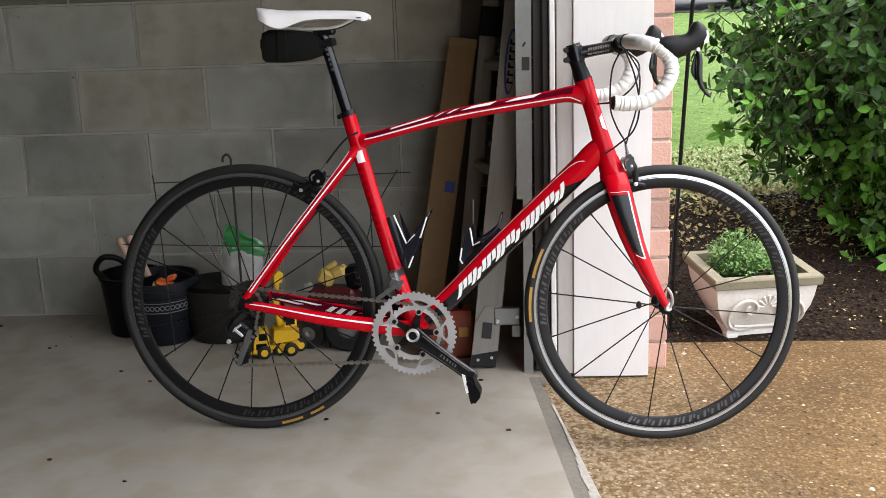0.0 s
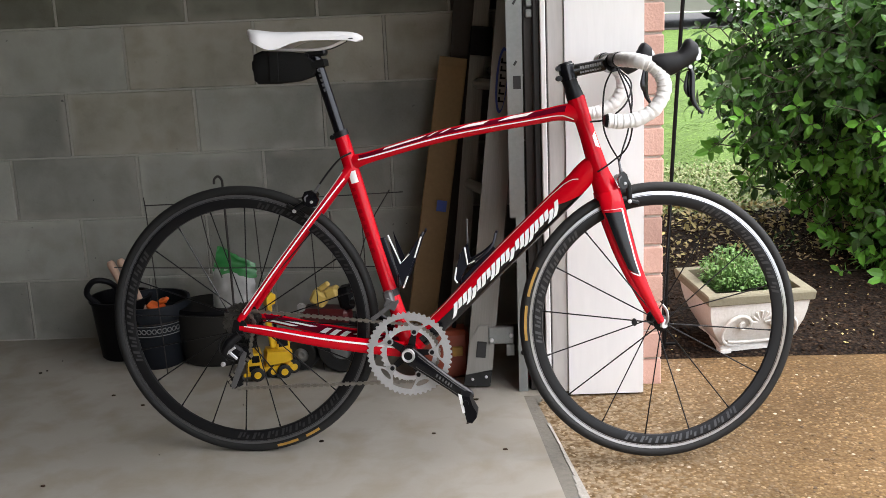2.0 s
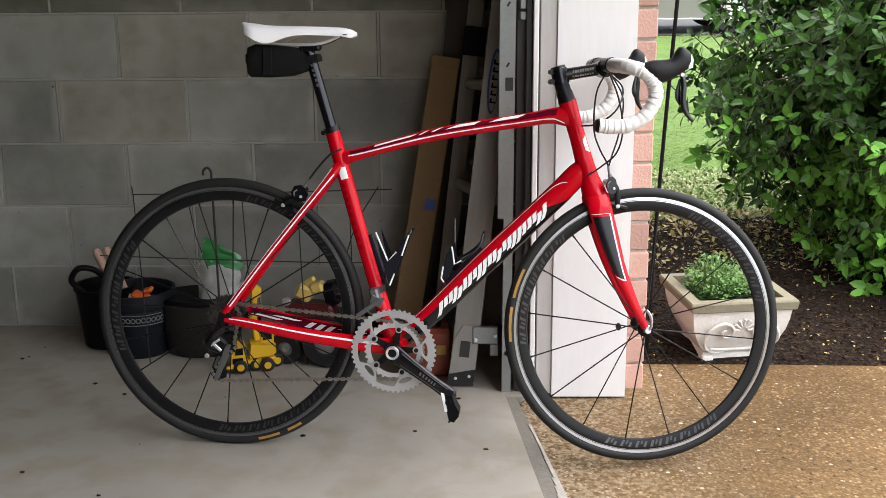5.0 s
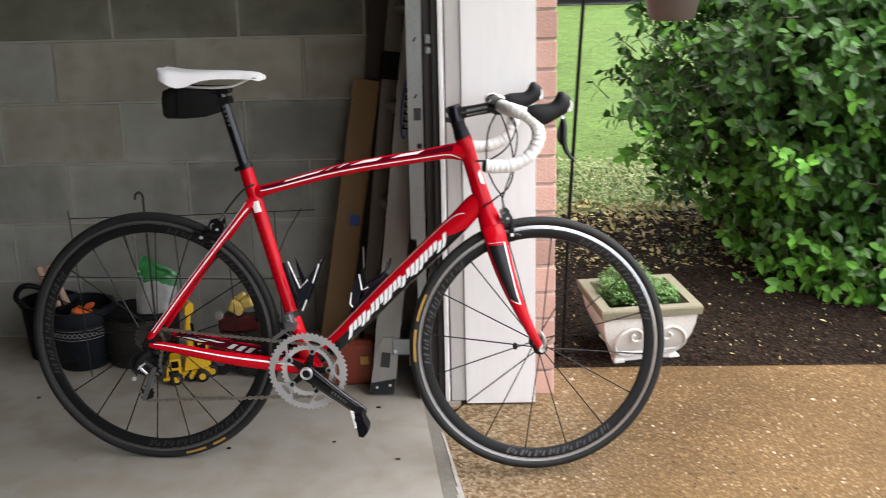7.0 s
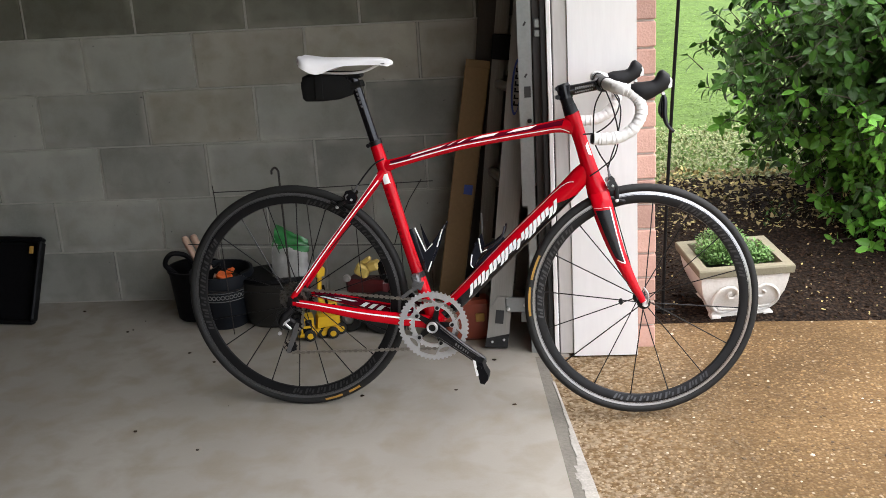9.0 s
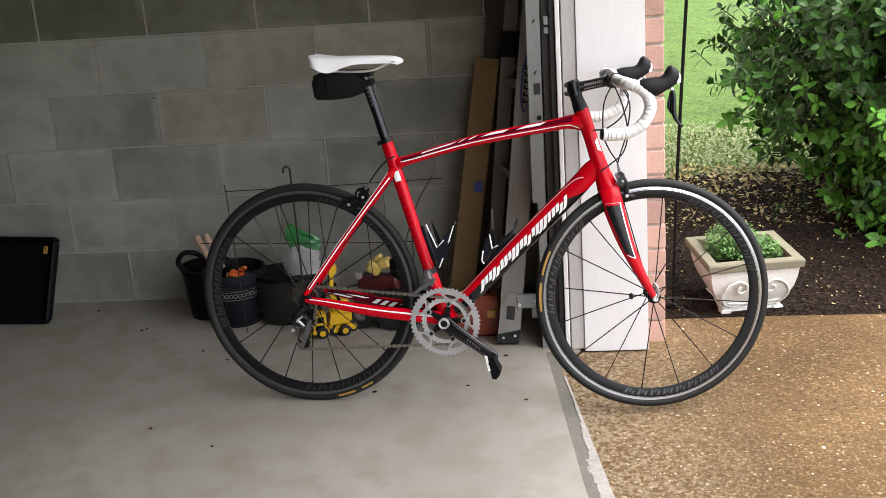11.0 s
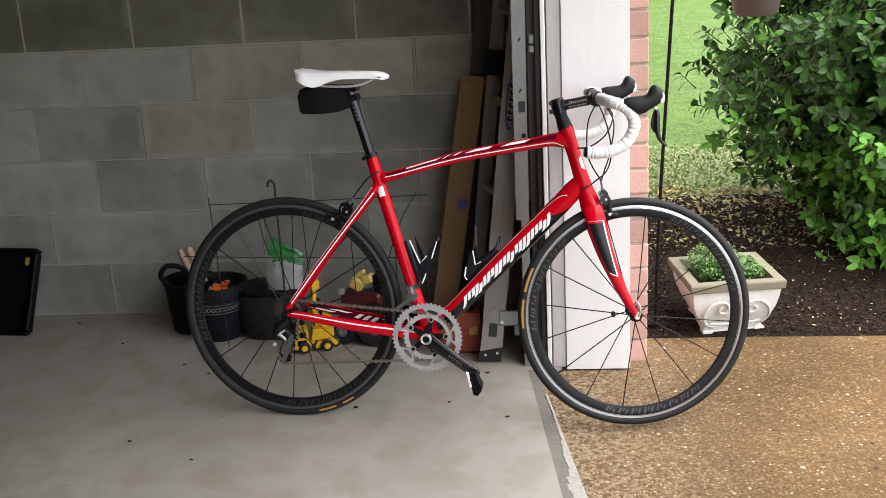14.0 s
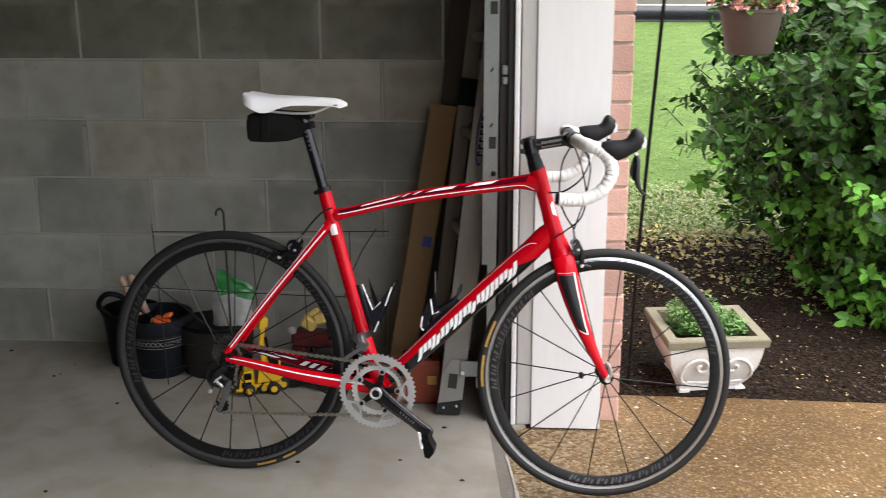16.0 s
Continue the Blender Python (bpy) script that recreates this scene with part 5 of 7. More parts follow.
def cage(low, high, blades, edges, tail):
    """A moulded cage on its tube: a spine from low to high, and on each side thin blades with white edges."""
    foot = part("bottle_cage", Shape().tube([low, high], 0.009, 8, flat=0.5), NAVY, bike, "navy-black bottle cage with white edges")
    for sg in (-1, 1):
        y = 0.037 * sg
        for k, blade in enumerate(blades):
            s = Shape().prism(blade, (0, y - 0.0015, 0), (1, 0, 0), (0, 0, 1), (0, 0.003, 0))
            w = part("wing", s, NAVY, foot, smooth=False)
            if k == 0:
                reach = Vector((blade[-1][0], y, blade[-1][1]))
                part("stay", Shape().tube(curve(low, low.lerp(reach, 0.6) + Vector((0, 0.006 * sg, 0)), reach, n=4), 0.0045, 8, flat=0.6), NAVY, foot)
                part("hook", Shape().tube(curve(*[(x, y * f, z) for x, z, f in tail], n=5), 0.0030, 8, flat=0.7), NAVY, foot)
            if sg < 0 and k == 0:
                for edge in edges:
                    part("edge", Shape().tube([(x, y - 0.0022, z) for x, z in edge], 0.0021, 6), WHITE_PAINT, w, "white edge")


cage(Vector((0.388, 0, 0.420)), Vector((0.350, 0, 0.540)),
     [[(0.4017, 0.4822), (0.4220, 0.5056), (0.4524, 0.5486), (0.4337, 0.4961), (0.4170, 0.4526), (0.4040, 0.4224), (0.3950, 0.4571)], [(0.3728, 0.5518), (0.4017, 0.4822), (0.3950, 0.4571), (0.3793, 0.5130)]],
     [[(0.3728, 0.5518), (0.3755, 0.5440), (0.4010, 0.4830), (0.4220, 0.5056)], [(0.4518, 0.5470), (0.4345, 0.4965)], [(0.4170, 0.4526), (0.4050, 0.4240)]],
     [(0.4220, 0.5056, 1.0), (0.4400, 0.5300, 1.0), (0.4524, 0.5486, 0.9), (0.4560, 0.5560, 0.7)])
cage(Vector((0.540, 0, 0.424)), Vector((0.625, 0, 0.512)),
     [[(0.5550, 0.5205), (0.5617, 0.4780), (0.5501, 0.4569), (0.5367, 0.4335), (0.5294, 0.4430), (0.5343, 0.4725), (0.5436, 0.5040)]],
     [[(0.5550, 0.5205), (0.5612, 0.4790), (0.5780, 0.4880)], [(0.5343, 0.4725), (0.5296, 0.4440), (0.5360, 0.4345)]],
     [(0.5617, 0.4780, 1.0), (0.5950, 0.4983, 1.0), (0.6201, 0.5229, 0.8), (0.6280, 0.5503, 0.5)])
part("stay", Shape().tube([(0.5554, 0.030, 0.5781), (0.5552, 0.034, 0.5205)], 0.0022, 6), MECH_GREY, bpy.data.objects["bottle_cage.001"])


# ---- things in the garage ----
# door track with slots, bracket and roller
track = thing("door_track", pose(1.388, -0.583, 0), "galvanised steel vertical garage door track", "door track")
tr = Shape().prism([(-0.020, -0.004), (0.021, -0.004), (0.021, 0.026), (0.017, 0.026), (0.017, 0.0), (-0.020, 0.0)], (0.003, 0, 0.50), (1, 0, 0), (0, 1, 0), (0.011, 0, 1.8)).prism([(-0.004, -0.004), (0.021, -0.004), (0.021, 0.026), (0.017, 0.026), (0.017, 0.0), (-0.004, 0.0)], (0, 0, 0.0), (1, 0, 0), (0, 1, 0), (0.003, 0, 0.5))
part("channel", tr, GALV, track, smooth=False)
for z in (0.861, 1.235):
    part("slot", Shape().box((0.006 + z * 0.0061, -0.0048, z), (0.020, 0.002, 0.034), b=0.0005), GAP, track)
for z in (0.911, 1.066):
    part("slot", Shape().box((0.002 + z * 0.0061, -0.0048, z), (0.0055, 0.002, 0.013), Matrix.Rotation(radians(32), 3, "Y")), GAP, track, "small slanted punched slot")
for z in (0.115, 0.771):
    part("bolt", Shape().lathe([(0, -0.006), (0.006, -0.005), (0.008, 0.001), (0, 0.001)], (0.010 + z * 0.0061, -0.005, z), SX, 10), BLACK, track)
part("bracket", Shape().box((0.045, 0.000, 1.036), (0.017, 0.02, 0.020), b=0.003).box((0.045, 0.000, 1.066), (0.017, 0.02, 0.026), b=0.003), GALV, track)
part("inner_angle", Shape().box((0.051, 0.012, 1.15), (0.042, 0.018, 2.3), b=0.002), material("dark_brown_steel", (0.022, 0.019, 0.017), 0.55, var=0.25, scale=6, grain=80, bump=0.05), track, "dark brown steel angle")

# aluminium extension ladder leaning in the corner
ladder = thing("ladder", Matrix.Translation((1.269, -0.540, 0)) @ Matrix.Rotation(radians(6.7), 4, "Y") @ Matrix.Rotation(radians(-7), 4, "X"), "dull aluminium extension ladder leaning in the corner", "ladder")


def rail(y, w, z0, z1, x=0.0):
    return Shape().prism([(-w / 2, 0), (w / 2, 0), (w / 2, 0.028), (w / 2 - 0.003, 0.028), (w / 2 - 0.003, 0.003), (-w / 2 + 0.003, 0.003), (-w / 2 + 0.003, 0.028), (-w / 2, 0.028)], (x, y, z0), (1, 0, 0), (0, 1, 0), (0, 0, z1 - z0))


r1 = part("rail", rail(-0.004, 0.072, 0.03, 1.60), ALU, ladder, smooth=False)
# rails behind the front one take darker metal to stand for shade
r2 = part("rail", rail(0.27, 0.046, 0.03, 1.60, -0.072), DIM_ALU, ladder, "ribbed far rail, coloured dim for the corner shade", smooth=False)
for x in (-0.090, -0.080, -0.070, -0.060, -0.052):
    part("ridge", Shape().box((x, 0.2690, 0.80), (0.0030, 0.0030, 1.50)), DIM_ALU, r2)
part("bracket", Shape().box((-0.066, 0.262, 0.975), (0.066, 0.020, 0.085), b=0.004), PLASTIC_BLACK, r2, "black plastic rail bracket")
part("fly_rail", rail(0.10, 0.026, 0.20, 1.56, 0.030), SHADE_ALU, ladder, "sliding rail, coloured dark for the corner shade", smooth=False)
for x in (-0.026, -0.012, 0.004, 0.020):
    part("ridge", Shape().box((x, -0.0048, 0.80), (0.0022, 0.0018, 1.52)), ALU, r1)
for k in range(5):
    part("rung", Shape().tube([(0, 0.0, 0.25 + 0.3 * k), (-0.066, 0.28, 0.25 + 0.3 * k)], 0.016, 10), ALU, ladder)
    part("rung", Shape().tube([(0.03, 0.11, 0.35 + 0.27 * k), (-0.03, 0.25, 0.35 + 0.27 * k)], 0.014, 10), SHADE_ALU, ladder)
shoe = part("shoe", Shape().prism([(-0.037, 0.034), (0.034, 0.054), (0.032, 0.150), (0.026, 0.180), (-0.012, 0.178), (-0.034, 0.130)], (0, -0.0115, 0.0), (1, 0, 0), (0, 0, 1), (0, 0.004, 0)), ALU, ladder, "aluminium ladder shoe", smooth=False)
part("window", Shape().box((0.0, -0.0125, 0.110), (0.027, 0.003, 0.046), b=0.0008), GAP, shoe)
part("pad", Shape().prism([(-0.040, 0.004), (0.034, 0.008), (0.036, 0.052), (-0.038, 0.034)], (0, -0.016, 0), (1, 0, 0), (0, 0, 1), (0, 0.040, 0)), RUBBER, shoe, "black rubber foot pad", smooth=False)
part("arm", Shape().box((0.052, -0.009, 0.156), (0.072, 0.014, 0.050), Matrix.Rotation(radians(-6.7), 3, "Y"), 0.003), GALV, shoe, "galvanised hinge arm")
part("catch", Shape().box((0.082, -0.004, 0.116), (0.024, 0.012, 0.034), Matrix.Rotation(radians(-6.7), 3, "Y"), 0.002), GALV, shoe, "galvanised catch")
for x, y, z, r_ in ((0.026, -0.018, 0.140, 0.0065), (0.080, -0.018, 0.158, 0.0065), (-0.018, -0.018, 0.024, 0.0045), (0.020, -0.018, 0.034, 0.0045)):
    part("rivet", Shape().lathe([(0, -0.004), (r_ * 0.8, -0.003), (r_, 0.001), (0, 0.001)], (x, y, z), SX, 10), SILVER, shoe)
ov = [(0.016 * math.cos(a), 0.090 * math.sin(a)) for a in (2 * math.pi * k / 28 for k in range(28))]
lab = part("label", Shape().prism(ov, (-0.006, -0.0072, 0.862), (1, 0, 0), (0, 0, 1), (0, 0.0012, 0)), BLUE, r1, "blue oval maker's label")
part("label_face", Shape().prism([(x * 0.74, z * 0.90) for x, z in ov], (-0.004, -0.0079, 0.862), (1, 0, 0), (0, 0, 1), (0, 0.0012, 0)), ALU, lab)
s = Shape()
for k in range(6):
    s.box((-0.004, -0.0085, 0.805 + k * 0.021), (0.016, 0.001, 0.005)).box((-0.009, -0.0085, 0.810 + k * 0.021), (0.005, 0.001, 0.013))
part("lettering", s, PLASTIC_BLACK, lab, "dark bars of a maker's mark")

# tall brown cardboard carton on end
carton = thing("carton", Matrix.Translation((1.045, -0.265, 0.0)) @ Matrix.Rotation(radians(9.2), 4, "Y") @ Matrix.Rotation(radians(-10.5), 4, "X"), "tall narrow brown cardboard carton leaning on the block wall", "carton")
part("body", Shape().box((0.04, 0.03, 0.452), (0.086, 0.055, 0.90), b=0.003), CARD, carton)
part("flap", Shape().box((0.04, 0.000, 0.905), (0.084, 0.003, 0.03), Matrix.Rotation(radians(18), 3, "X")), CARD, carton)
part("tape_patch", Shape().box((0.058, 0.0018, 0.47), (0.030, 0.001, 0.034)), BLUE, carton, "blue printed mark")
plank = thing("plank", Matrix.Translation((1.175, -0.12, 0.0)) @ Matrix.Rotation(radians(5.5), 4, "Y") @ Matrix.Rotation(radians(-4), 4, "X"), "dark grey plank leaning in the garage corner", "plank")
part("board", Shape().box((0.0, 0.0, 0.75), (0.085, 0.022, 1.5), b=0.002), material("dark_aged_wood", (0.045, 0.038, 0.032), 0.8, var=0.2, scale=8, grain=100, bump=0.2), plank)

# black moulded tray propped on the wall
tray = thing("boot_tray", Matrix.Translation((-0.70, -0.205, 0.004)) @ Matrix.Rotation(radians(-30), 4, "X") @ Matrix.Rotation(radians(3), 4, "Y"), "black plastic boot tray propped against the wall", "tray")
part("panel", Shape().box((0, 0.018, 0.165), (0.44, 0.008, 0.32), b=0.003), PLASTIC_BLACK, tray)
for nm, c, sz in (("rim", (0, 0.0, 0.008), (0.47, 0.045, 0.016)), ("rim", (0, 0.0, 0.325), (0.47, 0.045, 0.016)), ("rim", (-0.227, 0.0, 0.166), (0.016, 0.045, 0.302)), ("rim", (0.227, 0.0, 0.166), (0.016, 0.045, 0.302))):
    part(nm, Shape().box(c, sz, None, 0.006), PLASTIC_BLACK, tray)
part("reflector", Shape().box((0.19, -0.002, 0.285), (0.016, 0.006, 0.030), b=0.002), DECAL_YELLOW, tray, "amber sticker")

# charcoal planter with a pale woven band
pot = thing("planter_pot", pose(0.278, -0.245, 0.0) @ Matrix.Diagonal((1, 1, 0.88, 1)), "charcoal plastic plant pot with a pale patterned band", "plant pot")
part("body", Shape().lathe([(0, 0), (0.078, 0.0), (0.083, 0.006), (0.100, 0.175), (0.102, 0.182), (0.114, 0.186), (0.116, 0.205), (0.113, 0.232), (0.106, 0.232), (0.104, 0.19), (0.080, 0.02), (0, 0.02)], seg=36), PLASTIC_NAVY, pot)
for sg in (0, 1):
    pts = [Vector(((0.0985 + 0.0105 * z_ / 0.1) * math.cos(a), (0.0985 + 0.0105 * z_ / 0.1) * math.sin(a), 0.145 + z_)) for a, z_ in ((2 * math.pi * k / 120, 0.009 * math.sin(k / 120 * 2 * math.pi * 20 + sg * math.pi)) for k in range(120))]
    part("pattern", Shape().tube(pts, 0.0018, 5, True), PALE, pot, "pale interlaced line")
for z, rr in ((0.127, 0.0965), (0.163, 0.1)):
    part("pattern", Shape().tube([(rr * math.cos(a), rr * math.sin(a), z) for a in (2 * math.pi * k / 60 for k in range(60))], 0.0015, 5, True), PALE, pot, "pale line")
part("soil", Shape().lathe([(0, 0.18), (0.06, 0.178), (0.1025, 0.172), (0.1, 0.165), (0, 0.165)], seg=24), SOIL, pot)
og = thing("garden_trowel", pose(0.292, -0.26, 0.172), "orange plastic scoop lying in the pot", "trowel")
part("blade", Shape().box((0, 0, 0.010), (0.055, 0.05, 0.018), Matrix.Rotation(radians(20), 3, "Y"), 0.007).box((0.02, 0.01, 0.026), (0.03, 0.035, 0.014), Matrix.Rotation(radians(-15), 3, "Y"), 0.005), ORANGE, og)

# dark bucket with tool handles behind it
bk = thing("bucket", pose(0.155, -0.17, 0) @ Matrix.Diagonal((0.94, 0.94, 0.92, 1)), "black bucket holding garden tools", "bucket")
part("body", Shape().lathe([(0, 0), (0.075, 0), (0.080, 0.005), (0.098, 0.20), (0.104, 0.202), (0.104, 0.212), (0.096, 0.212), (0.074, 0.015), (0, 0.015)], seg=30), PLASTIC_BLACK, bk)
part("handle", Shape().tube(curve((-0.055, -0.06, 0.20), (-0.085, -0.075, 0.245), (-0.060, -0.07, 0.285), (-0.015, -0.05, 0.275), (0.01, -0.02, 0.23), n=6), 0.010, 10), PLASTIC_BLACK, bk, "curved black handle")
for k, (dx, dz) in enumerate(((0.0, 0.0), (0.032, 0.006))):
    tl = thing("hand_tool", Matrix.Translation((0.212 + dx, -0.20, 0.035)), "garden tool with a worn pale wooden handle", "garden tool", "garden tools in the bucket")
    part("handle", Shape().tube([(0, 0, 0.10), (-0.035, 0.004, 0.19), (-0.068, 0.008, 0.27 + dz), (-0.071, 0.008, 0.278 + dz)], [0.010, 0.0115, 0.013, 0.008], 12), WOOD, tl)
    part("ferrule", Shape().tube([(0.006, 0, 0.085), (0, 0, 0.105)], [0.008, 0.0105], 12), SILVER, tl)

# storage bin with a green and white sack on it
bn = thing("storage_bin", pose(0.50, -0.235, 0, 0, 0, 6), "dark grey plastic bin with a sack on top", "bin")
part("body", Shape().lathe([(0, 0), (0.095, 0.0), (0.104, 0.008), (0.116, 0.10), (0.120, 0.168), (0, 0.170)], (-0.03, 0.0, 0), Matrix.Diagonal((1.05, 0.78, 1)), 28), material("dark_bin_plastic", (0.010, 0.009, 0.0075), 0.6, var=0.2, bump=0.05), bn)
part("lid", Shape().lathe([(0, 0.168), (0.124, 0.168), (0.127, 0.174), (0.122, 0.184), (0, 0.186)], (-0.03, 0.0, 0), Matrix.Diagonal((1.05, 0.78, 1)), 28), PLASTIC_BLACK, bn)
sk = thing("seed_sack", pose(0.540, -0.275, 0.178, -14, 0, 8), "half-empty green and white plastic seed sack", "sack")


def crumpled(w, h, d, z0, seed):
    s = Shape()
    nx, nz = 10, 10
    for side in (-1, 1):
        for i in range(nx + 1):
            for j in range(nz + 1):
                u, v = i / nx * 2 - 1, j / nz
                puff = d * (1 - u**4) * (1 - 0.75 * v) * side
                s.v.append((u * w * (1 - 0.10 * v) + 0.006 * noise.noise((u * 3, v * 3, seed)), puff + 0.012 * noise.noise((u * 4, v * 4, seed + side * 5)), z0 + v * h - 0.022 * u * v + 0.008 * noise.noise((u * 2, v * 5, seed + 2))))
    k = (nx + 1) * (nz + 1)
    for o in (0, k):
        s.f += [(o + i * (nz + 1) + j, o + (i + 1) * (nz + 1) + j, o + (i + 1) * (nz + 1) + j + 1, o + i * (nz + 1) + j + 1) for i in range(nx) for j in range(nz)]
    return s


part("lower_bag", crumpled(0.068, 0.106, 0.030, 0.0, 3), WHITE_BAG, sk, "pale printed lower half", sharp=80)
part("upper_bag", crumpled(0.066, 0.064, 0.010, 0.096, 8).moved(pose(-0.012, 0, 0.0, 0, 9, 0)), GREEN_BAG, sk, "green upper half", sharp=80)
bb_ = thing("plastic_cup", pose(0.385, -0.245, 0.022, 70, 0, 30), "blue plastic cup lying on the floor", "cup")
part("body", Shape().lathe([(0, -0.03), (0.020, -0.03), (0.026, 0.03), (0.024, 0.03), (0.018, -0.026), (0, -0.026)], seg=18), BLUE_PLASTIC, bb_)


# toys
def toy_wheel(parent, c, r_, w):
    t = part("wheel", Shape().lathe([(0, -w), (r_ * 0.75, -w), (r_, -w * 0.6), (r_, w * 0.6), (r_ * 0.75, w), (0, w)], c, SX, 18), RUBBER, parent, "black toy wheel")
    part("rim", Shape().lathe([(0, -w * 1.15), (r_ * 0.5, -w * 1.12), (r_ * 0.52, -w), (0, -w)], c, SX, 14), YELLOW, t)


truck = thing("toy_truck", pose(0.648, -0.405, 0, 0, 0, 16) @ Matrix.Diagonal((0.86, 0.86, 0.86, 1)), "yellow plastic toy dump truck on the floor", "toy truck")
part("chassis", Shape().box((0.01, 0, 0.035), (0.15, 0.055, 0.018), b=0.004), YELLOW, truck)
cabn = part("cab", Shape().prism([(-0.075, 0.03), (-0.02, 0.03), (-0.02, 0.098), (-0.055, 0.098), (-0.070, 0.066)], (0, -0.032, 0), (1, 0, 0), (0, 0, 1), (0, 0.064, 0)), YELLOW, truck, smooth=False)
part("windscreen", Shape().box((-0.042, -0.033, 0.078), (0.026, 0.002, 0.024)), PLASTIC_BLACK, cabn)
part("grille", Shape().box((-0.048, -0.0335, 0.045), (0.036, 0.003, 0.020), b=0.001), PLASTIC_BLACK, cabn)
part("bumper", Shape().box((-0.050, -0.036, 0.026), (0.075, 0.012, 0.012), b=0.003), YELLOW, truck)
part("bed", Shape().prism([(-0.008, 0.05), (0.070, 0.056), (0.080, 0.092), (0.0, 0.098)], (0, -0.036, 0), (1, 0, 0), (0, 0, 1), (0, 0.072, 0)), YELLOW, truck, smooth=False)
for x in (-0.040, 0.052):
    for y in (-0.036, 0.036):
        toy_wheel(truck, (x, y, 0.024), 0.024, 0.010)
dig = thing("toy_digger", pose(0.690, -0.40, 0.0, 0, 0, 30), "yellow toy digger with a raised arm", "toy digger")
part("body", Shape().box((0, 0.03, 0.050), (0.075, 0.055, 0.05), b=0.006).box((0.01, 0.03, 0.095), (0.045, 0.05, 0.045), b=0.005), YELLOW, dig)
part("arm", Shape().tube([(-0.02, 0.01, 0.09), (-0.03, 0.005, 0.17), (-0.022, 0.0, 0.235)], [0.009, 0.010, 0.007], 8, flat=0.7), YELLOW, dig)
part("bucket", Shape().prism([(-0.012, 0), (0.014, 0.004), (0.018, 0.030), (0.004, 0.040), (-0.010, 0.025)], (-0.026, -0.016, 0.225), (1, 0, 0), (0, 0, 1), (0, 0.032, 0)), YELLOW, dig, smooth=False)
part("ram", Shape().tube([(-0.004, 0.004, 0.10), (-0.016, 0.0, 0.19)], 0.005, 8), PLASTIC_BLACK, dig, "black plastic ram")
part("window", Shape().box((-0.02, 0.0015, 0.055), (0.022, 0.002, 0.022)), PLASTIC_BLACK, dig)
part("window", Shape().box((0.01, 0.0045, 0.10), (0.028, 0.002, 0.026)), PLASTIC_BLACK, dig)
for x in (-0.03, 0.035):
    toy_wheel(dig, (x, 0.0, 0.020), 0.020, 0.009)
tractor = thing("toy_tractor", pose(0.830, -0.32, 0.0, 0, 0, -10), "dull red toy tractor with yellow cab and black wheels", "toy tractor")
part("body", Shape().box((-0.01, 0, 0.155), (0.15, 0.07, 0.055), b=0.012).box((-0.06, 0, 0.10), (0.05, 0.06, 0.08), b=0.01), TOY_RED, tractor)
part("hood", Shape().box((-0.022, -0.01, 0.215), (0.050, 0.05, 0.045), Matrix.Rotation(radians(28), 3, "Y"), 0.008).box((0.018, -0.012, 0.232), (0.040, 0.045, 0.032), Matrix.Rotation(radians(-18), 3, "Y"), 0.007).box((-0.005, -0.018, 0.252), (0.035, 0.02, 0.016), Matrix.Rotation(radians(-35), 3, "Y"), 0.004), material("pale_yellow_plastic", (0.62, 0.45, 0.12), 0.5, var=0.1, bump=0.05), tractor)
part("seat", Shape().box((0.06, 0, 0.215), (0.05, 0.06, 0.07), Matrix.Rotation(radians(-14), 3, "Y"), 0.012), PLASTIC_BLACK, tractor)
part("lamp", Shape().lathe([(0, -0.01), (0.012, -0.008), (0.014, 0.0), (0.012, 0.006), (0, 0.008)], (-0.075, -0.035, 0.19), SX, 14), WHITE_BAG, tractor)
for x, y, r_ in ((0.05, -0.055, 0.075), (0.05, 0.055, 0.075), (-0.075, -0.05, 0.05), (-0.075, 0.05, 0.05)):
    t = part("wheel", Shape().lathe([(r_ * 0.45, -0.018), (r_ * 0.9, -0.020), (r_, -0.010), (r_, 0.010), (r_ * 0.9, 0.020), (r_ * 0.45, 0.018)], (x, y, r_), SX, 24, True), RUBBER, tractor, "black toy tyre")
    part("hub", Shape().lathe([(0, -0.012), (r_ * 0.2, -0.016), (r_ * 0.46, -0.010), (r_ * 0.46, 0.010), (0, 0.010)], (x, y, r_), SX, 18), PALE, t)

# orange-red case beside the ladder foot
case = thing("tool_case", pose(1.165, -0.44, 0, 0, 0, 5), "orange-red plastic tool case on the floor", "tool case")
part("shell", Shape().box((0, 0, 0.072), (0.16, 0.08, 0.144), b=0.012), material("orange_red_case", (0.19, 0.030, 0.010), 0.4, var=0.12, bump=0.03), case)
part("latch", Shape().box((0.045, -0.042, 0.085), (0.03, 0.006, 0.03), b=0.003), DECAL_YELLOW, case)
part("handle", Shape().tube(curve((-0.04, 0, 0.142), (-0.035, 0, 0.165), (0.035, 0, 0.165), (0.04, 0, 0.142), n=5), 0.007, 8), PLASTIC_BLACK, case)

# wire plant support
cagew = thing("wire_trellis", pose(0, -0.375, 0), "dark wire plant support with a hooked top", "plant support")
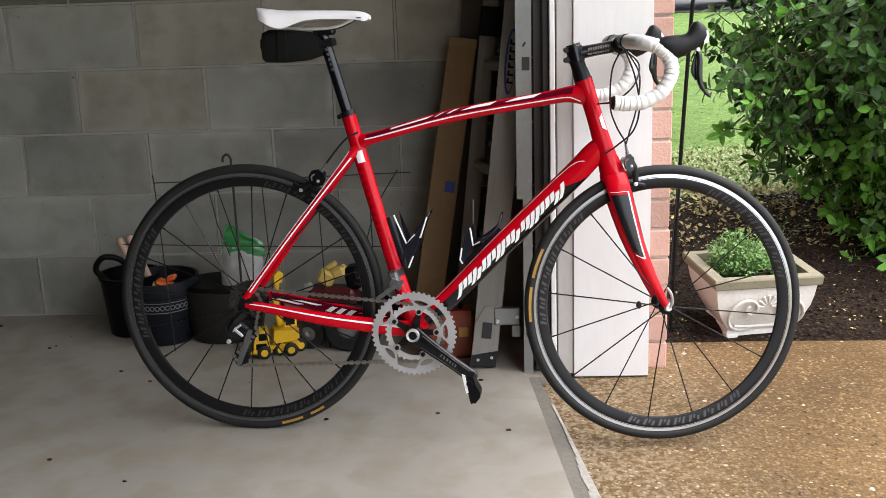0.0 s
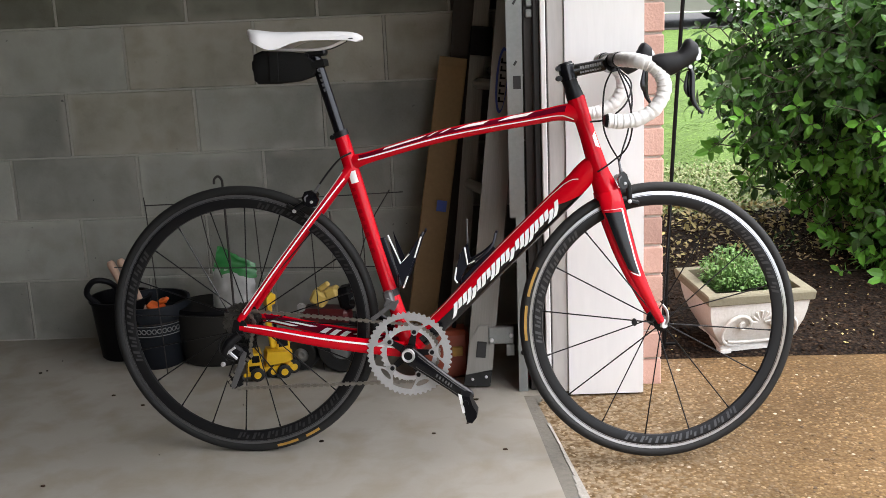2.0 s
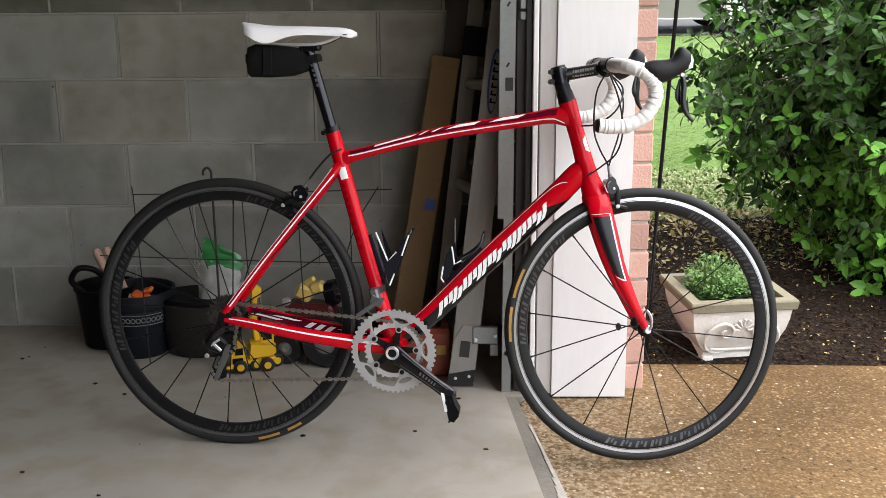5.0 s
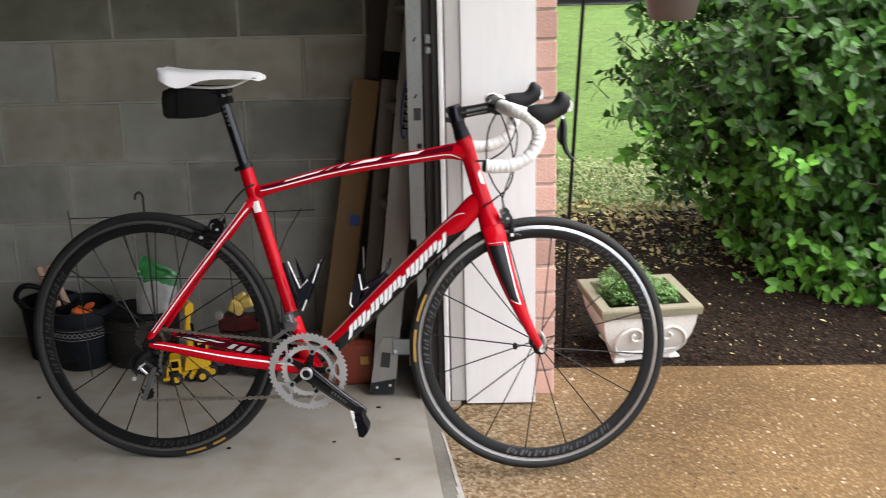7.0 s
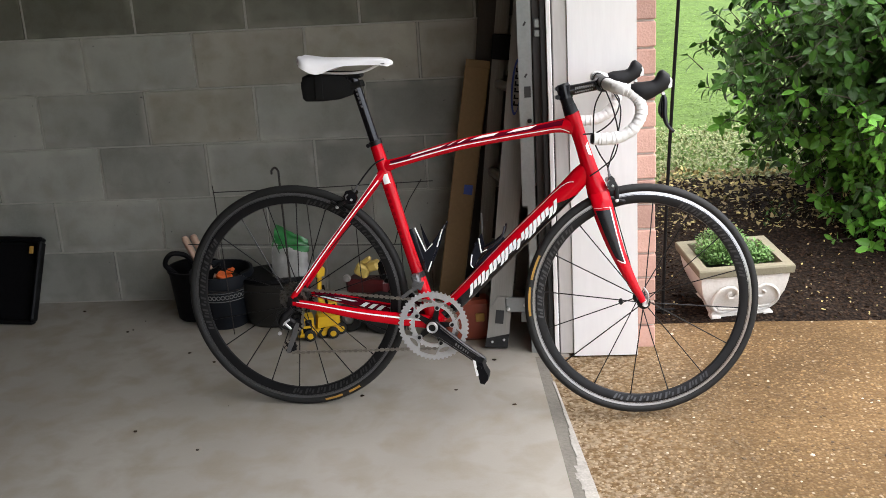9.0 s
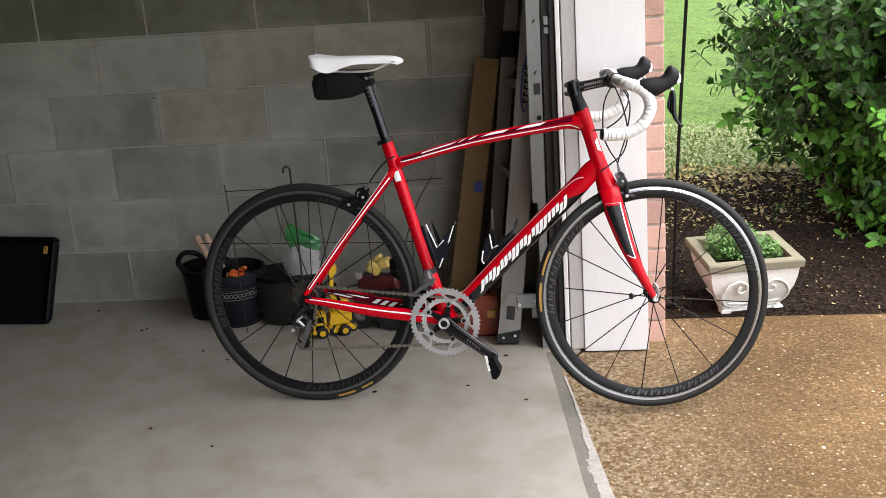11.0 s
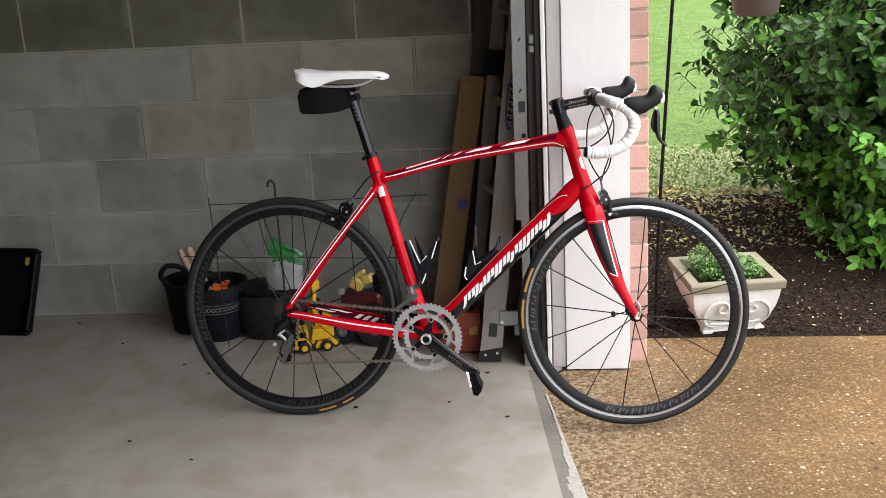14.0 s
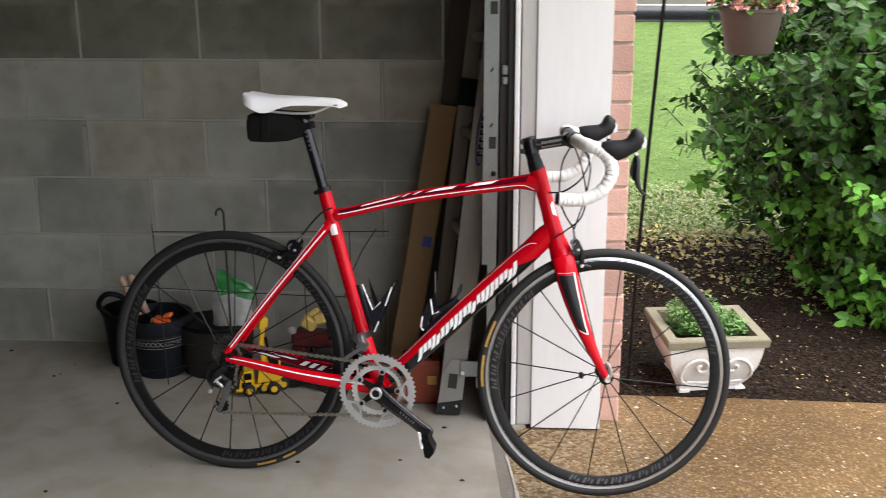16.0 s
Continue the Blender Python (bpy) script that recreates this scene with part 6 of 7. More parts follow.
wires = [
    [(0.324, 0, 0.524), (0.70, 0.0, 0.528), (1.073, 0, 0.537)],
    [(0.215, 0, 0.342), (0.52, 0, 0.330), (0.83, 0, 0.320), (1.02, 0, 0.318)],
    [(0.324, 0, 0.548), (0.326, 0, 0.524), (0.332, 0, 0.30), (0.338, 0, 0.004)],
    [(0.64, 0, 0.525), (0.648, 0, 0.25), (0.655, 0, 0.004)],
    [(0.80, 0, 0.527), (0.805, 0, 0.25), (0.81, 0, 0.004)],
    [(1.035, 0, 0.545), (0.99, 0, 0.475), (0.955, 0, 0.40), (0.93, 0, 0.32)],
    [(0.95, 0, 0.535), (0.955, 0, 0.004)],
    [(0.48, 0, 0.526), (0.50, 0, 0.40), (0.53, 0, 0.30)],
]
for w in wires:
    part("wire", Shape().tube(w, 0.0017, 6), WIRE, cagew)
part("hooked_wire", Shape().tube(curve((0.556, 0, 0.004), (0.557, 0, 0.30), (0.556, 0, 0.56), (0.556, 0, 0.588), (0.546, 0, 0.602), (0.534, 0, 0.594), (0.532, 0, 0.580), n=6), 0.0036, 8), WIRE, cagew)

# specks of dirt and leaf bits on the slab
rng = random.Random(5)
spots = [(1.151, -0.857), (1.333, -0.965), (0.218, -0.525), (0.441, -1.214), (-0.311, -0.106), (0.221, -1.095), (0.325, -0.606), (0.864, -0.885), (1.263, -0.639), (-0.069, -0.322)]
spots += [(rng.uniform(-0.6, 1.35), rng.uniform(-2.0, -0.15)) for _ in range(18)]
s = Shape()
for k, (x, y) in enumerate(spots):
    r_ = rng.uniform(0.005, 0.009) if k < 10 else rng.uniform(0.0012, 0.0040)
    n = 7
    a0 = rng.uniform(0, 6)
    s.prism([(r_ * rng.uniform(0.5, 1.2) * math.cos(a0 + 2 * math.pi * i / n), 0.6 * r_ * rng.uniform(0.5, 1.2) * math.sin(a0 + 2 * math.pi * i / n)) for i in range(n)], (x, y, 0.0005), (1, 0, 0), (0, 1, 0), (0, 0, 0.003))
tagged(raw("floor_debris", s, CHIP), "scattered dark leaf crumbs on the concrete floor", "debris", kind="stuff")


# ---- outdoors ----
# square cast-stone planter with scrolls and herbs
stone = thing("stone_planter", pose(2.094, -0.178, -0.012, 0, 0, 9) @ Matrix.Diagonal((1, 1, 1.10, 1)), "whitewashed cast-stone planter with scroll relief and mossy rim", "planter")


def square_ring(levels, inner=None):
    s = Shape()
    for z, h, rd in levels:
        s.v += [(sx * h - (sx * rd if k % 2 == q else 0), sy * h - (sy * rd if k % 2 != q else 0), z) for k, (sx, sy, q) in enumerate(((-1, -1, 1), (-1, -1, 0), (1, -1, 0), (1, -1, 1), (1, 1, 1), (1, 1, 0), (-1, 1, 0), (-1, 1, 1)))]
    n = len(levels)
    s.f = [(i * 8 + k, i * 8 + (k + 1) % 8, (i + 1) * 8 + (k + 1) % 8, (i + 1) * 8 + k) for i in range(n - 1) for k in range(8)]
    s.f += [tuple(range(8)), tuple(range((n - 1) * 8, n * 8))]
    return s


body_levels = [(0.0, 0.106, 0.006), (0.012, 0.106, 0.006), (0.016, 0.101, 0.006), (0.036, 0.116, 0.010), (0.062, 0.134, 0.013), (0.090, 0.147, 0.014), (0.120, 0.154, 0.013), (0.150, 0.157, 0.010)]
part("body", square_ring(body_levels), STONE, stone, "whitewashed tapering body")
part("rim", square_ring([(0.149, 0.160, 0.006), (0.152, 0.166, 0.008), (0.173, 0.169, 0.008), (0.178, 0.166, 0.008), (0.178, 0.134, 0.006), (0.150, 0.130, 0.006)]), STONE_RIM, stone, "mossy brown rim")


def face_y(z):
    zs = [q[0] for q in body_levels]
    return -np.interp(z, zs, [q[1] for q in body_levels]) - 0.001


for sg in (-1, 1):
    pts = []
    for k in range(56):  # one sweep from the middle of the foot round the side, curling in under the rim
        t = k / 55
        a = radians(-62 - 560 * t)
        rr = float(np.interp(t, (0, 0.21, 0.37, 0.53, 0.69, 1.0), (0.054, 0.050, 0.042, 0.024, 0.017, 0.005)))
        drift = min(1, max(0, (t - 0.2) / 0.4))
        x, z = sg * -1 * (-0.066 + 0.012 * drift + rr * math.cos(a)), 0.068 + 0.022 * drift + rr * math.sin(a) * 0.92
        pts.append((x, face_y(z) - 0.0008, z))
    part("scroll", Shape().tube(pts, [0.0052 - 0.0014 * k / 55 for k in range(56)], 8), STONE, stone, "raised scroll")
for k in range(7):
    a = radians(90 + (k - 3) * 27)
    p0, p1 = (0.012 * math.cos(a), 0.092 + 0.012 * math.sin(a)), (0.036 * math.cos(a), 0.092 + 0.036 * math.sin(a))
    part("fan_rib", Shape().tube([(p0[0], face_y(p0[1]), p0[1]), (p1[0], face_y(p1[1]) - 0.001, p1[1])], [0.0025, 0.0042], 8), STONE, stone, "raised fan rib")
part("scroll", Shape().tube(curve((-0.09, face_y(0.034) - 0.001, 0.034), (-0.04, face_y(0.026) - 0.001, 0.028), (0.04, face_y(0.026) - 0.001, 0.028), (0.09, face_y(0.034) - 0.001, 0.034), n=6), 0.004, 8), STONE, stone, "raised border")
part("soil", square_ring([(0.140, 0.130, 0.006), (0.150, 0.131, 0.006)]), SOIL, stone)
for k in range(4):
    sx, sy = (-1, 1)[k % 2], (-1, 1)[k // 2]
    part("foot", Shape().box((sx * 0.092, sy * 0.092, 0.002), (0.036, 0.036, 0.014), b=0.003), STONE, stone)


def leaf(s, p, d, up, ln, wd, fold=0.25, droop=0.2):
    """One leaf: six points, folded along its midrib and curved down to its tip."""
    d = d.normalized()
    side = d.cross(up)
    if side.length < 1e-3:
        side = d.cross(Vector((1, 0, 0)))
    side.normalize()
    n = side.cross(d).normalized()
    q = [p, p + d * ln * 0.35 + side * wd * 0.5 + n * fold * wd, p + d * ln * 0.35 - side * wd * 0.5 + n * fold * wd, p + d * ln * 0.40, p + d * ln * 0.72 + side * wd * 0.40 + n * (fold * wd * 0.7 - droop * ln * 0.25), p + d * ln * 0.72 - side * wd * 0.40 + n * (fold * wd * 0.7 - droop * ln * 0.25), p + d * ln * 0.75 - n * droop * ln * 0.3, p + d * ln - n * droop * ln * 0.6]
    s.add(q, [(0, 3, 1), (0, 2, 3), (1, 3, 6, 4), (3, 2, 5, 6), (4, 6, 7), (6, 5, 7)])


def rand_dir(rng, bias=(0, 0, 0)):
    while True:
        v = Vector((rng.uniform(-1, 1), rng.uniform(-1, 1), rng.uniform(-1, 1)))
        if 0.05 < v.length < 1:
            return (v.normalized() + Vector(bias)).normalized()


rng = random.Random(11)
for cx, cy, rr, hh, n in ((-0.034, 0.015, 0.098, 0.145, 1050), (0.075, 0.0, 0.062, 0.075, 460)):
    herb = thing("herb_plant", pose(2.094 + cx, -0.178 + cy, 0.148, 0, 0, 8), "light green leafy herb growing in the stone planter", "herb", "herbs in the planter")
    s, st = Shape(), Shape()
    for k in range(n):
        a, q = rng.uniform(0, 2 * math.pi), math.sqrt(rng.random())
        base = Vector((rr * q * math.cos(a), rr * q * math.sin(a), hh * rng.uniform(0.15, 1.0) * (1 - 0.55 * q * q)))
        leaf(s, base, rand_dir(rng, (0.6 * math.cos(a), 0.6 * math.sin(a), 0.5)), Vector((0, 0, 1)), rng.uniform(0.008, 0.018), rng.uniform(0.005, 0.011), 0.15)
        if k % 6 == 0:
            st.tube([(base.x * 0.5, base.y * 0.5, 0), tuple(base)], 0.0013, 5)
    tagged(raw("leaves", s, HERB, herb), kind="stuff")
    tagged(raw("stalk_growth", st, HERB, herb), kind="stuff")

# iron crook with a hanging pot of flowers
crook = thing("shepherd_crook", pose(1.838, -0.25, -0.03), "slim black iron shepherd's crook stuck in the bed", "plant hook")
part("rod", Shape().tube(curve((0, 0, -0.12), (0.020, 0, 0.5), (0.062, 0, 1.28), (0.085, 0.01, 1.62), (0.15, 0.05, 1.80), (0.25, 0.10, 1.84), (0.33, 0.14, 1.76), (0.345, 0.15, 1.68), (0.362, 0.15, 1.65), n=8), 0.0058, 10), ROD, crook)
part("step_bar", Shape().tube([(-0.035, 0, 0.035), (0.045, 0, 0.035)], 0.005, 8), ROD, crook)
hp = thing("hanging_pot", pose(2.187, -0.10, 1.056), "taupe plastic hanging pot of coral flowers", "hanging pot")
part("body", Shape().lathe([(0, 0), (0.066, 0), (0.072, 0.006), (0.097, 0.130), (0.099, 0.131), (0.0995, 0.142), (0.096, 0.142), (0.068, 0.01), (0, 0.01)], seg=36), TAUPE, hp)
part("soil", Shape().lathe([(0, 0.128), (0.092, 0.124), (0.09, 0.118), (0, 0.118)], seg=20), SOIL, hp)
for k in range(3):
    a = 2 * math.pi * k / 3 + 0.6
    part("hanger_wire", Shape().tube([(0.099 * math.cos(a), 0.099 * math.sin(a), 0.135), (0.004 * math.cos(a), 0.004 * math.sin(a), 0.56), (0, 0, 0.575)], 0.0015, 5), ROD, hp)
s, fl = Shape(), Shape()
for k in range(130):
    a, q = rng.uniform(0, 2 * math.pi), 0.1 * math.sqrt(rng.random())
    p = Vector((q * math.cos(a), q * math.sin(a), 0.13 + rng.uniform(0, 0.07)))
    leaf(s, p, rand_dir(rng, (math.cos(a), math.sin(a), 0.4)), Vector((0, 0, 1)), rng.uniform(0.03, 0.05), rng.uniform(0.018, 0.03))
tagged(raw("leaves", s, LEAF_YOUNG, hp), kind="stuff")
for k in range(80):
    a, q = rng.uniform(0, 2 * math.pi), 0.135 * math.sqrt(rng.uniform(0.1, 1))
    p = Vector((q * math.cos(a), q * math.sin(a), 0.140 + rng.uniform(0, 0.085)))
    fs = Shape()
    for j in range(12):
        leaf(fs, p, rand_dir(rng, (0.5 * math.cos(a), 0.5 * math.sin(a), 0.3)), Vector((0, 0, 1)), 0.019, 0.018, 0.3, 0.4)
    fl.add(fs.v, fs.f)
tagged(raw("blossoms", fl, PETAL, hp), kind="stuff")


# broad-leaved shrub
def shrub(name, centre, radii, sprigs, label, seed, mat=LEAF, young=LEAF_YOUNG, size=1.0, skirt=None):
    rng = random.Random(seed)
    ob = thing(name, pose(*centre[:2], -0.02), label, "shrub")
    cz = centre[2]
    wood, leaves, fresh_and_lit = Shape(), Shape(), Shape()
    limbs = []
    trunks = []
    for k in range(7):
        a = 2 * math.pi * k / 7 + rng.uniform(-0.3, 0.3)
        top = Vector((radii[0] * 0.55 * math.cos(a), radii[1] * 0.55 * math.sin(a), cz + radii[2] * rng.uniform(0.1, 0.5)))
        mid = Vector((top.x * 0.35, top.y * 0.35, cz * 0.55))
        line = curve((0.04 * math.cos(a), 0.04 * math.sin(a), 0), mid, top, n=6)
        limbs.append(Shape().tube(line, [0.020 - 0.012 * i / (len(line) - 1) for i in range(len(line))], 7))
        trunks.append(line)
    for k in range(sprigs):
        d = rand_dir(rng)
        q = rng.uniform(0.30, 1.0) ** 0.6
        lump = 1.02 + 0.32 * noise.noise((d.x * 2.6 + seed, d.y * 2.6, d.z * 2.6)) + 0.26 * noise.noise((d.x * 7, d.y * 7 + seed, d.z * 7))
        if k % 5 == 0 and skirt:
            p = Vector((d.x * skirt[3], d.y * skirt[4], abs(d.z) * skirt[5])) * q * lump + Vector(skirt[:3])
        else:
            p = Vector((d.x * radii[0], d.y * radii[1], d.z * radii[2])) * q * lump + Vector((0, 0, cz))
        if d.z < 0:  # the lower half hangs fuller than a ball
            k_ = max(0.3, 1 - d.z * d.z) ** -0.13
            p.x, p.y = p.x * k_, p.y * k_
        p.x += 0.02 + 0.30 * max(0, p.z - 0.56)
        if p.z < 0.02:
            continue
        out = (Vector((d.x, d.y, d.z * 0.7)) + rand_dir(rng) * 0.7 + Vector((0, 0, 0.25))).normalized()
        stem_len = rng.uniform(0.06, 0.13) * size
        tip = p + out * stem_len
        if q > 0.86:
            wood.tube([p - out * 0.03, tip], [0.0028, 0.0015], 4)
        # young growth in clumps; the extra bright leaves low down paint in light
        tgt = fresh_and_lit if (q > 0.82 and rng.random() < 0.08 + 1.3 * max(0, 0.72 - p.z) + 0.7 * noise.noise((p.x * 3.5, p.y * 3.5 + seed, p.z * 3.5))) else leaves
        n = rng.randint(4, 7)
        for j in range(n):
            t = j / n
            a = 2.4 * j + rng.uniform(-0.4, 0.4)
            e1 = out.orthogonal().normalized()
            e2 = out.cross(e1)
            ld = (e1 * math.cos(a) + e2 * math.sin(a)) * 0.95 + out * (0.25 + 0.75 * t) + Vector((0, 0, -0.12))
            ln = rng.uniform(0.050, 0.088) * size
            leaf(tgt, p.lerp(tip, 0.25 + 0.75 * t), ld, out + Vector((0, 0, 0.6)), ln, ln * rng.uniform(0.46, 0.60), 0.10, rng.uniform(0.0, 0.45))
    for limb in limbs:
        part("branch", limb, BARK, ob)
    tagged(raw("brushwood", wood, BARK, ob), kind="stuff")
    tagged(raw("leaves", leaves, mat, ob), kind="stuff")
    tagged(raw("young_and_lit_leaves", fresh_and_lit, young, ob), kind="stuff")
    return ob


shrub("shrub", (3.21, 0.95, 0.92), (0.92, 0.85, 0.92), 9600, "dense broad-leaved green shrub with glossy leaves", 3, size=0.76, skirt=(0.16, -0.42, -0.02, 0.66, 0.48, 0.56))
shrub("shrub", (4.3, 1.5, 1.0), (1.0, 0.95, 1.1), 1800, "dense broad-leaved green shrub further along the bed", 9)
small = [(2.41, 0.70, 0.05), (2.47, 0.80, 0.06)]
for k, (x, y, r_) in enumerate(small):
    ob = thing("seedling", pose(x, y, -0.01), "small green self-sown plant in the mulch", "seedling", "seedlings in the bed")
    s = Shape()
    rng = random.Random(40 + k)
    for j in range(16):
        leaf(s, Vector((rng.uniform(-r_, r_), rng.uniform(-r_, r_), rng.uniform(0.01, 0.07))), rand_dir(rng, (0, 0, 0.5)), Vector((0, 0, 1)), rng.uniform(0.02, 0.040), 0.011)
    tagged(raw("leaves", s, LEAF, ob), kind="stuff")

# mulch chips, fallen leaves, grass, ground cover, pebbles
rng = random.Random(21)
s = Shape()
for k in range(4500):
    x, y = 1.79 + 2.6 * rng.random() ** 1.3, rng.uniform(-0.32, 1.35)
    ln = rng.uniform(0.005, 0.018)
    if abs(x - 2.094) < 0.15 and abs(y + 0.185) < 0.15:
        continue
    s.box((x, y, bed_z(x, y) + rng.uniform(-0.002, 0.004)), (ln, ln * rng.uniform(0.2, 0.5), 0.005), pose(0, 0, 0, rng.uniform(-25, 25), rng.uniform(-25, 25), rng.uniform(0, 180)))
tagged(raw("mulch_chips", s, CHIP), "loose dark bark chips over the bed", "mulch", kind="stuff")
s = Shape()
for k in range(4700):
    far = rng.random() < 0.86
    x, y = 1.80 + 2.2 * rng.random(), 1.62 - 1.0 * rng.random() ** 1.4 if far else rng.uniform(-0.3, 0.9)
    if abs(x - 2.094) < 0.18 and abs(y + 0.185) < 0.18:
        continue
    bit = 1.0 if rng.random() < (0.65 if far and y > 1.05 else 0.3 if far else 0.035) else rng.uniform(0.25, 0.45)
    leaf(s, Vector((x, y, bed_z(x, y) + 0.006)), rand_dir(rng, (0, 0, 0)) * 1 + Vector((0, 0, 0.1)), Vector((0, 0, 1)), bit * rng.uniform(0.020, 0.036), bit * rng.uniform(0.013, 0.022), 0.1, 0.1)
tagged(raw("leaf_litter", s, LITTER), "dry yellow and tan fallen leaves on the mulch", "leaves", kind="stuff")
s = Shape()
for k in range(9000):
    x, y = 1.80 + 1.6 * rng.random(), 1.42 + 1.25 * rng.random() ** 1.2
    p = Vector((x, y, -0.04 + rng.uniform(0, 0.05)))
    leaf(s, p, rand_dir(rng, (0, 0, 0.6)), Vector((0, 0, 1)), rng.uniform(0.012, 0.028), rng.uniform(0.008, 0.015), 0.1, 0.3)
tagged(raw("ground_cover", s, COVER), "low pale variegated ground cover along the lawn edge", "ground cover", kind="stuff")
s = Shape()
for k in range(60000):
    y = 1.9 + 11.0 * rng.random() ** 1.5
    x = 1.85 + (0.9 + y * 0.28) * rng.random()
    a, h, w = rng.uniform(0, 6.28), rng.uniform(0.002, 0.007), rng.uniform(0.002, 0.004) * (1 + y * 0.10)
    dx, dy = math.cos(a), math.sin(a)
    b_ = rng.uniform(-0.035, 0.035)
    s.add([(x - dx * w, y - dy * w, -0.06), (x + dx * w, y + dy * w, -0.06), (x + b_, y + b_ * 0.5, -0.06 + h)], [(0, 1, 2)])
tagged(raw("grass", s, BLADE), "mown green grass blades", "grass", kind="stuff")
def stones(name, cols):
    """Loose stones, each of one tone out of cols."""
    m = bpy.data.materials.new(name)
    m.use_nodes = True
    n, l = m.node_tree.nodes, m.node_tree.links
    ramp = n.new("ShaderNodeValToRGB")
    ramp.color_ramp.interpolation = "CONSTANT"
    el = ramp.color_ramp.elements
    for k, (p, c) in enumerate(cols):
        e = el[k] if k < 2 else el.new(p)
        e.position, e.color = p, (*c, 1)
    own = n.new("ShaderNodeNewGeometry").outputs["Random Per Island"]
    l.new(own, ramp.inputs[0])
    grit = n.new("ShaderNodeTexNoise")
    grit.inputs["Scale"].default_value, grit.inputs["Detail"].default_value = 3.2, 6
    where = n.new("ShaderNodeNewGeometry").outputs["Position"]
    l.new(where, grit.inputs["Vector"])
    rng_ = n.new("ShaderNodeMapRange")
    rng_.inputs[1].default_value, rng_.inputs[2].default_value, rng_.inputs[3].default_value, rng_.inputs[4].default_value = 0.3, 0.7, 0.72, 1.18
    l.new(grit.outputs[0], rng_.inputs[0])
    hs = n.new("ShaderNodeHueSaturation")
    l.new(rng_.outputs[0], hs.inputs["Value"])
    l.new(ramp.outputs[0], hs.inputs["Color"])
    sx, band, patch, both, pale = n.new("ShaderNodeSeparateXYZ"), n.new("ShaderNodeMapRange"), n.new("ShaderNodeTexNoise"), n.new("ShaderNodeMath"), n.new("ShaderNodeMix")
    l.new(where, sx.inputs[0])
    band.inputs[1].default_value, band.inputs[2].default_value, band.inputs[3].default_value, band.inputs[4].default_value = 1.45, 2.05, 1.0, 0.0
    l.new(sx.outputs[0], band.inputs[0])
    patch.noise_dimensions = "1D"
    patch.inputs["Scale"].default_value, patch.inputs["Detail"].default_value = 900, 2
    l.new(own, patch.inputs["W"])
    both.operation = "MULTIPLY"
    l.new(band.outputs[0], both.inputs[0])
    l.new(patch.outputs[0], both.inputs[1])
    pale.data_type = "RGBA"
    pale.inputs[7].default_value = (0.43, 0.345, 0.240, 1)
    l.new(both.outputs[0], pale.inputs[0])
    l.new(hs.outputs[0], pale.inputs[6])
    l.new(pale.outputs[2], n["Principled BSDF"].inputs["Base Color"])
    n["Principled BSDF"].inputs["Roughness"].default_value = 0.65
    n["Principled BSDF"].inputs["Specular IOR Level"].default_value = 0.25
    return m


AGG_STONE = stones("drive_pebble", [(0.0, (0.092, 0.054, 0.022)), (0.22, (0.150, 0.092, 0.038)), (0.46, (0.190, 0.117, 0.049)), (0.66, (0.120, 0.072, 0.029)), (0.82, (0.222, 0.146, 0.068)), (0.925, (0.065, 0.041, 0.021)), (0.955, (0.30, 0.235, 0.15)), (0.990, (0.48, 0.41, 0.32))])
rng = random.Random(77)
s = Shape()
HEX = [(math.cos(math.pi * k / 3), math.sin(math.pi * k / 3)) for k in range(6)]
for k in range(27000):
    y = -0.345 - 2.35 * rng.random() ** 0.9
    x0 = edge_x(y, -0.008) if y < -0.6 else 1.80
    x = x0 + (3.35 - x0) * rng.random() ** 1.05
    if y > -0.60 and x < 1.81:
        continue
    r_ = rng.uniform(0.0032, 0.0072) if rng.random() < 0.90 else rng.uniform(0.0072, 0.0100)
    e, a, up = rng.uniform(0.65, 1.0), rng.uniform(0, 3.14), r_ * rng.uniform(0.22, 0.48)
    ca_, sa_ = math.cos(a), math.sin(a)
    zz = -0.0135 - 0.010 * max(0, x - 1.8) + 0.002 * noise.noise((x * 3, y * 3, 1))
    low = [(x + r_ * (c * ca_ - q * e * sa_), y + r_ * (c * sa_ + q * e * ca_), zz) for c, q in HEX]
    top = [(x + 0.55 * r_ * (c * ca_ - q * e * sa_), y + 0.55 * r_ * (c * sa_ + q * e * ca_), zz + up) for c, q in HEX]
    s.add(low + top, [(i, (i + 1) % 6, 6 + (i + 1) % 6, 6 + i) for i in range(6)] + [(6, 7, 8, 9, 10, 11)])
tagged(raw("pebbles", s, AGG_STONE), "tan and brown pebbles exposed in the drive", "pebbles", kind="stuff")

# parked car across the lawn, and the road it stands on
setting("road", Shape().box((5, 15.5, -0.055), (60, 5.4, 0.02)), ASPHALT, "grey asphalt road beyond the lawn")
car = thing("parked_car", pose(3.7, 13.75, -0.045), "grey parked saloon car with a bright sill strip", "car")
prof = [(-2.2, 0.20), (2.2, 0.20), (2.25, 0.50), (2.15, 0.78), (1.25, 0.90), (0.75, 1.36), (-0.85, 1.40), (-1.55, 0.98), (-2.2, 0.92), (-2.28, 0.55)]
part("body", Shape().prism(prof, (0, -0.85, 0), (1, 0, 0), (0, 0, 1), (0, 1.7, 0)), CAR_PAINT, car, smooth=False)
part("sill_strip", Shape().box((0, -0.862, 0.212), (4.1, 0.02, 0.022), b=0.004), CAR_TRIM, car, "bright metal sill strip")
part("side_glass", Shape().prism([(-1.35, 0.98), (1.05, 0.94), (0.68, 1.30), (-0.80, 1.33)], (0, -0.858, 0), (1, 0, 0), (0, 0, 1), (0, 0.01, 0)), GLASS_DARK, car)
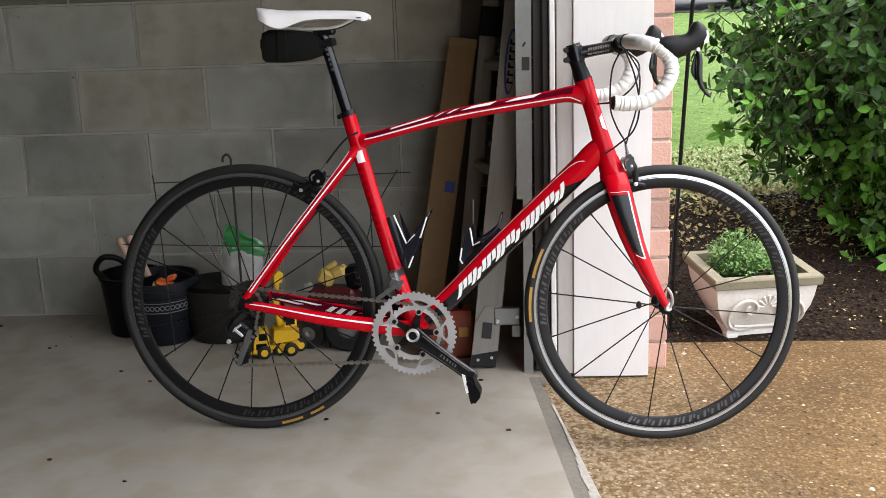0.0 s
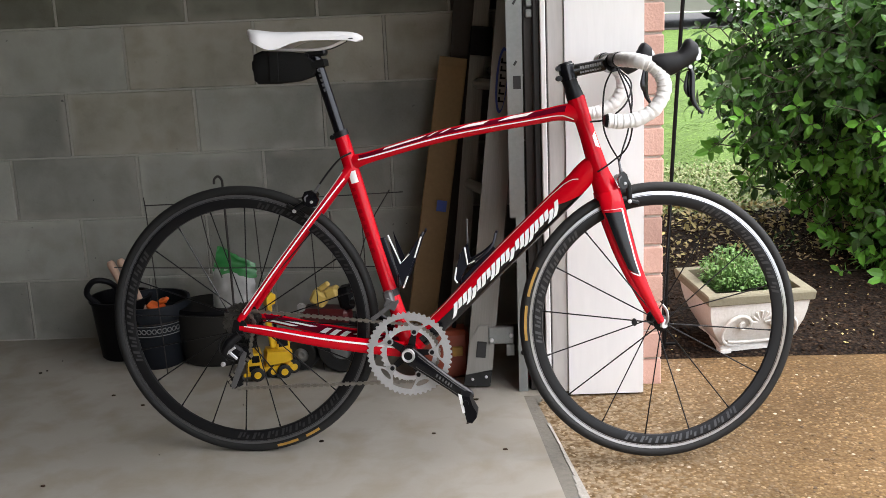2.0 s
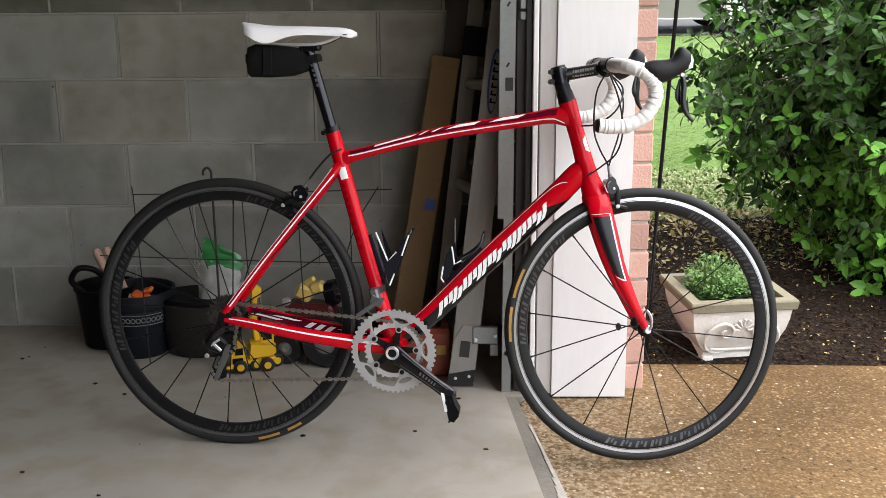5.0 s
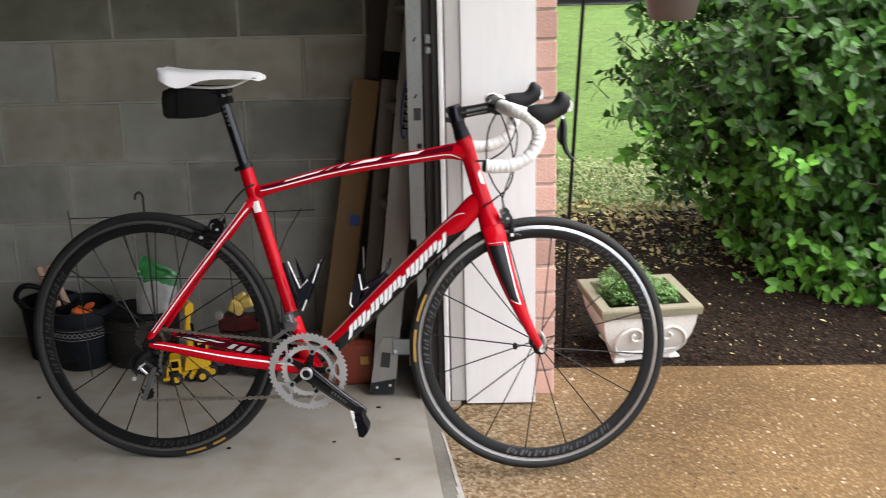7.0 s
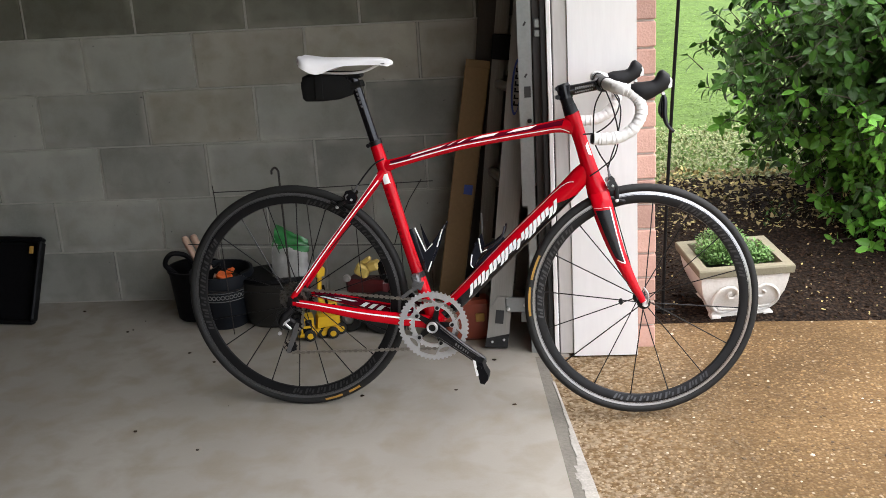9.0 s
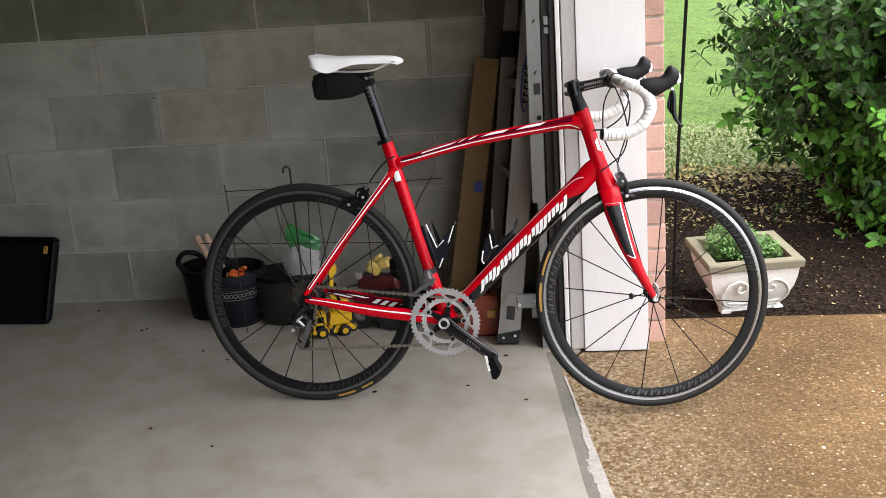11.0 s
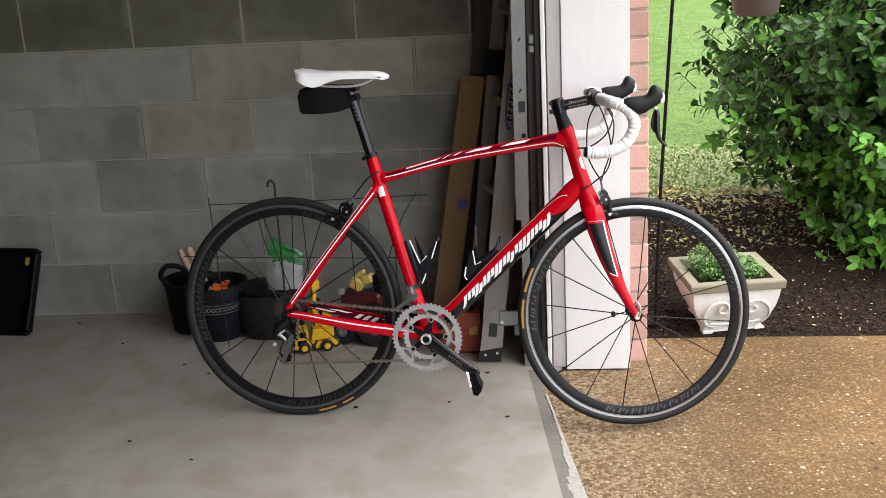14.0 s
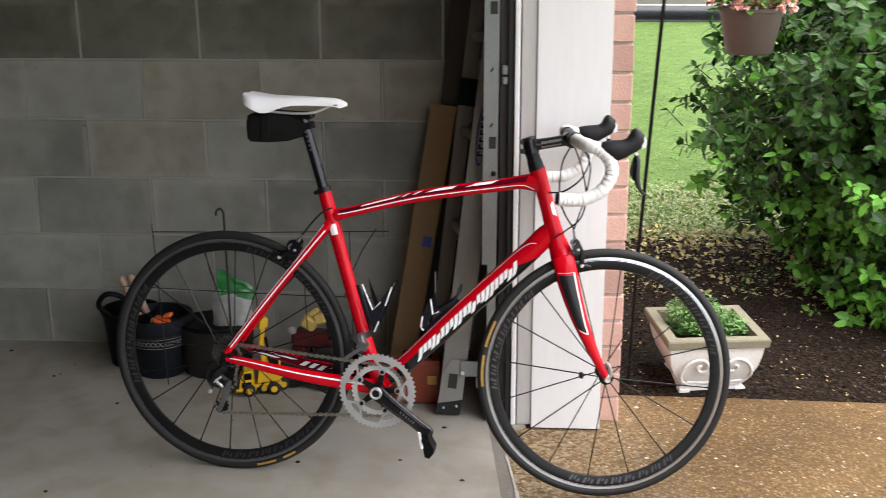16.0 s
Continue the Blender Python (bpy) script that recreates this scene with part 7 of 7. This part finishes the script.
for x in (-1.35, 1.38):
    for y in (-0.78, 0.78):
        w = part("wheel", Shape().lathe([(0.19, -0.10), (0.29, -0.10), (0.31, -0.07), (0.31, 0.07), (0.29, 0.10), (0.19, 0.10)], (x, y, 0.31), SX, 28, True), RUBBER, car, "black car tyre")
        part("rim", Shape().lathe([(0, -0.085), (0.18, -0.09), (0.20, -0.07), (0.20, 0.05), (0, 0.05)], (x, y, 0.31), SX, 20), SILVER, w)


# ---- blocks and bricks ----
def piece(name, me, parent, at):
    ob = new(name, me)
    ob.parent, ob.location = parent, at
    return ob


def slab_mesh(name, w, d, h, b, mat):
    s = Shape().box((0, 0, 0), (w, d, h), None, b)
    me = bpy.data.meshes.new(name)
    me.from_pydata(s.v, [], s.f)
    bm = bmesh.new()
    bm.from_mesh(me)
    bmesh.ops.recalc_face_normals(bm, faces=bm.faces)
    bm.to_mesh(me)
    bm.free()
    me.materials.append(mat)
    return me


rng = random.Random(2)
MOD = 0.2032
full = {m: [slab_mesh("block", 2 * MOD - jv, 0.030, MOD - jh, 0.0022, m) for jv, jh in ((0.010, 0.006), (0.009, 0.007), (0.011, 0.006))] for m in (BLOCK, WARM_BLOCK, DARK_BLOCK)}
joints = [slab_mesh("mortar_joint", w, 0.020, MOD - 0.007, 0.0012, MORTAR) for w in (0.0085, 0.0092, 0.0076)]
bed_me = slab_mesh("mortar_bed", 7.4, 0.020, 0.0062, 0.0010, MORTAR)
for row in range(12):
    piece("mortar_bed", bed_me, wall, (-2.25, 0.0090, row * MOD + 0.0002))
    for k in range(-15, 4):
        x = (2 * k + (0 if row in (1, 3, 5, 7, 9, 11) else 1)) * MOD + MOD
        if x + MOD > 1.46:
            continue
        # upper courses are darker; a few blocks below them were patched
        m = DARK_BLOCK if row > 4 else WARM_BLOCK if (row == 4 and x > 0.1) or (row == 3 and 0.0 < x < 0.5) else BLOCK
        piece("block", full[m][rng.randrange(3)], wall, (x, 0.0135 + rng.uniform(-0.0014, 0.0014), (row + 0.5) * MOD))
        # the joint shrank from one block and left a crack
        piece("mortar_joint", joints[rng.randrange(3)], wall, (x + MOD + rng.uniform(-0.0002, 0.0016), 0.0105 + rng.uniform(-0.0015, 0.001), (row + 0.5) * MOD))
brick_me = [slab_mesh("brick", 0.088, 0.19, 0.0745, 0.003, BRICK), slab_mesh("brick", 0.090, 0.19, 0.0755, 0.0035, BRICK)]
for row in range(29):
    for k in range(4):
        piece("brick", brick_me[rng.randrange(2)], brick_wall, (1.7450 + rng.uniform(-0.0015, 0.0015), -0.436 + 0.2 * k + rng.uniform(-0.002, 0.002), 0.022 + row * 0.0823))
